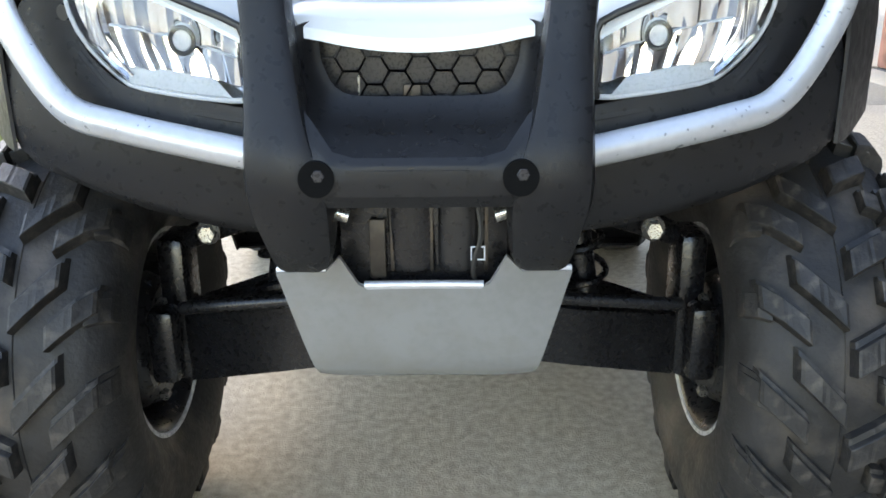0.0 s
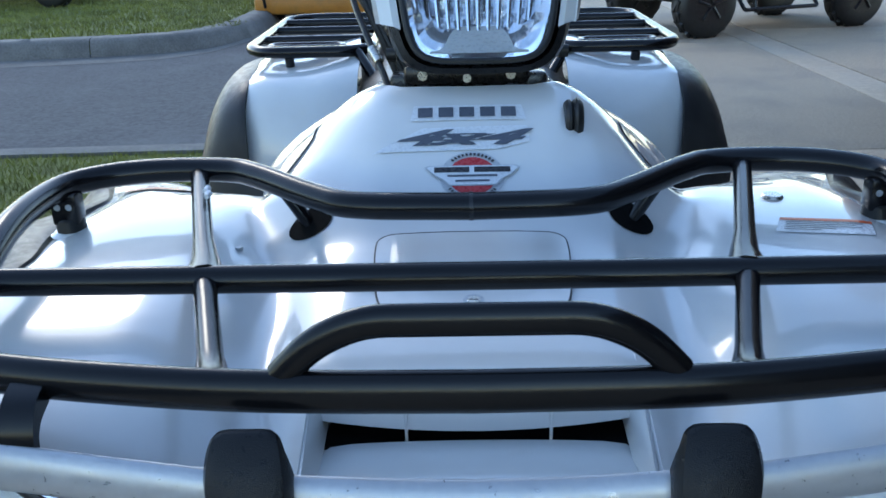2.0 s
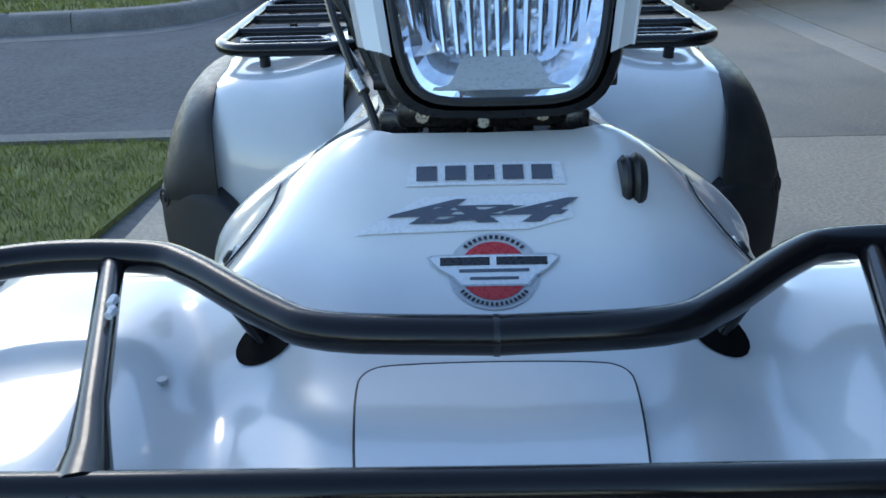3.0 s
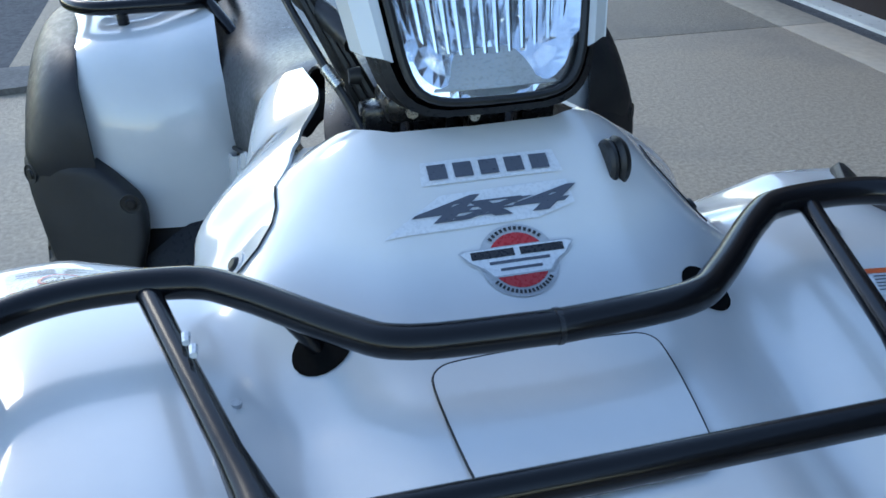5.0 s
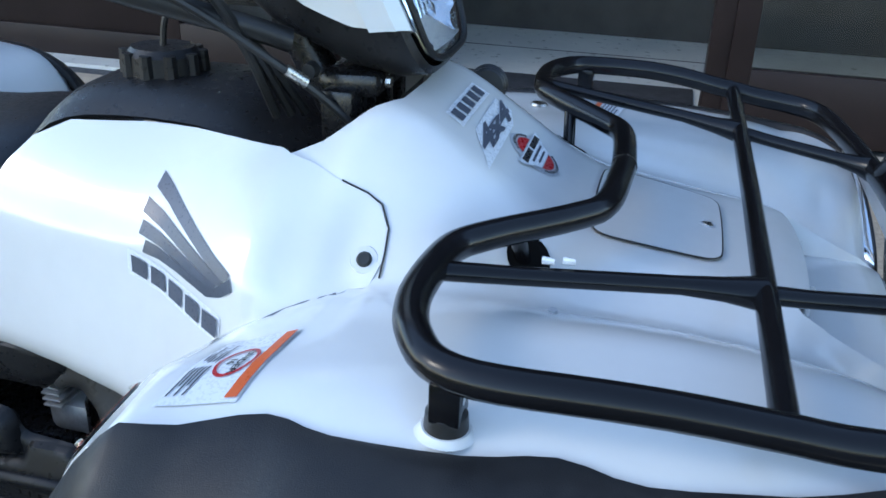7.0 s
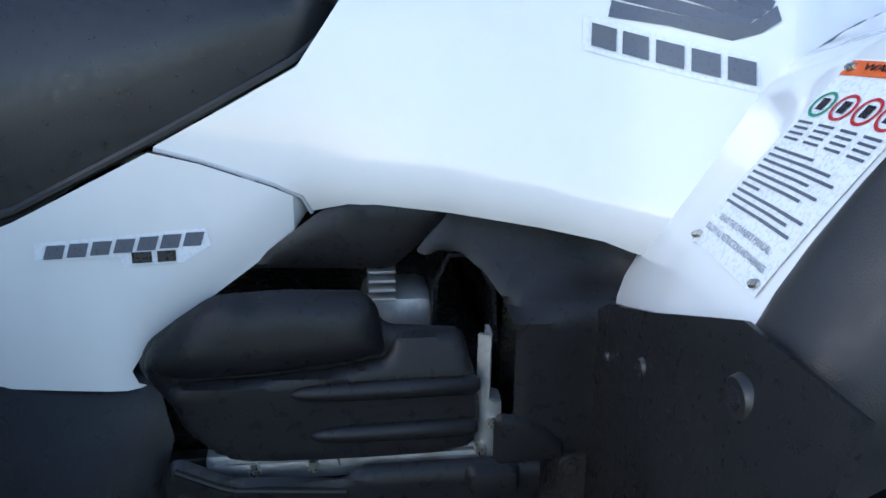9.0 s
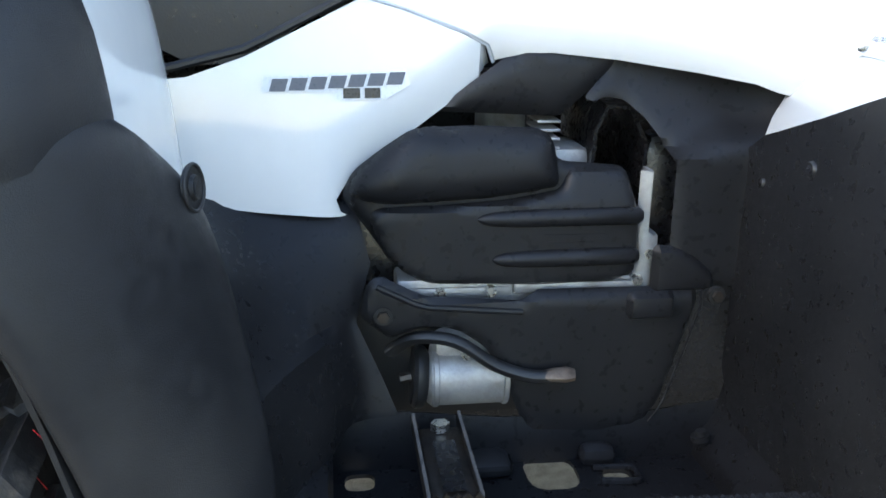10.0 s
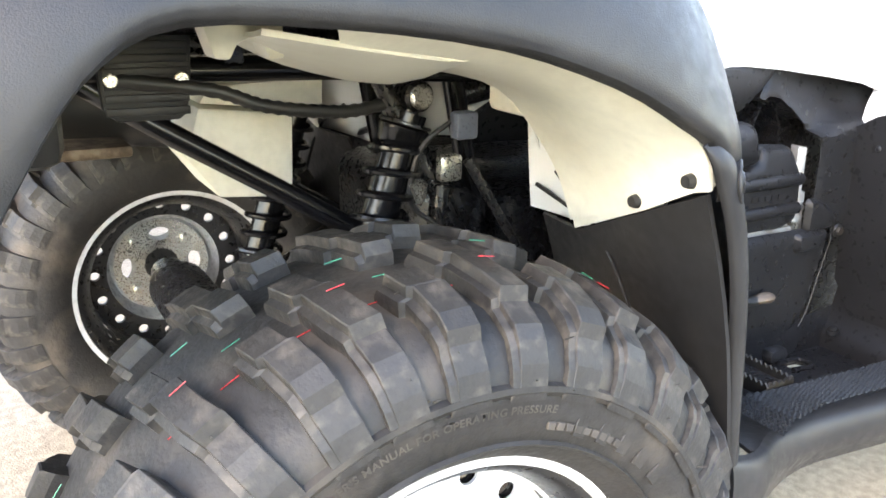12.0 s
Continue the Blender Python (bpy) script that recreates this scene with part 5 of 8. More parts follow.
for s in (-1, 1):
    for (x0, y0), (x1, y1) in (((0.294, 0.140), (0.220, -0.114)), ((0.220, -0.114), (0.175, -0.298))):
        pts = [Vector((s * (x0 + (x1 - x0) * t), y0 + (y1 - y0) * t, ZR - 0.001 - 0.010 * (1 if y1 < -0.2 else t))) for t in (0, 0.10, 0.25, 0.75, 0.90, 1.0)]
        part("rack_bar", sweep(pts, [0.0102, 0.0098, 0.0094, 0.0096, 0.0125, 0.0180], 14, flat=0.8), TUBE, rack)
    # stays down to the bumper and to the fender
    part("stay_plate", loft([[(s * (0.301 + dx), y, z) for dx in (-0.0115, 0.0, 0.0115)] for y, z in ((-0.290, 0.897), (-0.312, 0.893), (-0.328, 0.884), (-0.334, 0.872), (-0.336, 0.856))], 0.014, 3, out=-s), TUBE, rack)
    q = Vector((s * 0.313, -0.314, 0.882))
    part("stay_bolt", rod(q, q + Vector((s * 0.009, 0, 0)), 0.007, seg=6), HOSE, rack)
    q = Vector((s * 0.424, 0.096, 0.852))
    part("foot_dish", rod(q - Vector((0, 0, 0.001)), q + Vector((0, 0, 0.006)), 0.022, 0.020, 24, bevel=0.003), WHITE, rack)
    part("rack_foot", rod(q, q + Vector((0, 0, 0.022)), 0.0155, 0.0145, 20, bevel=0.004), HOSE, rack)
    part("rack_bracket", box((s * 0.424 - 0.014, 0.084, 0.866), (s * 0.424 + 0.014, 0.106, 0.900), 0.003), TUBE, rack)
    for k in (-1, 1):
        part("bracket_hole", rod((s * 0.424 + k * 0.006, 0.0836, 0.886), (s * 0.424 + k * 0.006, 0.0832, 0.886), 0.0035, seg=10), GREYW, rack)
    part("rear_stay", bar([(s * 0.195, 0.094, ZR - 0.004), (s * 0.172, 0.092, 0.868), (s * 0.15, 0.09, 0.82)], 0.0075), TUBE, rack)
part("grab_bar", bar([(-0.130, -0.300, ZR - 0.002), (-0.108, -0.303, ZR + 0.020), (-0.075, -0.305, ZR + 0.035), (0.075, -0.305, ZR + 0.035), (0.108, -0.303, ZR + 0.020), (0.130, -0.300, ZR - 0.002)], 0.0100, 0.03, 14), TUBE, rack)
part("weld_seam", sweep([(-0.002, 0.0222, ZR), (0.002, 0.0222, ZR)], 0.0140, 14), FRAME, rack)
for x, y in ((-0.262, 0.050), (-0.257, 0.034)):
    part("paint_chip", rod((x, y, ZR + 0.0072), (x, y + 0.010, ZR + 0.0074), 0.0028, 0.0034, 7), DECALW, rack, "bare pale spot where the paint is chipped")

# ---------------------------------------------------------------- cockpit, tank and flanks
BASE_X = [(0.16, 0.236), (0.22, 0.246), (0.30, 0.262), (0.37, 0.264), (0.43, 0.252), (0.49, 0.238), (0.60, 0.222), (0.70, 0.206), (0.80, 0.205), (0.90, 0.214), (1.02, 0.226)]


def side_x(y, z):
    b = smooth_lerp(y, BASE_X)
    if z > 0.83:
        return b - 9.0 * (z - 0.83) ** 2 * lerp(y, [(0.2, 1.0), (0.5, 1.0), (0.7, 0.75)])
    x = b + (0.83 - z) * lerp(y, [(0.2, 0.32), (0.45, 0.26), (0.7, 0.12), (1.0, 0.08)])
    # rolled-under lower edge towards the opening
    zb = lerp(y, [(0.43, 0.661), (0.52, 0.680), (0.60, 0.690), (0.70, 0.690)])
    if y < 0.72 and z < zb + 0.035:
        x -= ((zb + 0.035 - z) / 0.035) ** 2 * 0.016
    return x


def hood_side(y, z):
    """How far out the hood reaches at this height, or 0 where it does not."""
    if y > 0.36 or z < 0.84:
        return 0.0
    for k in range(24):
        x = 0.10 + k * 0.0075
        if hood_z(x, y) < z:
            x0 = x - 0.0075
            h0, h1 = hood_z(x0, y), hood_z(x, y)
            return x0 + 0.0075 * (h0 - z) / max(h0 - h1, 1e-5) if h0 > z else x0
    return 0.0


def side_pt(s, lift=0.0):
    def fn(y, z):
        x = side_x(y, z) + lift
        w = min(1.0, max(0.0, (0.355 - y) / 0.07))
        h = hood_side(y, z)
        if h > 0.0:
            # the front edge lies down on the hood
            near = min(1.0, max(0.0, (0.310 - y) / 0.07))
            x += near * (h + 0.0022 - x) if h < x else w * (h + 0.0022 - x)
        return (s * x, y, z)
    return fn


COVER = [(0.205, 0.868), (0.208, 0.890), (0.220, 0.906), (0.235, 0.914), (0.262, 0.924), (0.30, 0.935), (0.345, 0.943), (0.40, 0.943), (0.52, 0.941), (0.60, 0.937), (0.635, 0.922), (0.655, 0.900), (0.672, 0.868), (0.690, 0.842), (0.715, 0.806), (0.768, 0.777), (0.826, 0.746), (0.790, 0.735), (0.735, 0.715), (0.713, 0.703), (0.706, 0.688), (0.682, 0.694), (0.655, 0.696), (0.593, 0.691), (0.519, 0.681), (0.468, 0.672), (0.447, 0.664), (0.437, 0.661), (0.397, 0.719), (0.367, 0.761), (0.333, 0.803), (0.29, 0.828), (0.24, 0.842), (0.212, 0.850)]
PANEL = [(0.829, 0.743), (0.932, 0.692), (0.985, 0.672), (1.02, 0.667), (1.00, 0.616), (0.992, 0.590), (0.985, 0.566), (0.960, 0.558), (0.842, 0.547), (0.850, 0.552), (0.854, 0.564), (0.837, 0.590), (0.788, 0.621), (0.745, 0.652), (0.709, 0.684), (0.716, 0.701), (0.738, 0.712), (0.792, 0.7325)]


def panel_x(y, z):
    x = side_x(y, z) + 0.010 * max(0.0, 1 - ((y - 0.86) / 0.16) ** 2)
    # bevelled edge round the air box opening
    d = lerp(y, [(0.70, 0.690), (0.745, 0.652), (0.788, 0.621), (0.845, 0.585)])
    if y < 0.86 and z < d + 0.04:
        x -= min(1.5, (d + 0.04 - z) / 0.04) * 0.014 * min(1.0, (0.86 - y) / 0.03)
    return x


for s in (-1, 1):
    cover = part("tank_cover", sheet(COVER if s < 0 else COVER[::-1], side_pt(s, 0.003), 0.004, 0.0125), WHITE, ATV, "glossy white tank side cover")
    panel = part("side_panel", sheet(PANEL if s < 0 else PANEL[::-1], lambda y, z, s=s: (s * panel_x(y, z), y, z), 0.004, 0.0125), WHITE, ATV, "white side panel below the seat")
    part("cover_seam", sweep([Vector((s * (side_x(y, z) + 0.001), y, z)) for y, z in ((0.826, 0.744), (0.790, 0.7335), (0.735, 0.7135), (0.714, 0.702), (0.707, 0.686))], 0.0022, 6), GREYW, cover)
    part("cover_edge", sweep([Vector((s * (side_x(p.x, p.y) + 0.0015), p.x, p.y)) for p in spline([(0.437, 0.661, 0), (0.397, 0.719, 0), (0.367, 0.761, 0), (0.333, 0.803, 0), (0.29, 0.827, 0), (0.24, 0.841, 0)], 4)], 0.0022, 6), DECAL, cover)
    part("front_seam", sweep([Vector(side_pt(s, 0.0015)(y, z)) for y, z in ((0.2045, 0.856), (0.2045, 0.872), (0.207, 0.890), (0.219, 0.907), (0.235, 0.9148), (0.262, 0.9248))], 0.0009, 6), HOSE, cover)
    q = Vector(side_pt(s, 0.003)(0.222, 0.866))
    n = Vector((s * 0.75, -0.1, 0.6)).normalized()
    part("bolt_dish", rod(q - n * 0.001, q + n * 0.0025, 0.0135, 0.0125, 24), WHITE, cover)
    part("cover_bolt", rod(q, q + n * 0.006, 0.0078, 0.0068, 18, bevel=0.0015), HOSE, cover)

# dark filler between the hood and the dash, black tank shroud and fuel cap
shroud = part("tank_shroud", loft([spline(r, 4) for r in (
    [(-0.125, 0.34, 0.905), (-0.08, 0.34, 0.912), (0.0, 0.34, 0.915), (0.08, 0.34, 0.912), (0.125, 0.34, 0.905)],
    [(-0.128, 0.43, 0.938), (-0.085, 0.43, 0.952), (0.0, 0.43, 0.957), (0.085, 0.43, 0.952), (0.128, 0.43, 0.938)],
    [(-0.112, 0.55, 0.940), (-0.075, 0.55, 0.960), (0.0, 0.55, 0.966), (0.075, 0.55, 0.960), (0.112, 0.55, 0.940)],
    [(-0.118, 0.64, 0.924), (-0.07, 0.64, 0.945), (0.0, 0.64, 0.950), (0.07, 0.64, 0.945), (0.118, 0.64, 0.924)],
    [(-0.15, 0.70, 0.86), (-0.08, 0.71, 0.87), (0.0, 0.71, 0.875), (0.08, 0.71, 0.87), (0.15, 0.70, 0.86)])], 0.004, 4), BLACK, ATV, "matt black fuel tank shroud")
bm = rod((0, 0.555, 0.955), (0, 0.555, 0.992), 0.046, 0.044, 28, bevel=0.008)
cap = part("fuel_cap", bm, BLACK, ATV, "black ribbed fuel cap")
for k in range(10):
    a = 2 * math.pi * k / 10
    part("cap_rib", rod((0.044 * math.cos(a), 0.555 + 0.044 * math.sin(a), 0.958), (0.044 * math.cos(a), 0.555 + 0.044 * math.sin(a), 0.988), 0.009, 0.007, 8), BLACK, cap)
part("cap_vent_hose", bar([(0, 0.555, 0.99), (0, 0.548, 1.03), (0.0, 0.46, 1.09)], 0.004, 0.03, 8), HOSE, cap)
# thin black sheet puts the shade round the stem into colour
part("cockpit_well", loft([[(-0.095, 0.268, 0.955), (0.095, 0.268, 0.955)], [(-0.12, 0.29, 0.86), (0.12, 0.29, 0.86)], [(-0.14, 0.40, 0.86), (0.14, 0.40, 0.86)], [(-0.135, 0.40, 0.90), (0.135, 0.40, 0.90)]], 0.0, 0), STICKK, ATV, "black filler sheet for the shaded steering well")
stem = part("steering_stem", rod((0, 0.30, 0.86), (0, 0.40, 1.04), 0.022, seg=16), FRAME, ATV)
for x in (-0.075, -0.03, 0.03, 0.08):
    part("stem_bracket", box((x - 0.018, 0.292, 0.93), (x + 0.018, 0.33, 0.985), 0.006), FRAME, stem)
for x in (-0.052, 0.052):
    part("bracket_bolt", rod((x, 0.268, 0.985), (x, 0.262, 0.985), 0.006, seg=8), STEEL, stem)
part("stem_bracket", box((-0.075, 0.27, 0.972), (0.075, 0.34, 0.998), 0.008), FRAME, stem)
part("lamp_screw", rod((0, 0.243, 0.984), (0, 0.238, 0.984), 0.005, seg=12), STEEL, stem)
part("choke_cable", bar([(-0.085, 0.285, 0.94), (-0.105, 0.33, 0.99), (-0.16, 0.42, 1.06), (-0.20, 0.50, 1.10)], 0.0045, 0.03, 8), HOSE, stem)
q = Vector((-0.108, 0.335, 0.995))
part("cable_sleeve", rod(q, q + Vector((-0.012, 0.018, 0.014)), 0.0062, seg=10), STEEL, stem)
for k in range(3):
    o = 0.012 * k
    part("cable", bar([(-0.06 - o, 0.36 + o, 0.95), (-0.10 - o, 0.39 + 0.3 * o, 1.02 + o * 0.6), (-0.15 - o, 0.43, 1.09 + o), (-0.20, 0.46 + o, 1.17)], 0.0055, 0.05, 8), HOSE, stem)
part("loom_sleeve", sweep(spline([(-0.090, 0.36, 1.030), (-0.115, 0.40, 1.045), (-0.15, 0.45, 1.06), (-0.19, 0.52, 1.085)], 8), 0.012, 10), HOSE, stem)
bars = part("handlebar", bar([(-0.36, 0.60, 1.13), (-0.20, 0.50, 1.135), (-0.09, 0.43, 1.08), (0.09, 0.43, 1.08), (0.20, 0.50, 1.135), (0.36, 0.60, 1.13)], 0.0115, 0.04), FRAME, ATV, "black tubular handlebar with cables")
for s in (-1, 1):
    part("grip", rod((s * 0.27, 0.545, 1.132), (s * 0.38, 0.612, 1.13), 0.017, seg=16, bevel=0.003), HOSE, bars)
    part("switch_box", box((s * 0.235 - 0.03, 0.50, 1.10), (s * 0.235 + 0.03, 0.555, 1.16), 0.010), HOSE, bars)
    part("brake_lever", bar([(s * 0.24, 0.49, 1.13), (s * 0.30, 0.49, 1.125), (s * 0.38, 0.55, 1.12)], 0.006, 0.02, 8), HOSE, bars)

# ignition / socket cap beside the dash
cap = part("socket_cap", rod((0.107, 0.192, 0.944), (0.116, 0.192, 0.944), 0.0215, 0.0215, 28, bevel=0.003), HOSE, ATV, "black rubber socket cap")
part("cap_rim", rod((0.116, 0.192, 0.944), (0.127, 0.192, 0.944), 0.0235, 0.0225, 28, bevel=0.004), HOSE, cap)

# handlebar headlight pod
def ring_pts(y, zc, hw, hh, top, lean, n=28, p=4.6):
    out = []
    for k in range(n):
        a = 2 * math.pi * k / n
        c, s_ = math.cos(a), math.sin(a)
        x = hw * math.copysign(abs(c) ** (2 / p), c)
        z = hh * math.copysign(abs(s_) ** (2 / p), s_)
        x *= 1 + top * z / hh
        out.append(Vector((x, y + lean * z, zc + z)))
    return out
ZP = 1.080
sects = [ring_pts(0.252, ZP, 0.083, 0.082, 0.13, 0.42), ring_pts(0.258, ZP, 0.090, 0.089, 0.13, 0.42), ring_pts(0.285, ZP + 0.002, 0.096, 0.094, 0.12, 0.40), ring_pts(0.33, ZP + 0.010, 0.094, 0.090, 0.10, 0.34), ring_pts(0.40, ZP + 0.025, 0.082, 0.075, 0.05, 0.20), ring_pts(0.45, ZP + 0.035, 0.055, 0.05, 0, 0.1)]
rows = [[r[k] for r in sects] for k in range(28)]
bm = bmesh.new()
V = [[bm.verts.new(p) for p in r] for r in sects]
for A, B in zip(V, V[1:]):
    for k in range(28):
        bm.faces.new((A[k], A[(k + 1) % 28], B[(k + 1) % 28], B[k]))
bm.faces.new(V[-1])
bmesh.ops.recalc_face_normals(bm, faces=bm.faces)
pod = part("headlight_pod", bm, BLACK, ATV, "black handlebar headlight housing with white sides")
pod.scale.x, pod.location.x = 1.17, 0.014
for s in (-1, 1):
    pts = [((0.262, 1.035), (0.262, 1.17), (0.40, 1.17), (0.385, 1.095), (0.30, 1.045))]
    def pod_side(y, z, s=s):
        yl = y
        t = min(max((yl - 0.26) / 0.16, 0), 1)
        hw = 0.0945 + 0.004 * math.sin(t * 3) - 0.012 * t * t
        k = (z - ZP) / 0.09
        return (s * (hw * (1 + 0.12 * k) * (1 - 0.12 * max(0, abs(k) - 0.55) ** 2 * 4) + 0.0035), y + 0.40 * (z - ZP), z)
    ol = [(0.258, 1.045), (0.300, 1.050), (0.345, 1.068), (0.40, 1.105), (0.40, 1.165), (0.258, 1.165)]
    part("pod_cover", sheet(ol if s > 0 else ol[::-1], pod_side, 0.003, 0.015), WHITE, pod, "white headlight side cover")
    cheek = []
    for z in (1.046, 1.075, 1.105, 1.135, 1.165):
        k, y = z - ZP, 0.249 + 0.42 * (z - ZP)
        cheek.append([(s * 0.080 * (1 + 1.6 * k), y, z - 0.006), (s * (0.086 + 0.14 * k), y + 0.000, z - 0.003), (s * (0.098 + 0.16 * k), y + 0.010, z), (s * (0.104 + 0.16 * k), y + 0.034, z)])
    part("pod_cheek", loft(cheek, 0.003, 3), WHITE, pod, "white headlight front corner")
    q = Vector((s * 0.0965, 0.338, 1.004))
    part("pod_screw", rod(q - Vector((s * 0.01, 0, 0)), q, 0.0085, 0.0075, 16), HOSE, pod)
# its reflector, flutes, bulb and lens
def pod_face(u, v, dep=0.0):
    r = ring_pts(0.250, ZP, 0.074, 0.073, 0.13, 0.42)
    x, z = u * 0.074 * (1 + 0.13 * v), v * 0.073
    return Vector((x, 0.250 + 0.42 * z - 0.010 * (1 - 0.5 * (u * u + v * v)) - dep, ZP + z))
def squircle(u, v, p=5.2):
    m = max(abs(u), abs(v))
    if m < 1e-6:
        return u, v
    L = (abs(u / m) ** p + abs(v / m) ** p) ** (1 / p)
    return u / L, v / L
bm = bmesh.new()
n = 14
G = [[bm.verts.new(pod_face(*squircle(-1 + 2 * i / n, -1 + 2 * j / n), 0.003)) for i in range(n + 1)] for j in range(n + 1)]
for j in range(n):
    for i in range(n):
        bm.faces.new((G[j][i], G[j][i + 1], G[j + 1][i + 1], G[j + 1][i]))
bmesh.ops.recalc_face_normals(bm, faces=bm.faces)
lens = part("lens", thick_from(bm, 0.002, 1), LENS, pod, "clear fluted headlight lens")
lens.visible_shadow = False
bm = bmesh.new()
n = 18
def bowl_dep(u, v):
    r = min(1.0, math.hypot(u, v))
    return -0.004 - 0.052 * (1 - r * r)
G = []
for j in range(n + 1):
    row = []
    for i in range(n + 1):
        u, v = squircle(-1 + 2 * i / n, -1 + 2 * j / n)
        d = bowl_dep(u, v)
        d += 0.006 * math.sin(u * 17) * (1 - abs(u)) if v > -0.5 else 0
        row.append(bm.verts.new(pod_face(u, v, d)))
    G.append(row)
for j in range(n):
    for i in range(n):
        bm.faces.new((G[j][i], G[j][i + 1], G[j + 1][i + 1], G[j + 1][i]))
bmesh.ops.recalc_face_normals(bm, faces=bm.faces)
part("reflector", bm, CHROME2, pod, "mirror-finished headlight reflector", smooth=False)
bm = bmesh.new()
for i in range(13):
    u = -0.84 + i * 0.14
    sweep([pod_face(u, v, -0.012 - 0.020 * (1 - u * u)) for v in (-0.45 - 0.2 * (1 - abs(u)), 0.0, 0.5, 0.8)], [0.0018, 0.0032, 0.0032, 0.002], 6, bm=bm)
part("reflector_flutes", bm, CHROME, pod)
part("lamp_floor", sheet([(-0.72, 0), (0.72, 0), (0.50, 0.7), (0.25, 1), (-0.25, 1), (-0.50, 0.7)], lambda u, v: pod_face(u, -0.88 + 0.34 * v, -0.002 - 0.034 * v), 0.0015, 0.12), GREYW, pod)
c = pod_face(0.0, 0.35, -0.010)
part("bulb_shield", rod(c, c + Vector((0, 0.02, 0)), 0.011, 0.012, 18, bevel=0.002), DECAL, pod)
part("lens_bead", sweep([pod_face(*squircle(math.copysign(min(1, abs(math.cos(a) * 1.42)), math.cos(a)), math.copysign(min(1, abs(math.sin(a) * 1.42)), math.sin(a))), 0.003) for a in (2 * math.pi * k / 48 for k in range(48))], 0.0036, 8, closed=True), HOSE, pod)

# seat
seat_rows = []
for y, z, hw, dz in ((0.680, 0.845, 0.14, 0.05), (0.70, 0.885, 0.165, 0.075), (0.76, 0.895, 0.188, 0.10), (0.86, 0.882, 0.203, 0.135), (0.98, 0.875, 0.212, 0.18), (1.12, 0.882, 0.215, 0.20), (1.30, 0.895, 0.215, 0.20), (1.45, 0.90, 0.20, 0.18), (1.50, 0.88, 0.18, 0.14)):
    zl = lerp(y, [(0.68, 0.835), (0.715, 0.806), (0.833, 0.744), (0.932, 0.695), (1.02, 0.670), (1.08, 0.73), (1.15, 0.80), (1.5, 0.82)])
    seat_rows.append([(-hw - 0.012, y, zl), (-hw - 0.010, y, (z + zl) / 2 + 0.005), (-hw * 0.93, y, z - 0.030), (-hw * 0.72, y, z - 0.006), (-hw * 0.3, y, z + 0.006), (hw * 0.3, y, z + 0.006), (hw * 0.72, y, z - 0.006), (hw * 0.93, y, z - 0.030), (hw + 0.010, y, (z + zl) / 2 + 0.005), (hw + 0.012, y, zl)])
seat = part("seat", loft([spline(r, 3) for r in seat_rows], 0.01, 4), SEAT, ATV, "black padded vinyl seat")
for s in (-1, 1):
    line = [Vector((s * (smooth_lerp(y, [(0.68, 0.165), (0.70, 0.185), (0.76, 0.203), (0.86, 0.217), (0.98, 0.226), (1.05, 0.228)])), y, lerp(y, [(0.68, 0.838), (0.715, 0.810), (0.833, 0.748), (0.932, 0.698), (1.02, 0.673), (1.05, 0.672)]))) for y in np.linspace(0.68, 1.05, 20)]
    part("seat_piping", sweep(line, 0.0042, 8), HOSE, seat)

# air box, engine covers and footwell on both flanks
def rounded(ol, r=0.012, n=4):
    """A closed outline with its corners rounded."""
    m = ((ol[0][0] + ol[-1][0]) / 2, (ol[0][1] + ol[-1][1]) / 2, 0)
    return [(p.x, p.y) for p in fillet([m] + [(u, v, 0) for u, v in ol] + [m], r, n)[:-1]]


def edge_dist(u, v, ol):
    best = 9.0
    for (a, b), (c, d) in zip(ol, ol[1:] + ol[:1]):
        k = max(0.0, min(1.0, ((u - a) * (c - a) + (v - b) * (d - b)) / ((c - a) ** 2 + (d - b) ** 2 + 1e-12)))
        best = min(best, math.hypot(u - a - k * (c - a), v - b - k * (d - b)))
    return best


def pillow(s, ol, x_of, round_r, drop, step=0.006, t=0.006, corner=0.010):
    """A moulded panel on the flank (y, z) whose edges roll back by drop."""
    ol = rounded(ol, corner)
    turn = sum(a * d - c * b for (a, b), (c, d) in zip(ol, ol[1:] + ol[:1]))
    if turn * s < 0:
        ol = ol[::-1]
    def fn(y, z):
        d = min(edge_dist(y, z, ol), round_r) / round_r
        return (s * (x_of(y, z) - drop * (1 - math.sqrt(max(0.0, 1 - (1 - d) ** 2)))), y, z)
    return sheet(ol, fn, t, step)


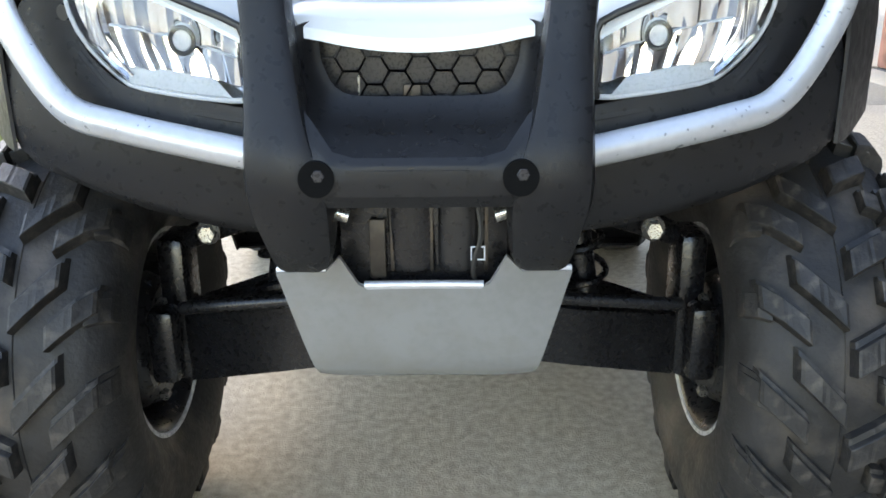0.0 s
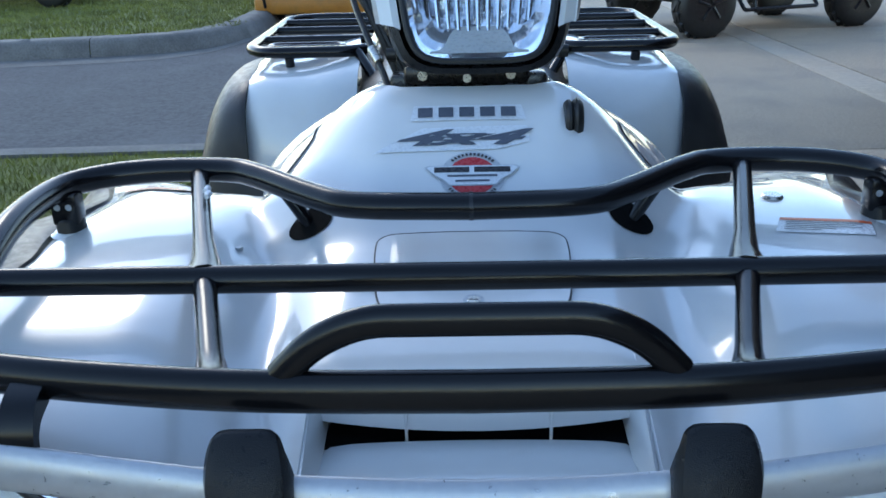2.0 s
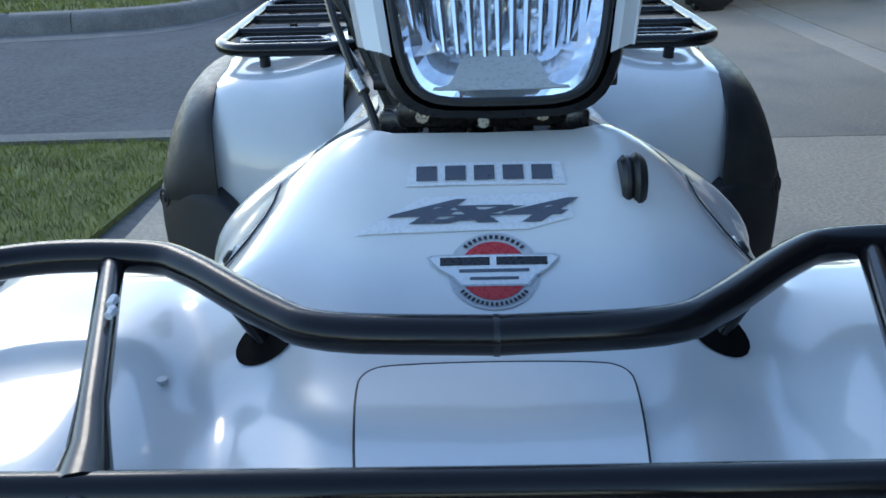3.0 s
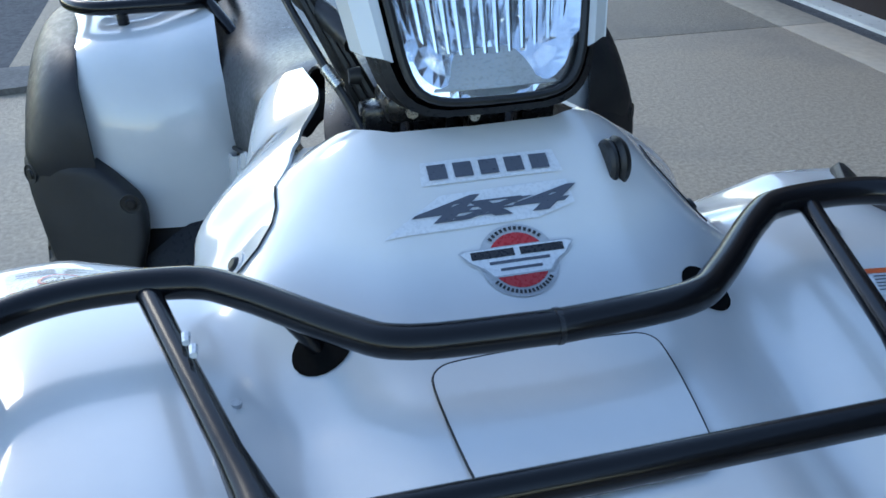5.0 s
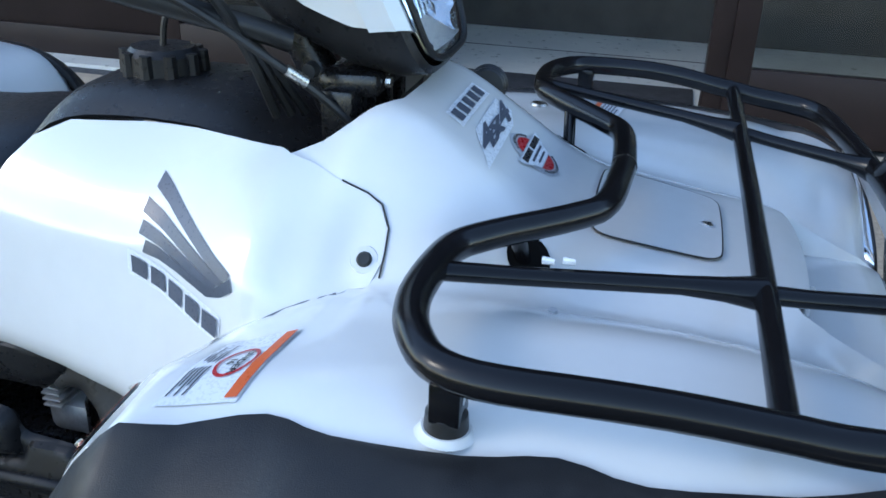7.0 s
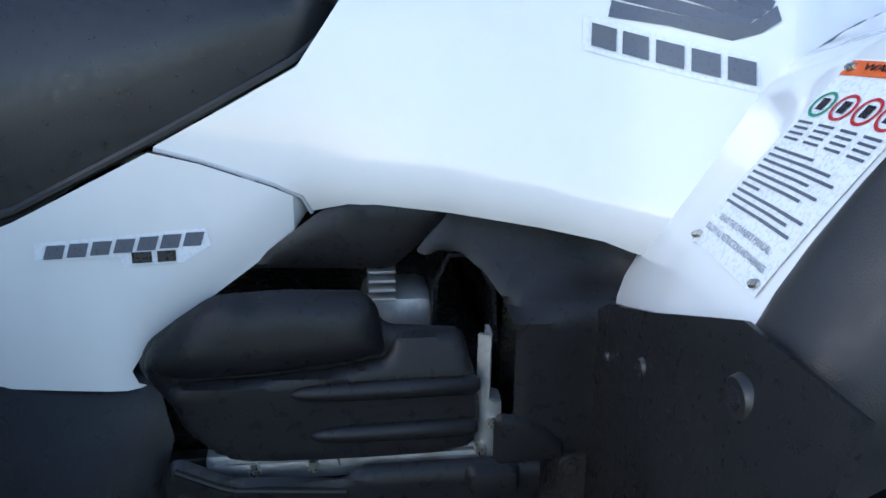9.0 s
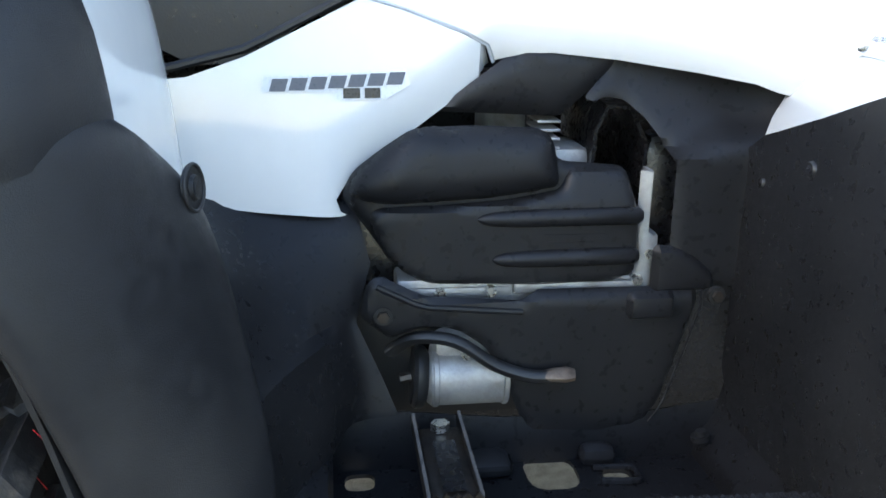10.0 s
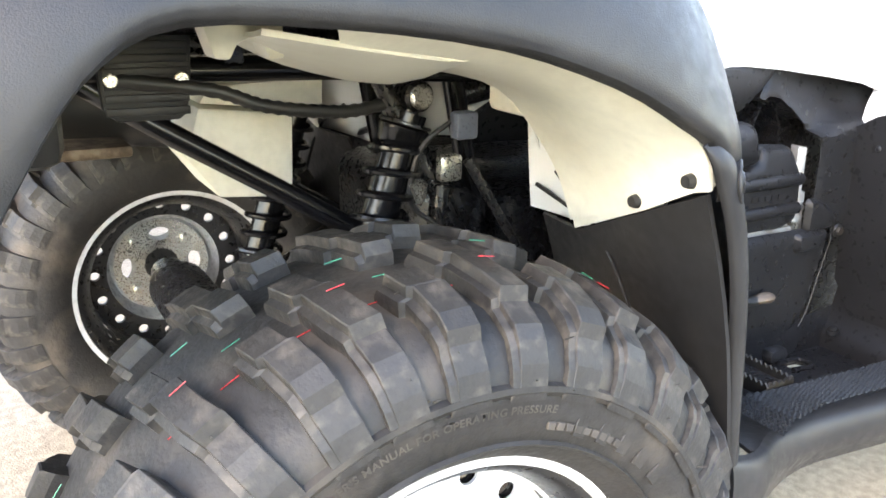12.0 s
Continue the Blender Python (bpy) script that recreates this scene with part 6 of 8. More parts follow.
def holed_floor(s, x0, x1, y0, y1, hx, hy, rx, ry, z):
    """A strip of floor with one drain hole through it."""
    bm = bmesh.new()
    E, H = [], []
    for k in range(16):
        a = 2 * math.pi * (k + 0.5) / 16
        c, q = math.cos(a), math.sin(a)
        m = max(abs(c), abs(q))
        E.append(bm.verts.new((s * ((x0 + x1) / 2 + (x1 - x0) / 2 * c / m), (y0 + y1) / 2 + (y1 - y0) / 2 * q / m, z)))
        H.append(bm.verts.new((s * (hx + rx * math.copysign(abs(c) ** 0.6, c)), hy + ry * math.copysign(abs(q) ** 0.6, q), z)))
    for k in range(16):
        bm.faces.new((E[k], E[(k + 1) % 16], H[(k + 1) % 16], H[k]))
    for c, (sx, sy) in (((x0, y0), (-1, -1)), ((x1, y0), (1, -1)), ((x1, y1), (1, 1)), ((x0, y1), (-1, 1))):
        near = sorted(E, key=lambda v: (abs(v.co.x) - c[0]) ** 2 + (v.co.y - c[1]) ** 2)[:2]
        if (near[0].co - Vector((s * c[0], c[1], z))).length > 1e-4:
            bm.faces.new((near[0], near[1], bm.verts.new((s * c[0], c[1], z))))
    bmesh.ops.recalc_face_normals(bm, faces=bm.faces)
    for f in bm.faces:
        if f.normal.z < 0:
            f.normal_flip()
    return thick_from(bm, 0.004, 1)


for s in (-1, 1):
    def P(x, y, z, s=s):
        return (s * x, y, z)
    BODY = [(0.850, 0.567), (0.840, 0.591), (0.816, 0.611), (0.786, 0.631), (0.734, 0.633), (0.664, 0.630), (0.650, 0.600), (0.583, 0.595), (0.570, 0.552), (0.567, 0.518), (0.571, 0.494), (0.590, 0.487), (0.671, 0.483), (0.772, 0.488), (0.793, 0.498), (0.813, 0.517), (0.828, 0.539)]
    air = part("air_box", pillow(s, BODY, lambda y, z: 0.262 - 0.3 * max(0, y - 0.82), 0.012, 0.012, t=0.03), BLACK, ATV, "black moulded air box with two ribs on its cover")
    LOWF = [(0.826, 0.553), (0.817, 0.5605), (0.758, 0.5625), (0.700, 0.566), (0.648, 0.575), (0.641, 0.597), (0.584, 0.594), (0.5705, 0.552), (0.5675, 0.518), (0.571, 0.494), (0.590, 0.4865), (0.671, 0.4825), (0.772, 0.4875), (0.793, 0.4975), (0.813, 0.517)]
    part("lower_face", pillow(s, LOWF, lambda y, z: 0.277 - 0.35 * max(0, z - 0.562) - 0.10 * max(0, y - 0.77), 0.007, 0.010, 0.005, 0.010, 0.006), BLACK, air)
    UPF = [(0.846, 0.571), (0.836, 0.592), (0.816, 0.610), (0.786, 0.6305), (0.765, 0.634), (0.755, 0.629), (0.734, 0.633), (0.664, 0.629), (0.655, 0.618), (0.647, 0.577), (0.700, 0.568), (0.758, 0.564), (0.822, 0.561)]
    part("upper_bulge", pillow(s, UPF, lambda y, z: 0.281 - 0.12 * max(0, z - 0.59) - 0.25 * max(0, y - 0.80), 0.026, 0.022, 0.006, 0.012, 0.008), BLACK, air)
    for (y0, z0), (y1, z1) in (((0.728, 0.550), (0.570, 0.5525)), ((0.713, 0.511), (0.571, 0.5135))):
        part("cover_rib", sweep([Vector(P(0.2775, y0 + (y1 - y0) * t, z0 + (z1 - z0) * t)) for t in (0, 0.03, 0.10, 0.25, 0.6, 0.97, 1.0)], [0.001, 0.005, 0.0075, 0.0090, 0.0095, 0.0095, 0.006], 16, flat=0.9), BLACK, air)
    for k in range(5):
        part("moulded_mark", box((s * 0.2775 - 0.001, 0.664 - 0.0125 * k, 0.528), (s * 0.2775 + 0.001, 0.655 - 0.0125 * k, 0.535), 0.0005), BLACK, air)
    # tray above the air box, under the tank cover
    tray = part("upper_tray", pillow(s, [(0.762, 0.641), (0.735, 0.664), (0.700, 0.690), (0.650, 0.702), (0.585, 0.700), (0.596, 0.681), (0.631, 0.645), (0.643, 0.636)], lambda y, z: 0.224 - 0.25 * max(0, 0.665 - z), 0.008, 0.006, 0.010, 0.004, 0.006), BLACK, ATV, "black plastic tray under the tank cover")
    # inner leg shield with the arched gap before the engine
    SH = [(0.594, 0.700), (0.606, 0.672), (0.621, 0.655), (0.611, 0.6515), (0.602, 0.656), (0.582, 0.654), (0.562, 0.638), (0.546, 0.617), (0.540, 0.599), (0.539, 0.524), (0.545, 0.484), (0.455, 0.478), (0.440, 0.55), (0.410, 0.60), (0.395, 0.67), (0.420, 0.69), (0.470, 0.70)]
    def shield_x(y, z):
        arc = lerp(y, [(0.43, 0.643), (0.488, 0.638), (0.517, 0.625), (0.541, 0.610)])
        k = min(1.0, max(0.0, (arc - z) / max(arc - 0.606, 0.002)))
        return lerp(z, [(0.62, 0.250), (0.655, 0.228), (0.68, 0.218)]) + 0.029 * k * k * (3 - 2 * k) + 0.3 * max(0, 0.47 - y)
    part("leg_shield", pillow(s, SH, shield_x, 0.004, 0.003, 0.008, 0.005, 0.004), BLACK, ATV, "black plastic inner leg shield with an arched gap")
    part("shield_hump", pillow(s, [(0.556, 0.524), (0.530, 0.521), (0.508, 0.509), (0.492, 0.494), (0.489, 0.478), (0.556, 0.474)], lambda y, z: 0.287, 0.010, 0.010, 0.006, 0.008, 0.008), BLACK, ATV)
    # engine parts in the gap
    for k in range(6):
        part("cylinder_fin", box((s * 0.170 - 0.03, 0.636, 0.602 + k * 0.0085), (s * 0.170 + 0.03, 0.660, 0.605 + k * 0.0085), 0.001), ALLOY, ATV)
    part("head_cover", box((s * 0.16 - 0.03, 0.60, 0.56), (s * 0.16 + 0.05, 0.665, 0.603), 0.012), ALLOY, ATV)
    part("rocker_box", loft([[P(0.20, 0.604, 0.56), P(0.20, 0.602, 0.62), P(0.20, 0.590, 0.645), P(0.20, 0.565, 0.645), P(0.20, 0.545, 0.61), P(0.20, 0.542, 0.56)], [P(0.10, 0.604, 0.56), P(0.10, 0.602, 0.63), P(0.10, 0.590, 0.652), P(0.10, 0.565, 0.652), P(0.10, 0.545, 0.62), P(0.10, 0.542, 0.56)]], 0.004, 0), FRAME, ATV)
    case = part("engine_casing", box((s * 0.235 - 0.026, 0.555, 0.462), (s * 0.235 + 0.026, 0.800, 0.489), 0.004), ALLOY, ATV, "cast aluminium engine casing with a flange")
    part("case_flange", box((s * 0.262 - 0.006, 0.560, 0.474), (s * 0.262 + 0.006, 0.690, 0.485), 0.003), ALLOY, case)
    part("case_flange", box((s * 0.258 - 0.006, 0.690, 0.470), (s * 0.258 + 0.006, 0.795, 0.481), 0.003), ALLOY, case)
    part("case_tower", loft([spline([P(0.262, 0.570, z), P(0.268, 0.562, z), P(0.266, 0.546 + 0.012 * k, z), P(0.24, 0.545 + 0.012 * k, z)], 2) for k, z in ((0.0, 0.474), (0.1, 0.50), (0.2, 0.53), (1.0, 0.534), (1.0, 0.592))], 0.004, 0), ALLOY, case)
    for y, z in ((0.566, 0.486), (0.556, 0.512), (0.712, 0.4775), (0.76, 0.4765)):
        part("case_bolt", rod(P(0.260, y, z), P(0.272, y, z), 0.0055, seg=6), STEEL, case)
    # engine side cover below
    SIDE = [(0.836, 0.462), (0.828, 0.495), (0.817, 0.501), (0.786, 0.484), (0.774, 0.479), (0.684, 0.4715), (0.672, 0.481), (0.509, 0.482), (0.507, 0.466), (0.537, 0.362), (0.552, 0.340), (0.60, 0.325), (0.672, 0.330), (0.690, 0.372), (0.700, 0.400), (0.719, 0.426), (0.742, 0.443), (0.764, 0.449), (0.786, 0.447), (0.808, 0.438)]
    side = part("engine_cover", pillow(s, SIDE, lambda y, z: 0.288 - 0.5 * max(0, z - 0.472) * (1 if y < 0.67 else 0), 0.008, 0.007, 0.007, 0.005, 0.007), BLACK, ATV, "black plastic engine side cover")
    part("cover_boss", pillow(s, [(0.582, 0.452), (0.582, 0.480), (0.533, 0.480), (0.533, 0.452)], lambda y, z: 0.299, 0.008, 0.012, 0.005, 0.006, 0.008), BLACK, side)
    part("cover_flange", sweep([Vector(P(0.289, y, z)) for y, z in ((0.507, 0.480), (0.505, 0.464), (0.535, 0.362), (0.548, 0.342))], 0.0016, 6), BLACK, side)
    part("cover_ridge", sweep([Vector(P(0.2885, y, z)) for y, z in ((0.820, 0.492), (0.786, 0.474), (0.774, 0.470), (0.684, 0.462))], 0.003, 8), BLACK, side)
    for y, z in ((0.814, 0.463), (0.489, 0.473)):
        q = Vector(P(0.285, y, z))
        part("bolt_washer", rod(q, q + Vector((s * 0.004, 0, 0)), 0.0098, 0.0088, 18), HOSE, side)
        part("cover_bolt", rod(q, q + Vector((s * 0.008, 0, 0)), 0.0062, 0.0055, 6), PEG, side)
    # cast case behind the foot lever
    gear = part("gear_case", rod(P(0.262, 0.772, 0.388), P(0.262, 0.692, 0.388), 0.028, 0.028, 28, bevel=0.004), ALLOY, ATV, "silver cast alloy gear case")
    part("gear_case_cap", rod(P(0.262, 0.786, 0.390), P(0.262, 0.772, 0.389), 0.032, 0.031, 24, bevel=0.004), HOSE, gear)
    for y in (0.696, 0.764):
        part("case_band", rod(P(0.262, y - 0.003, 0.388), P(0.262, y + 0.003, 0.388), 0.0297, seg=28, bevel=0.001), ALLOY, gear)
    part("gear_case_top", pillow(s, [(0.772, 0.405), (0.765, 0.438), (0.72, 0.442), (0.700, 0.425), (0.696, 0.395)], lambda y, z: 0.272, 0.012, 0.014, 0.007, 0.02, 0.010), ALLOY, gear)
    part("case_bolt", rod(P(0.27, 0.735, 0.418), P(0.282, 0.735, 0.418), 0.006, seg=6), STEEL, gear)
    part("case_stud", rod(P(0.262, 0.797, 0.388), P(0.262, 0.786, 0.390), 0.006, seg=8), PEG, gear)
    part("well_back_wall", box((s * 0.215 - 0.01, 0.66, 0.33), (s * 0.215 + 0.01, 0.84, 0.47), 0.004), HOSE, ATV)
    lever = part("pedal_lever", sweep(spline([P(0.262, 0.806, 0.418), P(0.280, 0.785, 0.437), P(0.291, 0.748, 0.436), P(0.296, 0.710, 0.412), P(0.302, 0.678, 0.402), P(0.305, 0.656, 0.402)], 5), 0.0085, 12, flat=0.75), HOSE, ATV, "black foot lever with a rusty worn tip")
    part("lever_tip", sweep([Vector(P(0.303, 0.672, 0.402)), Vector(P(0.305, 0.655, 0.403)), Vector(P(0.307, 0.642, 0.404)), Vector(P(0.308, 0.634, 0.404))], [0.006, 0.0105, 0.0125, 0.009], 10, flat=0.6), RUST, lever)
    # panel under the white side panel, running out to the flap
    LOW_ROWS = [[(0.214, 0.838, 0.562), (0.214, 0.866, 0.564), (0.218, 0.91, 0.568), (0.224, 0.96, 0.572), (0.24, 1.00, 0.576)],
                [(0.238, 0.834, 0.546), (0.240, 0.860, 0.548), (0.245, 0.905, 0.552), (0.256, 0.955, 0.556), (0.30, 0.994, 0.562)],
                [(0.244, 0.830, 0.528), (0.247, 0.850, 0.530), (0.257, 0.898, 0.532), (0.280, 0.945, 0.535), (0.36, 0.975, 0.54)],
                [(0.252, 0.824, 0.505), (0.260, 0.838, 0.505), (0.285, 0.882, 0.507), (0.33, 0.925, 0.509), (0.42, 0.955, 0.510)],
                [(0.266, 0.836, 0.462), (0.274, 0.846, 0.458), (0.310, 0.875, 0.456), (0.37, 0.908, 0.456), (0.445, 0.935, 0.456)],
                [(0.272, 0.838, 0.452), (0.284, 0.849, 0.450), (0.325, 0.868, 0.450), (0.385, 0.900, 0.450), (0.455, 0.926, 0.450)],
                [(0.284, 0.815, 0.400), (0.296, 0.838, 0.400), (0.350, 0.862, 0.400), (0.415, 0.890, 0.400), (0.472, 0.915, 0.400)],
                [(0.290, 0.800, 0.362), (0.302, 0.842, 0.362), (0.356, 0.860, 0.362), (0.420, 0.885, 0.362), (0.476, 0.912, 0.362)]]
    part("lower_panel", loft([spline([P(*p) for p in r], 3) for r in LOW_ROWS], 0.004, 0, out=-s), BLACK, ATV, "black plastic panel under the seat side")
    # footwell: floor with drain holes, walls and ends
    ZF = 0.305
    well = part("footwell", holed_floor(s, 0.284, 0.432, 0.618, 0.700, 0.318, 0.654, 0.032, 0.026, ZF), BLACK, ATV, "black plastic footwell with a grip mat and drain holes")
    part("well_floor", holed_floor(s, 0.284, 0.432, 0.470, 0.618, 0.332, 0.590, 0.013, 0.014, ZF), BLACK, well)
    part("well_floor", box((s * 0.358 - 0.074, 0.700, ZF - 0.004), (s * 0.358 + 0.074, 0.800, ZF), 0.0), BLACK, well)
    part("well_floor", holed_floor(s, 0.284, 0.432, 0.800, 0.872, 0.315, 0.838, 0.016, 0.014, ZF), BLACK, well)
    part("hole_rim", bar([P(0.343, 0.610, ZF + 0.002), P(0.347, 0.570, ZF + 0.002), P(0.318, 0.570, ZF + 0.002), P(0.318, 0.612, ZF + 0.002)], 0.004, 0.01, 8), BLACK, well)
    part("outer_wall", loft([spline([P(0.428, y, ZF - 0.004) for y in (0.462, 0.60, 0.75, 0.874)], 3), spline([P(0.434, y, 0.325) for y in (0.462, 0.60, 0.75, 0.874)], 3), spline([P(0.440, y, 0.352) for y in (0.455, 0.60, 0.75, 0.874)], 3), spline([P(0.448, y, 0.3585) for y in (0.450, 0.60, 0.75, 0.874)], 3)], 0.004, 0), BLACK, well)
    part("inner_wall", loft([[P(0.290, y, ZF - 0.003) for y in (0.47, 0.55, 0.70, 0.80, 0.874)], [P(0.286, y, z) for y, z in ((0.47, 0.325), (0.55, 0.322), (0.70, 0.328), (0.80, 0.33), (0.874, 0.335))], [P(0.280, y, z) for y, z in ((0.47, 0.360), (0.55, 0.350), (0.70, 0.350), (0.80, 0.362), (0.874, 0.365))]], 0.004, 3), BLACK, well)
    part("rear_step", loft([[P(x, 0.868, ZF - 0.003) for x in (0.286, 0.36, 0.44)], [P(x, 0.866, 0.345) for x in (0.286, 0.36, 0.44)], [P(x, 0.869, 0.361) for x in (0.286, 0.36, 0.445)], [P(x, 0.878, 0.365) for x in (0.286, 0.36, 0.46)], [P(x, 0.93, 0.366) for x in (0.286, 0.36, 0.475)]], 0.004, 0), BLACK, well)
    part("front_step", loft([[P(x, 0.500, ZF - 0.003) for x in (0.284, 0.36, 0.432)], [P(x, 0.494, 0.325) for x in (0.284, 0.36, 0.436)], [P(x, 0.478, 0.345) for x in (0.284, 0.36, 0.445)], [P(x, 0.466, 0.390) for x in (0.284, 0.36, 0.455)]], 0.004, 3), BLACK, well)
    part("well_boss", box((s * 0.30 - 0.014, 0.585, ZF - 0.002), (s * 0.30 + 0.014, 0.622, 0.325), 0.010), FLAP, well)
    part("well_boss", box((s * 0.31 - 0.020, 0.692, ZF - 0.002), (s * 0.31 + 0.030, 0.735, 0.322), 0.012), FLAP, well)
    part("well_bolt", rod(P(0.315, 0.500, 0.336), P(0.315, 0.501, 0.342), 0.006, 0.0055, 12), HOSE, well)
    part("well_washer", rod(P(0.315, 0.500, 0.332), P(0.315, 0.501, 0.337), 0.010, 0.0095, 16), HOSE, well)
    def mat_pt(y, v, lift=0.0):
        return P(lerp(y, [(0.45, 0.452), (0.80, 0.442), (0.87, 0.442), (0.93, 0.470)]) + v * lerp(y, [(0.45, 0.052), (0.80, 0.050), (0.86, 0.066), (0.93, 0.072)]), y, lerp(y, [(0.45, 0.3595), (0.80, 0.3615), (0.93, 0.372)]) + lift)
    mat = part("foot_mat", sheet([(0.446, 0), (0.56, 0), (0.78, 0), (0.875, 0), (0.90, 0.12), (0.915, 0.3), (0.928, 0.85), (0.918, 1.0), (0.86, 1.0), (0.52, 1.0), (0.446, 1.0)], lambda y, v: mat_pt(y, v), 0.004, 0.02), FLAP, well, "black rubber foot mat with raised grip points")
    verts, faces = [], []
    for i in range(74):
        for j in range(10):
            y, v = 0.449 + 0.0063 * i, (j + 0.35 + 0.5 * (i % 2) * 0.7) / 10.3
            if y > 0.90 and v < (y - 0.90) * 14 + 0.12:
                continue
            b = len(verts)
            for dy, dv, h in ((-0.0027, -0.043, 0.0), (0.0027, -0.043, 0.0), (0.0027, 0.043, 0.0), (-0.0027, 0.043, 0.0), (0.0, 0.0, 0.0026)):
                verts.append(mat_pt(y + dy, v + dv, h))
            faces += [(b, b + 1, b + 4), (b + 1, b + 2, b + 4), (b + 2, b + 3, b + 4), (b + 3, b, b + 4)]
    me = bpy.data.meshes.new("grip_texture")
    me.from_pydata(verts, [], faces)
    me.materials.append(BLACK)
    grip = new("grip_texture", me)
    grip.parent = mat
    tagged(grip, "", "", "", "stuff")
    skirt = [[(0.503, 0.44, 0.3595), (0.503, 0.56, 0.360), (0.496, 0.70, 0.361), (0.491, 0.80, 0.362), (0.508, 0.87, 0.368), (0.535, 0.93, 0.374), (0.540, 0.985, 0.380)],
             [(0.520, 0.44, 0.356), (0.518, 0.56, 0.356), (0.511, 0.70, 0.357), (0.506, 0.80, 0.358), (0.520, 0.87, 0.362), (0.545, 0.93, 0.367), (0.550, 0.985, 0.375)],
             [(0.526, 0.44, 0.335), (0.524, 0.56, 0.335), (0.517, 0.70, 0.335), (0.513, 0.80, 0.335), (0.526, 0.87, 0.336), (0.549, 0.93, 0.338), (0.554, 0.985, 0.342)],
             [(0.515, 0.44, 0.300), (0.512, 0.56, 0.300), (0.505, 0.70, 0.300), (0.500, 0.80, 0.300), (0.514, 0.87, 0.294), (0.540, 0.93, 0.282), (0.546, 0.985, 0.272)]]
    part("footwell_skirt", loft([spline([P(*p) for p in r], 3) for r in skirt], 0.005, 4, out=-s), FLAP, well)
    # serrated foot peg
    peg = part("foot_peg", box((s * 0.375 - 0.080, 0.744, 0.350), (s * 0.375 + 0.064, 0.784, 0.357), 0.003), PEG, ATV, "serrated steel foot peg with worn teeth")
    part("peg_arm", box((s * 0.33 - 0.05, 0.750, 0.318), (s * 0.33 + 0.03, 0.778, 0.350), 0.006), FRAME, peg)
    def teeth(a, b, n):
        bm = bmesh.new()
        a, b = Vector(a), Vector(b)
        pts = []
        for k in range(n):
            pts += [a + (b - a) * (k / n), a + (b - a) * ((k + 0.5) / n) + Vector((0, 0, 0.0048))]
        pts.append(b)
        top = [bm.verts.new(p) for p in pts]
        low = [bm.verts.new((p.x, p.y, 0.350)) for p in pts]
        for k in range(len(pts) - 1):
            bm.faces.new((top[k], top[k + 1], low[k + 1], low[k]))
        return thick_from(bm, 0.0028, 1)
    part("toothed_edge", teeth(P(0.297, 0.743, 0.3635), P(0.440, 0.743, 0.3635), 20), PEG, peg, smooth=False)
    part("toothed_edge", teeth(P(0.297, 0.786, 0.3635), P(0.440, 0.786, 0.3635), 20), PEG, peg, smooth=False)
    part("toothed_edge", teeth(P(0.440, 0.743, 0.3635), P(0.440, 0.786, 0.3635), 5), PEG, peg, smooth=False)
    part("peg_bolt", rod(P(0.320, 0.764, 0.358), P(0.320, 0.764, 0.366), 0.009, seg=6), STEEL, peg)
    part("peg_slot", sheet([(0.345, 0.754), (0.425, 0.754), (0.425, 0.774), (0.345, 0.774)], lambda x, y: P(x, y, 0.3605), 0.0, 0.05), FRAME, peg)
    # flap behind the front wheel
    FL = [(0.270, 0.50), (0.270, 0.612), (0.312, 0.632), (0.335, 0.638), (0.40, 0.660), (0.50, 0.700), (0.60, 0.700), (0.606, 0.62), (0.600, 0.45), (0.585, 0.355), (0.44, 0.355), (0.32, 0.355), (0.280, 0.40)]
    flap = part("front_flap", sheet([(s * x, z) for x, z in (FL if s > 0 else FL[::-1])], lambda x, z: (x, 0.470 - 0.036 * (abs(x) - 0.286) + 0.05 * max(0, 0.45 - z) + 0.030 * (1 - ((z - 0.5) / 0.2) ** 2) * ((abs(x) - 0.286) / 0.27), z), 0.005, 0.02), BLACK, ATV, "matt black plastic mud flap behind the front wheel")
    for x, z, r in ((0.322, 0.590, 0.005), (0.400, 0.619, 0.0075), (0.518, 0.664, 0.0135)):
        q = Vector(P(x, 0.4705 - 0.036 * (x - 0.286) + 0.030 * (1 - ((z - 0.5) / 0.2) ** 2) * ((x - 0.286) / 0.27), z))
        part("flap_bolt", rod(q - Vector((0, 0.004, 0)), q + Vector((0, 0.0022, 0)), r, r * 0.9, 18, bevel=0.001), HOSE, flap)
        part("bolt_socket", rod(q + Vector((0, 0.0020, 0)), q + Vector((0, 0.0030, 0)), r * 0.5, seg=6), STICKK, flap)
# dark engine core so that daylight does not pass through
part("engine_core", box((-0.17, 0.30, 0.26), (0.17, 0.54, 0.62), 0.03), FRAME, ATV)
part("engine_core", box((-0.19, 0.54, 0.26), (0.19, 1.0, 0.555), 0.03), FRAME, ATV, "black engine and gearbox block")
part("frame_tube", bar([(-0.12, 0.30, 0.85), (-0.12, 0.75, 0.72), (-0.12, 1.05, 0.66)], 0.016), FRAME, ATV)
part("frame_tube", bar([(0.12, 0.30, 0.85), (0.12, 0.75, 0.72), (0.12, 1.05, 0.66)], 0.016), FRAME, ATV)

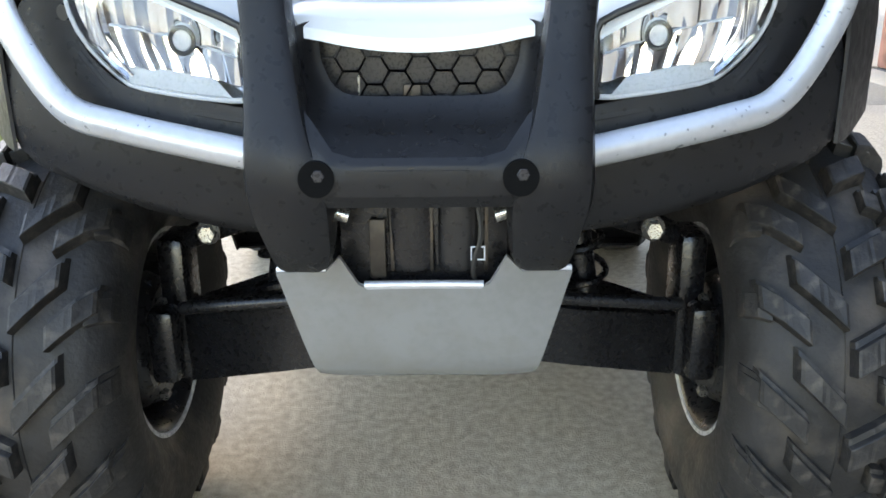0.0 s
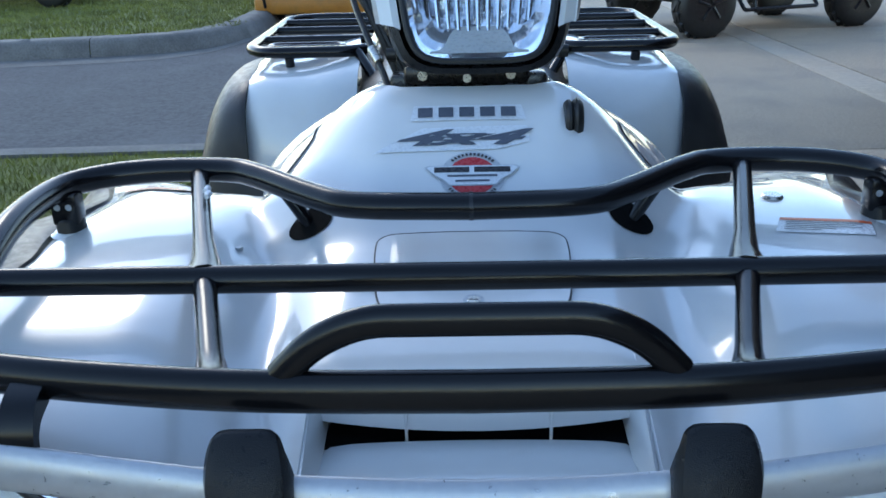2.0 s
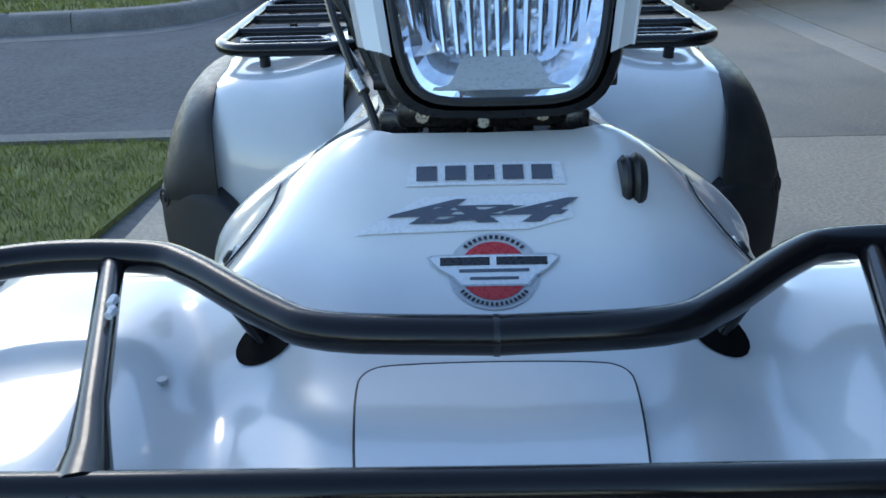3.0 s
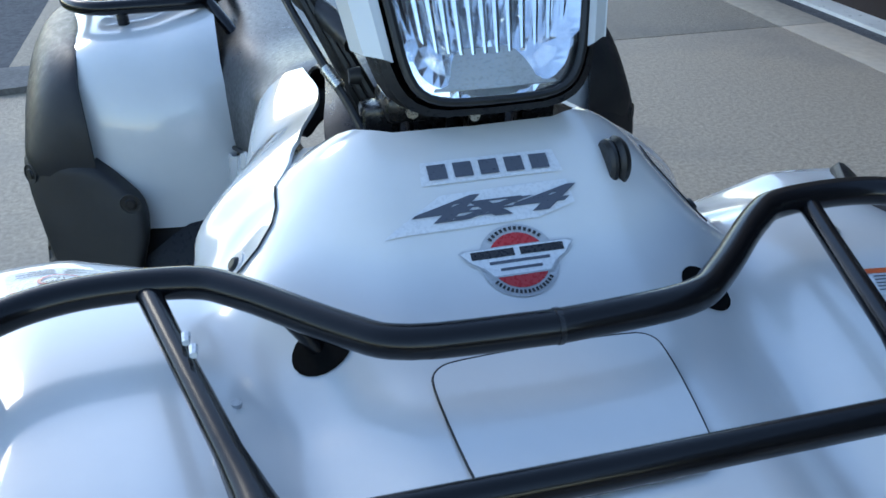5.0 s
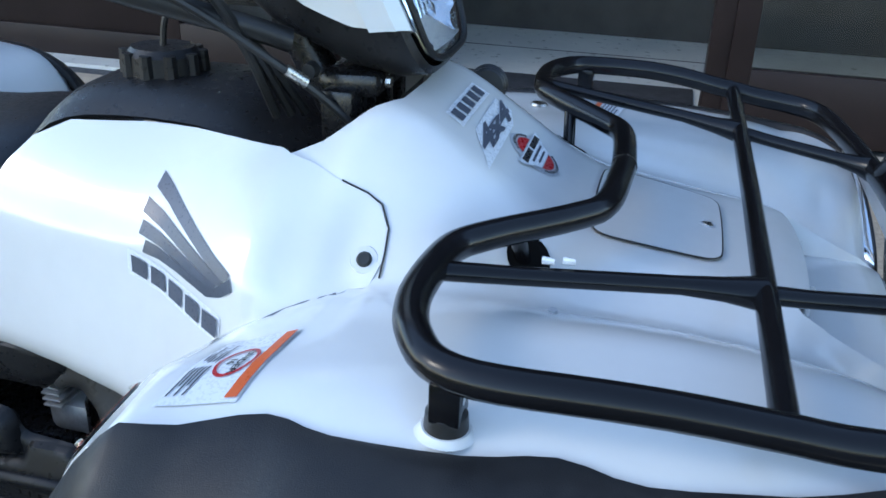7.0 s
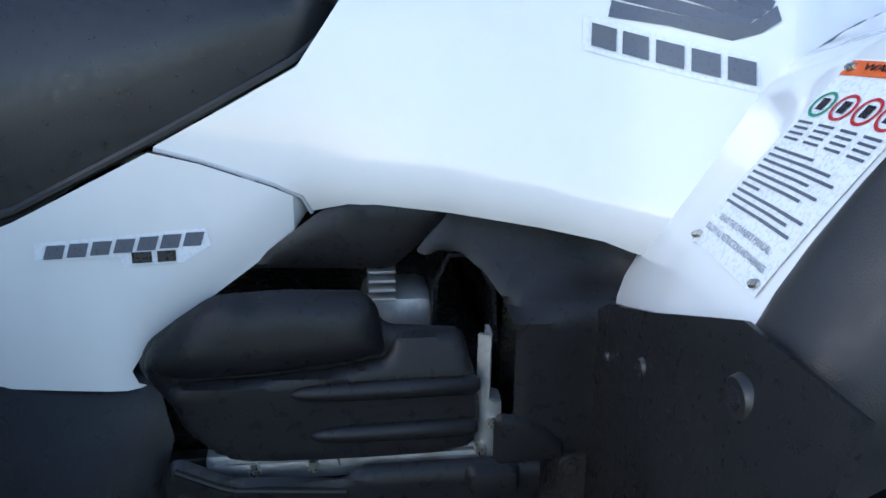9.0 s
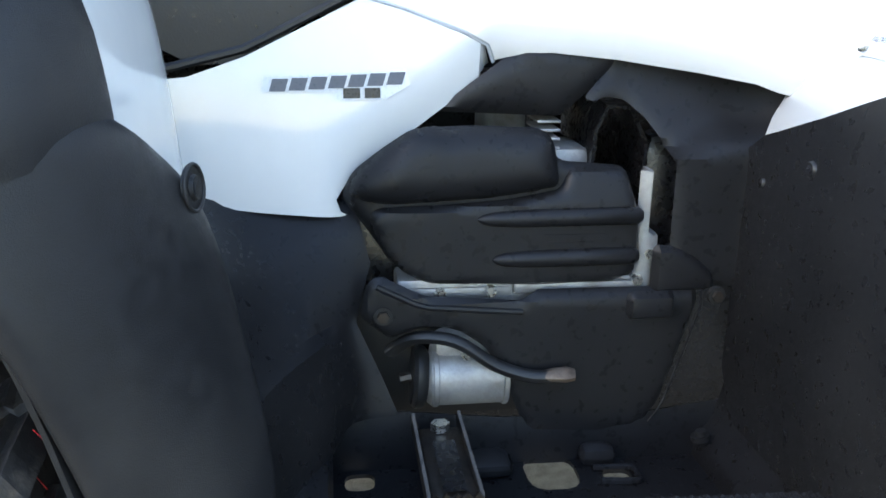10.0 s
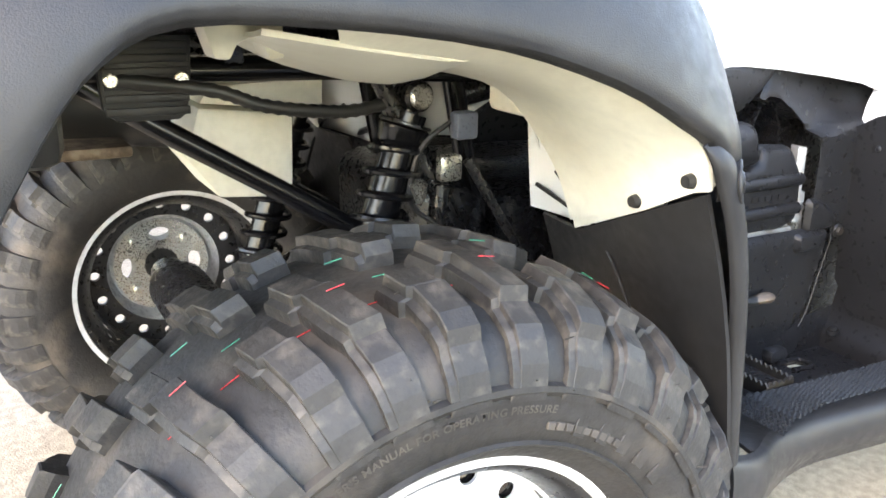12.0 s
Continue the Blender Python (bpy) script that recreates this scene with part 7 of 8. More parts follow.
# ---------------------------------------------------------------- rear fenders, rack and running gear
# arch line of the outer lip: y, z along the rear wheel
ARCH = [(1.025, 0.525), (1.055, 0.610), (1.078, 0.675), (1.112, 0.700), (1.167, 0.731), (1.251, 0.759), (1.354, 0.775), (1.436, 0.778), (1.476, 0.760), (1.510, 0.720), (1.555, 0.640), (1.59, 0.56)]
for s in (-1, 1):
    def P(x, y, z, s=s):
        return (s * x, y, z)
    # white upper fender: from the seat out to the flare, front face first
    rows = []
    for y, zt, f in ((0.985, 0.545, 0.0), (0.992, 0.60, 0.0), (1.000, 0.68, 0.0), (1.014, 0.75, 0.05), (1.045, 0.810, 0.2), (1.105, 0.850, 0.5), (1.24, 0.866, 1.0), (1.42, 0.866, 1.0), (1.58, 0.845, 1.0), (1.68, 0.79, 1.0)):
        lean = 0.012 * (1 - f)
        rows.append([P(0.225, y + 0.01, zt + 0.03 * f), P(0.28, y, zt + 0.018 * f), P(0.34, y + lean * 0.3, zt + 0.004 * f), P(0.40, y + lean, zt), P(0.440, y + lean * 2.0, zt - 0.004 * f), P(0.472, y + lean * 3.0, zt - 0.014 * f - 0.004)])
    part("rear_fender", loft([spline(r, 3) for r in rows], 0.004, 3, out=-s), WHITE, ATV, "glossy white rear fender")
    # black flare over the wheel
    rows = [[], [], [], [], [], []]
    for (y, z), (yt, zt) in zip([(1.070, 0.640)] + ARCH[2:], ((0.996, 0.655), (0.998, 0.688), (1.010, 0.744), (1.045, 0.802), (1.110, 0.842), (1.22, 0.854), (1.42, 0.852), (1.52, 0.838), (1.60, 0.805), (1.65, 0.74), (1.68, 0.64))):
        xi = 0.470
        rows[0].append(P(xi - 0.006, yt + 0.004, zt - 0.010))
        rows[1].append(P(xi, yt, zt))
        rows[2].append(P(0.528, yt * 0.70 + y * 0.30, zt * 0.82 + z * 0.18))
        rows[3].append(P(0.566, yt * 0.34 + y * 0.66, zt * 0.38 + z * 0.62))
        k = 0.008 if z < 0.67 else 0.0
        rows[4].append(P(0.580 - k, y, z))
        rows[5].append(P(0.568, y, z - 0.010))
    part("rear_flare", loft([spline(r, 3) for r in rows], 0.005, 4, out=-s), FLAP, ATV, "matt black plastic rear fender flare")
    # front mud flap of the rear wheel, wrapping from the body to the outer edge
    rows = []
    for z, xo, yo, xi, yi in ((0.676, 0.581, 1.094, 0.470, 0.997), (0.664, 0.584, 1.088, 0.455, 0.988), (0.645, 0.584, 1.079, 0.435, 0.974), (0.610, 0.580, 1.062, 0.408, 0.954), (0.560, 0.572, 1.041, 0.410, 0.936), (0.508, 0.564, 1.024, 0.428, 0.922), (0.450, 0.556, 1.008, 0.445, 0.908), (0.400, 0.551, 0.996, 0.462, 0.902), (0.372, 0.549, 0.988, 0.485, 0.908), (0.330, 0.546, 0.978, 0.515, 0.925), (0.290, 0.546, 0.976, 0.52, 0.93)):
        dx, dy = xo - xi, yo - yi
        top = 0.006 if z > 0.67 else 0.0
        rows.append([P(xi - 0.010, yi + 0.030, z), P(xi, yi + 0.006 + top, z), P(xi + dx * 0.10, yi + 0.002 + top, z), P(xi + dx * 0.38, yi + dy * 0.17 + top, z), P(xi + dx * 0.66, yi + dy * 0.42 + top, z), P(xi + dx * 0.90, yi + dy * 0.72 + top, z), P(xo - top * 0.5, yo - dy * 0.13, z), P(xo - top * 0.5, yo, z), P(xo - 0.006, yo + 0.002, z)])
    flap = part("rear_flap", loft([spline(r, 3) for r in rows], 0.005, 3, out=-s), FLAP, ATV, "scuffed matt black plastic flap before the rear wheel")
    for q, n in ((Vector(P(0.5745, 1.055, 0.645)), Vector((s * 0.74, -0.66, 0.12))), (Vector(P(0.424, 0.955, 0.617)), Vector((s * 0.25, -1, 0.1)))):
        n = n.normalized()
        e1 = n.cross(Vector((0, 0, 1))).normalized()
        e2 = n.cross(e1)
        ring = [q + n * 0.001 + (e1 * math.cos(a) + e2 * math.sin(a)) * 0.0165 for a in (2 * math.pi * k / 24 for k in range(24))]
        part("dish_rim", sweep(ring, 0.0015, 8, closed=True), FLAP, flap)
        part("dish_floor", rod(q - n * 0.002, q + n * 0.0008, 0.0163, seg=24), HOSE, flap)
        part("flap_bolt", rod(q, q + n * 0.0035, 0.0098, 0.0088, 18, bevel=0.001), BLACK, flap)
        part("bolt_socket", rod(q + n * 0.0034, q + n * 0.0040, 0.0055, seg=6), HOSE, flap)
    # pale inner liner of the arch
    rows = []
    for (y, z), (yi, zi) in zip([(1.066, 0.634), (1.078, 0.664), (1.114, 0.690), (1.167, 0.720), (1.251, 0.748), (1.354, 0.763)], [(1.045, 0.565), (1.062, 0.61), (1.09, 0.655), (1.13, 0.70), (1.19, 0.72), (1.28, 0.735)]):
        tuck = lerp(y, [(1.08, 0.0), (1.17, 0.030)])
        rows.append([P(0.560, y - 0.002, z + 0.006 + tuck), P(0.545, y - 0.002, z + 0.003 + tuck), P(0.48, y * 0.6 + yi * 0.4, z * 0.55 + zi * 0.45 + 0.004), P(0.36, yi, zi)])
    liner = part("arch_liner", loft([spline(r, 3) for r in rows], 0.004, 3), CREAM, ATV, "cream-white inner arch liner")
    part("liner_foot", loft([[P(0.566, 1.080, 0.658), P(0.55, 1.079, 0.654), P(0.48, 1.068, 0.622), P(0.36, 1.047, 0.575)], [P(0.566, 1.077, 0.638), P(0.55, 1.076, 0.634), P(0.48, 1.063, 0.602), P(0.36, 1.041, 0.554)]], 0.004, 3), CREAM, liner)
    for x, y, z in ((0.548, 1.075, 0.643), (0.473, 1.062, 0.609)):
        q = Vector(P(x, y + 0.003, z))
        part("liner_clip", rod(q, q + Vector((0, 0.006, 0)), 0.0065, 0.005, 12), HOSE, liner)
    part("liner_lump", loft([spline(r, 3) for r in ([P(0.20, 1.16, 0.742), P(0.34, 1.17, 0.738), P(0.50, 1.20, 0.745)], [P(0.20, 1.20, 0.700), P(0.34, 1.21, 0.705), P(0.48, 1.23, 0.735)], [P(0.20, 1.27, 0.712), P(0.34, 1.28, 0.718), P(0.48, 1.30, 0.745)], [P(0.20, 1.34, 0.748), P(0.34, 1.35, 0.750), P(0.50, 1.38, 0.76)])], 0.004, 4), CREAM, liner)
    part("liner_roof", loft([[P(0.18, 1.10, 0.748), P(0.54, 1.18, 0.752)], [P(0.18, 1.25, 0.770), P(0.54, 1.30, 0.790)], [P(0.18, 1.38, 0.775), P(0.54, 1.39, 0.795)]], 0.004, 3), CREAM, liner)
    part("liner_tail", loft([[P(0.10, 1.37, 0.772), P(0.55, 1.38, 0.792)], [P(0.10, 1.50, 0.775), P(0.55, 1.46, 0.785)], [P(0.10, 1.62, 0.74), P(0.56, 1.57, 0.67)]], 0.004, 3), FLAP, ATV, "black underside of the rear fender")
    # black guard sheet below the liner
    part("rear_inner_guard", loft([[P(0.562, 1.075, 0.634), P(0.36, 1.036, 0.552), P(0.28, 1.02, 0.55)], [P(0.56, 1.03, 0.50), P(0.36, 0.99, 0.45), P(0.28, 0.98, 0.45)], [P(0.555, 0.995, 0.335), P(0.40, 0.97, 0.31), P(0.30, 0.96, 0.31)]], 0.004, 4), FLAP, ATV, "black plastic inner guard before the rear wheel")
    part("brake_cable", bar([P(0.30, 1.02, 0.60), P(0.40, 1.03, 0.55), P(0.47, 1.03, 0.45), P(0.555, 1.0, 0.385)], 0.0025, 0.05, 6), HOSE, ATV)

    # rear shock with its spring; from here on the gear is not carried by the springs
    STANCE.clear()
    a, b = Vector(P(0.170, 1.224, 0.402)), Vector(P(0.170, 1.139, 0.673))
    d = (b - a).normalized()
    e1 = d.cross(Vector((1, 0, 0))).normalized()
    e2 = d.cross(e1)
    shock = part("rear_shock", rod(a, b - d * 0.02, 0.021, 0.021, 24), TUBE, ATV, "black coil-over rear shock absorber")
    part("shock_collar", rod(b - d * 0.058, b - d * 0.034, 0.026, 0.029, 28, bevel=0.003), TUBE, shock)
    part("shock_collar", rod(b - d * 0.034, b - d * 0.030, 0.030, 0.030, 28, bevel=0.001), RIMK, shock)
    part("shock_neck", rod(b - d * 0.030, b - d * 0.004, 0.010, 0.012, 16), TUBE, shock)
    part("spring", sweep([a + (b - a) * (0.02 + 0.82 * t) + (e1 * math.cos(t * 55) + e2 * math.sin(t * 55)) * 0.0300 for t in np.linspace(0, 1, 170)], 0.0044, 8), TUBE, shock)
    part("shock_eye", rod(b + Vector((-s * 0.018, 0, 0)), b + Vector((s * 0.018, 0, 0)), 0.0175, seg=24, bevel=0.003), FRAME, shock)
    part("shock_bolt", rod(b + Vector((s * 0.018, 0, 0)), b + Vector((s * 0.026, 0, 0)), 0.0140, 0.0125, 20, bevel=0.002), STEEL, shock)
    part("swing_arm", bar([P(0.12, 0.98, 0.40), P(0.17, 1.12, 0.40), P(0.17, 1.29, 0.32)], 0.024), FRAME, ATV)
    # frame tubes of the tail
    part("tail_tube", bar([P(0.14, 1.50, 0.712), P(0.15, 1.42, 0.656), P(0.15, 1.204, 0.523), P(0.15, 1.06, 0.435)], 0.0118), TUBE, ATV, "black painted diagonal frame tube")
    part("tail_tube", bar([P(0.14, 1.00, 0.690), P(0.15, 1.23, 0.703), P(0.15, 1.55, 0.708)], 0.0120), TUBE, ATV)
    part("tail_tube", bar([P(0.13, 1.07, 0.70), P(0.13, 1.04, 0.55), P(0.13, 1.00, 0.36)], 0.013), TUBE, ATV)
    part("tube_gusset", prism([(1.325, 0.712), (1.345, 0.712), (1.352, 0.740), (1.346, 0.752), (1.332, 0.752), (1.326, 0.740)], s * 0.160, s * 0.165, 0.002), FRAME, ATV)
    part("corrugated_hose", sweep(spline([P(0.165, 1.45, 0.700), P(0.175, 1.362, 0.688), P(0.180, 1.315, 0.672), P(0.180, 1.26, 0.663), P(0.175, 1.205, 0.661), P(0.165, 1.14, 0.672)], 9), [0.0078 if k % 2 else 0.0064 for k in range(46)], 10), HOSE, ATV)
    # ribbed plate with two bolts behind the arch
    plate = part("tail_plate", prism([(1.376, 0.741), (1.380, 0.690), (1.384, 0.666), (1.392, 0.660), (1.450, 0.660), (1.462, 0.672), (1.465, 0.708), (1.458, 0.712), (1.457, 0.741)], s * 0.135, s * 0.166, 0.003), FLAP, ATV, "black ribbed plastic tail bracket")
    for k in range(6):
        part("plate_rib", box((s * 0.167 - 0.002, 1.382, 0.6655 + 0.0125 * k), (s * 0.167 + 0.002, 1.460 if k < 4 else 1.455, 0.6735 + 0.0125 * k), 0.001), FLAP, plate)
    for y in (1.389, 1.454):
        part("plate_bolt", rod(P(0.166, y, 0.700), P(0.174, y, 0.700), 0.0066, seg=16, bevel=0.001), STEEL, plate)
    # cream moulding over the tail tubes, notched for a stay
    part("liner_block", prism([(1.354, 0.772), (1.354, 0.733), (1.366, 0.733), (1.371, 0.744), (1.380, 0.749), (1.390, 0.745), (1.396, 0.733), (1.408, 0.734), (1.416, 0.758), (1.418, 0.772)], s * 0.345, s * 0.375, 0.003), CREAM, ATV)
    STANCE.append(True)

# tool box of pale plastic, exhaust, axle, diff
STANCE.clear()
part("battery_box", prism([(1.336, 0.648), (1.220, 0.636), (1.222, 0.545), (1.244, 0.531), (1.316, 0.537), (1.354, 0.588)], 0.0, 0.12, 0.005), CREAM, ATV, "pale plastic box between the frame tubes")
part("battery_box_lid", prism([(1.320, 0.672), (1.178, 0.678), (1.179, 0.645), (1.225, 0.640), (1.334, 0.652)], 0.004, 0.125, 0.003), CREAM, ATV)
STANCE.append(True)
for s in (-1, 1):
    part("hanging_tray", box((s * 0.24 - 0.05, 1.02, 0.655), (s * 0.24 + 0.03, 1.058, 0.735), 0.008), CREAM, ATV)
part("exhaust", rod((0.20, 1.15, 0.60), (0.23, 1.62, 0.66), 0.055, 0.058, 28, bevel=0.01), FLAP, ATV, "dark exhaust silencer with rusty seam")
part("tail_box", box((-0.16, 1.46, 0.62), (0.06, 1.66, 0.70), 0.02), FLAP, ATV)
part("heat_shield", box((0.10, 1.36, 0.575), (0.30, 1.60, 0.590), 0.004), RUST, ATV)
part("rear_axle", rod((-0.44, 1.30, AXZ), (0.44, 1.30, AXZ), 0.030, seg=20), FRAME, ATV)
part("axle_tube", rod((-0.36, 1.30, AXZ), (0.36, 1.30, AXZ), 0.048, 0.048, 20, bevel=0.01), FRAME, ATV)
part("rear_diff", rod((0.02, 1.20, AXZ), (0.02, 1.38, AXZ), 0.11, 0.085, 28, bevel=0.02), FRAME, ATV)
for k in range(9):
    a = 2 * math.pi * k / 9
    part("hub_spline", rod((0.36, 1.30 + 0.024 * math.cos(a), AXZ + 0.024 * math.sin(a)), (0.42, 1.30 + 0.024 * math.cos(a), AXZ + 0.024 * math.sin(a)), 0.006, seg=6), STEEL if k % 3 == 0 else RIMK, ATV)
# links, cables and connectors in the dark behind the shock
for p, q, r, m in (((-0.20, 1.11, 0.545), (-0.21, 1.07, 0.40), 0.004, FRAME), ((-0.19, 1.10, 0.57), (-0.20, 1.12, 0.42), 0.009, FRAME), ((-0.21, 1.08, 0.60), (-0.23, 1.02, 0.50), 0.006, FRAME), ((-0.17, 1.16, 0.69), (-0.19, 1.06, 0.47), 0.010, FRAME), ((-0.16, 1.10, 0.60), (-0.16, 1.02, 0.42), 0.008, FRAME)):
    part("link_rod", rod(p, q, r, seg=10), m, ATV)
part("clevis", box((-0.205, 1.082, 0.575), (-0.190, 1.108, 0.605), 0.004), STEEL, ATV, "zinc plated cable bracket")
part("clevis", rod((-0.20, 1.13, 0.575), (-0.185, 1.125, 0.555), 0.009, seg=6), STEEL, ATV)
part("connector", box((-0.225, 1.075, 0.625), (-0.205, 1.10, 0.655), 0.004), DECAL, ATV)
part("wire", bar([(-0.21, 1.09, 0.65), (-0.20, 1.13, 0.62), (-0.19, 1.14, 0.55), (-0.20, 1.10, 0.52)], 0.003, 0.03, 6), HOSE, ATV)
part("swing_block", box((-0.15, 1.0, 0.33), (0.15, 1.10, 0.56), 0.03), FRAME, ATV)
part("under_seat_tray", box((-0.11, 1.0, 0.715), (0.11, 1.55, 0.74), 0.01), FRAME, ATV)

# rear rack: two loops joined by crossbars
ZQ = 0.897
RX, RY, RL = 0.488, 1.160, 0.74
rear = part("rear_rack", sweep(fillet([(-0.22, RY + 0.03, ZQ), (-0.255, RY, ZQ), (-RX + 0.055, RY, ZQ), (-RX + 0.008, RY + 0.05, ZQ), (-RX, RY + RL - 0.06, ZQ), (-RX + 0.06, RY + RL, ZQ), (RX - 0.06, RY + RL, ZQ), (RX, RY + RL - 0.06, ZQ), (RX - 0.008, RY + 0.05, ZQ), (RX - 0.055, RY, ZQ), (0.255, RY, ZQ), (0.22, RY + 0.03, ZQ)], 0.035), 0.0130, 14), TUBE, ATV, "glossy black tubular steel rear luggage rack")
for s in (-1, 1):
    part("rack_loop", bar([(s * 0.22, RY + 0.03, ZQ), (s * 0.200, RY + 0.07, ZQ), (s * 0.200, RY + RL, ZQ)], 0.0115), TUBE, rear)
    part("inner_loop", sweep(fillet([(s * 0.275, RY + 0.055, ZQ), (s * 0.425, RY + 0.055, ZQ), (s * 0.437, RY + 0.08, ZQ), (s * 0.425, RY + 0.105, ZQ), (s * 0.275, RY + 0.105, ZQ), (s * 0.263, RY + 0.08, ZQ), (s * 0.275, RY + 0.055, ZQ)], 0.02), 0.0095, 12), TUBE, rear)
    for k in (0.22, 0.42, 0.60):
        part("rack_crossbar", bar([(s * 0.200, RY + k, ZQ), (s * (RX - 0.006), RY + k, ZQ)], 0.011), TUBE, rear)
    part("rack_foot", rod((s * 0.385, RY + 0.012, 0.852), (s * 0.385, RY + 0.004, ZQ), 0.011, 0.010, 14), TUBE, rear)
    part("foot_cushion", rod((s * 0.385, RY + 0.014, 0.846), (s * 0.385, RY + 0.013, 0.862), 0.020, 0.014, 18), HOSE, rear)
    part("rack_stay", bar([(s * 0.235, RY + 0.015, ZQ), (s * 0.205, RY - 0.03, 0.862), (s * 0.175, RY - 0.07, 0.825)], 0.011), TUBE, rear)
    part("rack_foot", rod((s * 0.42, RY + RL - 0.06, 0.80), (s * 0.42, RY + RL - 0.06, ZQ), 0.012, seg=14), TUBE, rear)
part("rear_body", box((-0.23, 1.50, 0.74), (0.23, 1.68, 0.855), 0.03), WHITE, ATV)

# ---------------------------------------------------------------- stickers and plates on the bodywork
# maker's name on the dash cover: plain bars, not lettered
def bar_set(name, rows, fn, m, parent, step=0.012):
    for r in rows:
        part(name, lay(bars_bm([r]), fn, step), m, parent)


def plate_on_hood(name, pts, m, lift, label=""):
    return part(name, sheet(pts, on_hood(lift), 0.0, 0.012), m, ATV, label)


badge = plate_on_hood("name_badge", [(-0.064, 0.182), (0.064, 0.182), (0.060, 0.202), (-0.060, 0.202)], DECALW, 0.0012, "pale sticker with a row of dark bars")
bar_set("badge_bar", [(x0, 0.1855, x0 + 0.0165, 0.1985) for x0 in (-0.0555, -0.0325, -0.0095, 0.0135, 0.0365)], on_hood(0.0022), DECAL, badge)
four = plate_on_hood("drive_badge", [(-0.104, 0.146), (-0.05, 0.173), (0.064, 0.175), (0.066, 0.156), (0.03, 0.147), (-0.04, 0.146)], DECALW, 0.0012, "pale sticker with slanted grey 4x4 lettering")
tb = text_bm("4x4", 0.040, bold=0.0012, shear=0.45, spacing=0.95)
wdt = max(v.co.x for v in tb.verts) - min(v.co.x for v in tb.verts)
for v in tb.verts:
    v.co.x = v.co.x * 0.150 / wdt - 0.018
    v.co.y = v.co.y * 0.62 + 0.1600
part("drive_letters", lay(tb, on_hood(0.0022), 0.01), DECAL, four)
bar_set("badge_bar", [(-0.045 + 0.005 * k, 0.1535 + 0.0034 * k, 0.005 + 0.005 * k, 0.1550 + 0.0034 * k) for k in range(4)], on_hood(0.0024), DECAL, four)
# dealer roundel
cx, cy = 0.003, 0.117
def disc(r, sy=1.0, n=40, ox=0.0, oy=0.0):
    return [(cx + ox + r * math.cos(a), cy + oy + r * sy * math.sin(a)) for a in (2 * math.pi * k / n for k in range(n))]
deal = plate_on_hood("dealer_sticker", disc(0.034, 0.80), GREYW, 0.0012, "round red and white dealer sticker with black winged band")
wing = [(-0.048, 0.0085), (-0.044, 0.010), (0.044, 0.010), (0.048, 0.0085), (0.040, 0.001), (0.030, -0.004), (0.024, -0.010), (-0.024, -0.010), (-0.030, -0.004), (-0.040, 0.001)]
part("sticker_disc", sheet(disc(0.0255, 0.80), on_hood(0.0020), 0.0, 0.012), STICKR, deal)
part("sticker_rim", sheet([(cx + u * 1.05, cy + v * 1.10) for u, v in wing], on_hood(0.0024), 0.0, 0.012), GREYW, deal)
part("sticker_wing", sheet([(cx + u, cy + v) for u, v in wing], on_hood(0.0028), 0.0, 0.012), DECALW, deal)
bar_set("sticker_band", [(cx - 0.040, cy + 0.0030, cx - 0.003, cy + 0.0088), (cx + 0.002, cy + 0.0030, cx + 0.040, cy + 0.0088)], on_hood(0.0032), STICKK, deal)
bar_set("sticker_line", [(cx - 0.026, cy - 0.0018, cx + 0.026, cy + 0.0004), (cx - 0.018, cy - 0.0070, cx + 0.018, cy - 0.0050)], on_hood(0.0032), DECAL, deal)
bm = bmesh.new()
for r, a0, a1, n in ((0.0295, 40, 140, 12), (0.0295, 215, 325, 16)):
    for k in range(n):
        a = radians(a0 + (a1 - a0) * k / n)
        b = radians(a0 + (a1 - a0) * (k + 0.6) / n)
        bm.faces.new([bm.verts.new((cx + q * math.cos(t), cy + 0.8 * q * math.sin(t), 0)) for q, t in ((r - 0.0018, a), (r + 0.0018, a), (r + 0.0018, b), (r - 0.0018, b))])
tagged(part("sticker_ring_text", lay(bm, on_hood(0.0024), 0.05), STICKK, deal), "", "", "", "stuff")

# load warning label on the left front fender
lab = plate_on_hood("load_label", [(0.300, 0.040), (0.392, 0.026), (0.405, 0.066), (0.318, 0.078)], DECALW, 0.0012, "white load warning label with an orange header")
def quad(u, v, c=((0.300, 0.040), (0.392, 0.026), (0.405, 0.066), (0.318, 0.078))):
    x = (c[0][0] * (1 - u) + c[1][0] * u) * (1 - v) + (c[3][0] * (1 - u) + c[2][0] * u) * v
    y = (c[0][1] * (1 - u) + c[1][1] * u) * (1 - v) + (c[3][1] * (1 - u) + c[2][1] * u) * v
    return x, y
on2 = on_hood(0.0020)
part("label_header", lay(bars_bm([(0.0, 0.80, 1.0, 0.99)]), lambda u, v: on2(*quad(u, v)), 0.2), STICKO, lab)
tagged(part("label_text", lay(bars_bm([(0.08, 0.66 - 0.13 * k, (0.9, 0.82, 0.88, 0.6, 0.45)[k], 0.71 - 0.13 * k) for k in range(5)]), lambda u, v: on2(*quad(u, v)), 0.2), DECAL, lab), "", "", "", "stuff")
q = Vector(on_hood(0.0)(0.335, 0.150))
part("fender_emblem", rod(q, q + Vector((0, 0, 0.004)), 0.012, 0.011, 24, bevel=0.001), STEEL, ATV, "small chrome fender emblem")
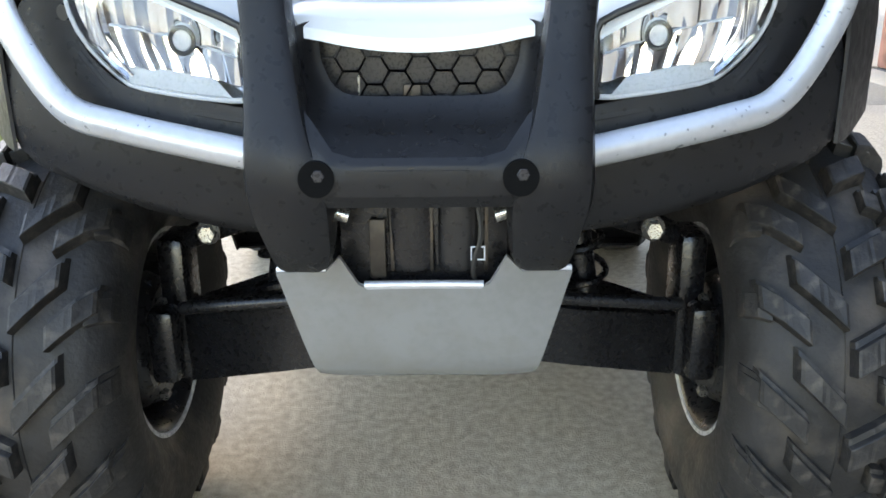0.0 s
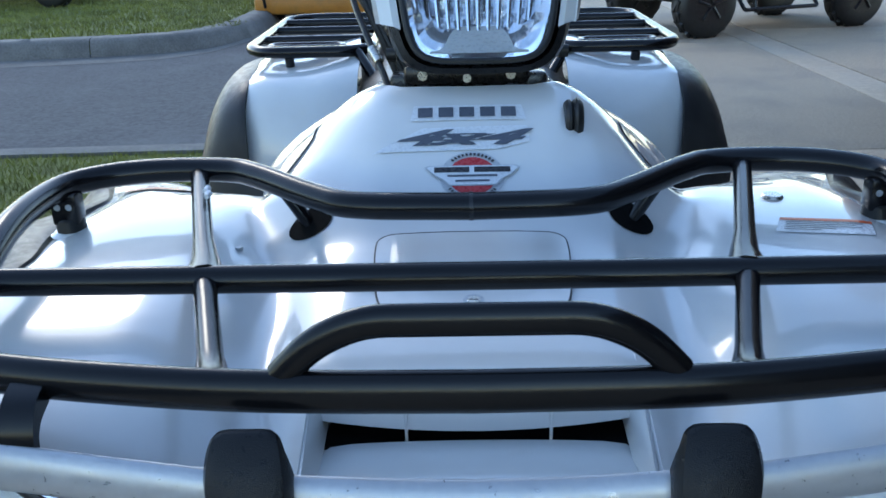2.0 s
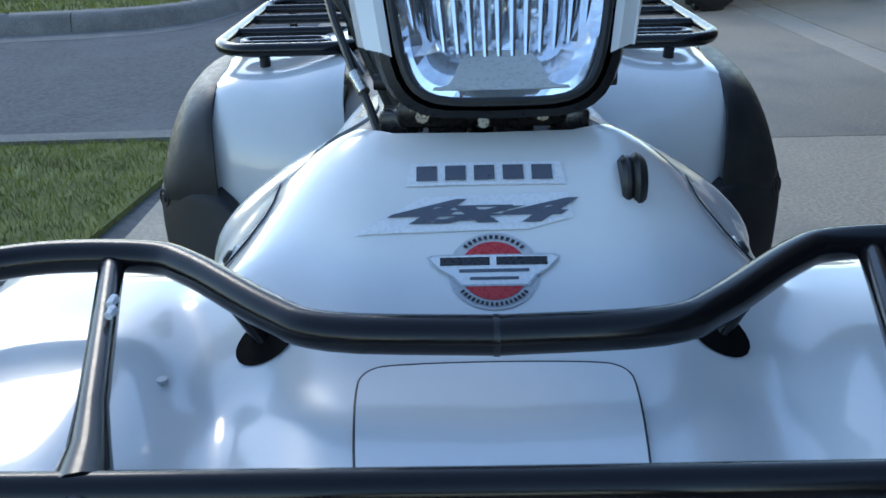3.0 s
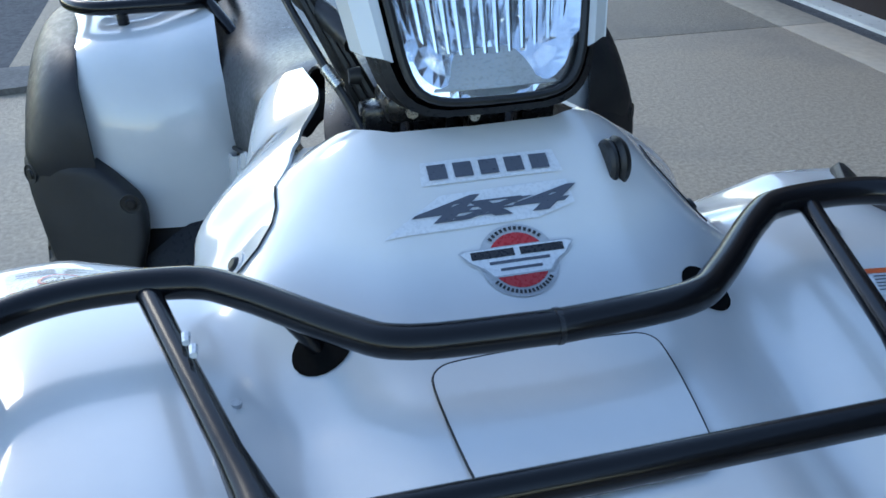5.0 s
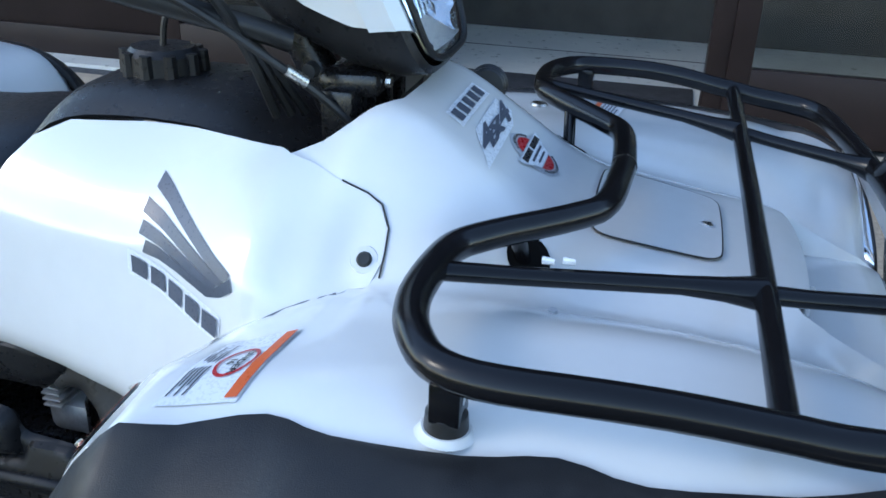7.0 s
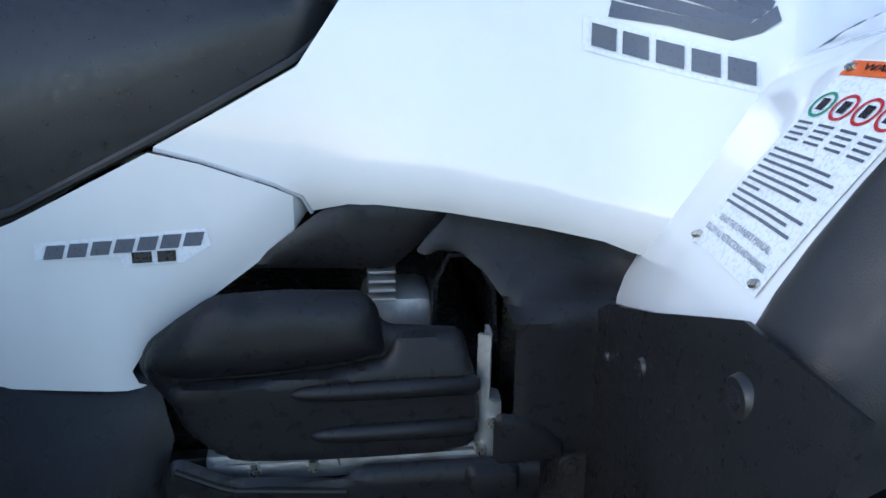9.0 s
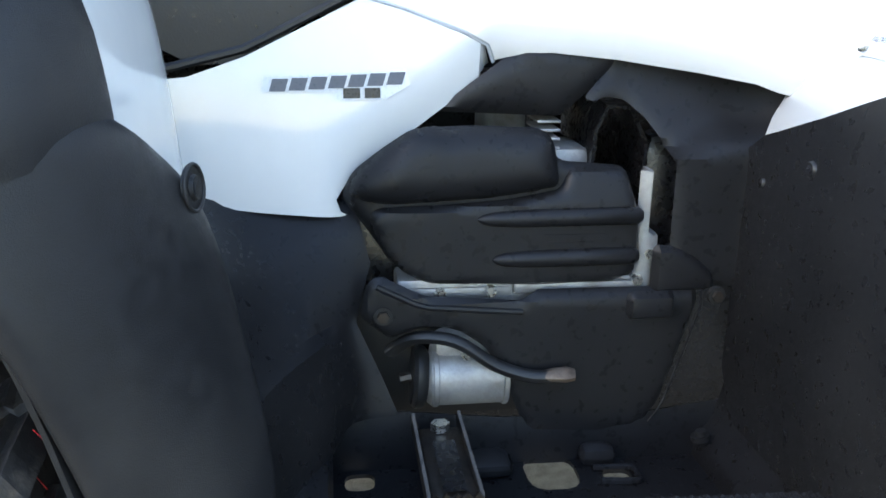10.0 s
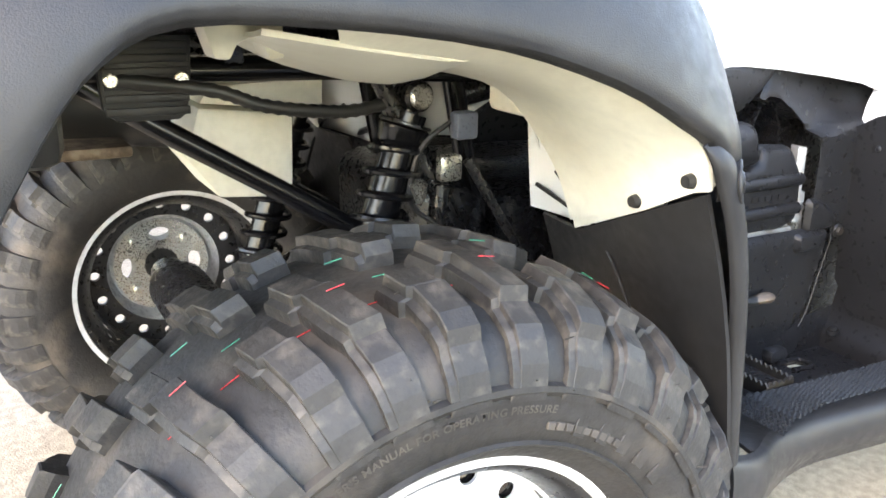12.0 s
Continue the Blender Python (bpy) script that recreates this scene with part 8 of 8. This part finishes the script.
# age label and warning label on the right front fender
cA = ((-0.428, 0.249), (-0.326, 0.240), (-0.346, 0.300), (-0.441, 0.313))
age = part("age_label", lay(bars_bm([(0, 0, 1, 1)]), lambda u, v: on_hood(0.0014)(*quad(u, v, cA)), 0.1), DECALW, ATV, "white age warning label with a red barred circle")
def onA(u, v):
    return on_hood(0.0024)(*quad(u, v, cA))
part("label_header", lay(bars_bm([(0.04, 0.02, 0.96, 0.17)]), onA, 0.2), STICKO, age)
bm = bmesh.new()
for k in range(24):
    a, b = 2 * math.pi * k / 24, 2 * math.pi * (k + 1) / 24
    bm.faces.new([bm.verts.new((0.50 + r * 0.9 * math.cos(t), 0.42 + r * math.sin(t), 0)) for r, t in ((0.20, a), (0.24, a), (0.24, b), (0.20, b))])
part("label_ring", lay(bm, onA, 1.0), STICKR, age)
tb = text_bm("UNDER\n16", 0.12, bold=0.004)
for v in tb.verts:
    v.co.x, v.co.y = 0.50 - v.co.x * 0.9, 0.42 - v.co.y
part("label_words", lay(tb, onA, 0.1), STICKK, age)
tagged(part("label_text", lay(bars_bm([(0.10 + 0.12 * (k % 2), 0.72 + 0.05 * k, 0.86 - 0.1 * (k % 3), 0.745 + 0.05 * k) for k in range(5)]), onA, 0.3), DECAL, age), "", "", "", "stuff")
# tall warning label on the rear slope of the right front fender
cW = ((-0.383, 0.440), (-0.474, 0.441), (-0.485, 0.359), (-0.400, 0.366))
warn = part("warning_label", lay(bars_bm([(0, 0, 1, 1)]), lambda u, v: on_hood(0.0014)(*quad(u, v, cW)), 0.08), DECALW, ATV, "tall white warning label with an orange header")
def onW(u, v):
    return on_hood(0.0024)(*quad(u, v, cW))
part("label_header", lay(bars_bm([(0.02, 0.90, 0.98, 0.985)]), onW, 0.2), STICKO, warn)
tb = text_bm("WARNING", 0.10, bold=0.002)
for v in tb.verts:
    v.co.x, v.co.y = 0.52 + v.co.x * 1.25, 0.943 + v.co.y * 0.5
part("label_words", lay(tb, lambda u, v: onW(u, v) + Vector((0, 0.0006, 0.0006)), 0.2), STICKK, warn)
for k, m in enumerate((STICKG, STICKR, STICKR, STICKR)):
    bm = bmesh.new()
    for i in range(20):
        a, b = 2 * math.pi * i / 20, 2 * math.pi * (i + 1) / 20
        bm.faces.new([bm.verts.new((0.15 + 0.235 * k + r * math.cos(t), 0.745 + r * 0.62 * math.sin(t), 0)) for r, t in ((0.085, a), (0.108, a), (0.108, b), (0.085, b))])
    part("label_ring", lay(bm, onW, 1.0), m, warn)
    part("label_pictogram", lay(bars_bm([(0.11 + 0.235 * k, 0.715, 0.19 + 0.235 * k, 0.775)]), onW, 1.0), STICKK, warn)
tagged(part("label_text", lay(bars_bm([(0.06 + 0.24 * (k % 4), 0.56 + 0.028 * (k // 4), 0.23 + 0.24 * (k % 4), 0.572 + 0.028 * (k // 4)) for k in range(16)] + [(0.06, 0.50 - 0.032 * k, (0.55, 0.8, 0.9, 0.7, 0.86, 0.74, 0.3, 0.92, 0.8, 0.9)[k], 0.513 - 0.032 * k) for k in range(10)]), onW, 0.5), DECAL, warn), "", "", "", "stuff")
for words, v0, sz in (("READ THE OWNER'S MANUAL.", 0.145, 0.052), ("FOLLOW ALL INSTRUCTIONS AND WARNINGS.", 0.085, 0.052)):
    tb = text_bm(words, sz)
    wd = max(v.co.x for v in tb.verts) - min(v.co.x for v in tb.verts)
    k = min(1.0, 0.86 / wd)
    for v in tb.verts:
        v.co.x, v.co.y = 0.5 + v.co.x * k, v0 + v.co.y * 0.75
    part("label_words", lay(tb, onW, 0.5), DECAL, warn)
for u, v in ((0.08, 0.94), (0.92, 0.94), (0.06, 0.03), (0.94, 0.03)):
    q = Vector(onW(u, v))
    part("label_rivet", rod(q, q + Vector((0, 0.001, 0.002)), 0.0035, seg=10), STEEL, warn)

# winged emblem on the tank covers, plain shapes
def on_side(s, lift):
    return lambda y, z: (s * (side_x(y, z) + 0.003 + lift), y, z)
for s in (-1, 1):
    base = part("wing_emblem", lay(bars_bm([(0.366, 0.806, 0.490, 0.832)]), lambda y, z: on_side(s, 0.0012)(y, z + (y - 0.43) * 0.26), 0.02), DECALW, ATV, "grey winged emblem sticker above a row of bars")
    bar_set("emblem_bar", [(0.3695 + 0.0238 * k, 0.811, 0.3885 + 0.0238 * k, 0.828) for k in range(5)], lambda y, z: on_side(s, 0.0035)(y, z + (y - 0.43) * 0.26), DECAL, base, 0.006)
    tips = [(0.466, 0.912), (0.474, 0.892), (0.474, 0.874), (0.468, 0.858)]
    root = [(0.356, 0.856), (0.363, 0.849), (0.371, 0.843), (0.380, 0.838), (0.392, 0.834)]
    for k, (ty, tz) in enumerate(tips):
        (r0y, r0z), (r1y, r1z) = root[k], root[k + 1]
        dy = -0.006
        pts = [(r0y, r0z), (ty, tz), (ty + 0.003, tz - 0.012), (r1y + 0.004, r1z + 0.0005), (r1y - 0.004, r1z + 0.001)]
        bm = sheet(pts, on_side(s, 0.0014), 0.0, 0.01)
        part("emblem_feather", bm, DECAL, base)
    part("emblem_root", sheet([(0.355, 0.853), (0.352, 0.842), (0.366, 0.833), (0.385, 0.828), (0.43, 0.840), (0.396, 0.837), (0.372, 0.841)], on_side(s, 0.0014), 0.0, 0.01), DECAL, base)
    # model name on the side panel: plain bars
    def on_panel(lift):
        return lambda y, z: (s * (panel_x(y, z) + lift), y, z)
    nm = part("model_badge", sheet([(0.918, 0.662), (0.916, 0.676), (0.790, 0.682), (0.786, 0.668), (0.808, 0.655), (0.852, 0.654), (0.855, 0.662)], on_panel(0.0012), 0.0, 0.012), DECALW, ATV, "pale sticker with slanted blue-grey bars")
    for k in range(7):
        bm = bmesh.new()
        y = 0.911 - 0.0172 * k
        bm.faces.new([bm.verts.new((yy, zz + (0.9 - y) * 0.05, 0)) for yy, zz in ((y, 0.6635), (y - 0.0140, 0.6635), (y - 0.0175, 0.6745), (y - 0.0035, 0.6745))])
        part("badge_bar", lay(bm, on_panel(0.0022), 0.05), DECAL, nm)
    bar_set("badge_bar", [(0.813, 0.6565, 0.827, 0.6655), (0.831, 0.6565, 0.846, 0.6655)], on_panel(0.0022), STICKK, nm)
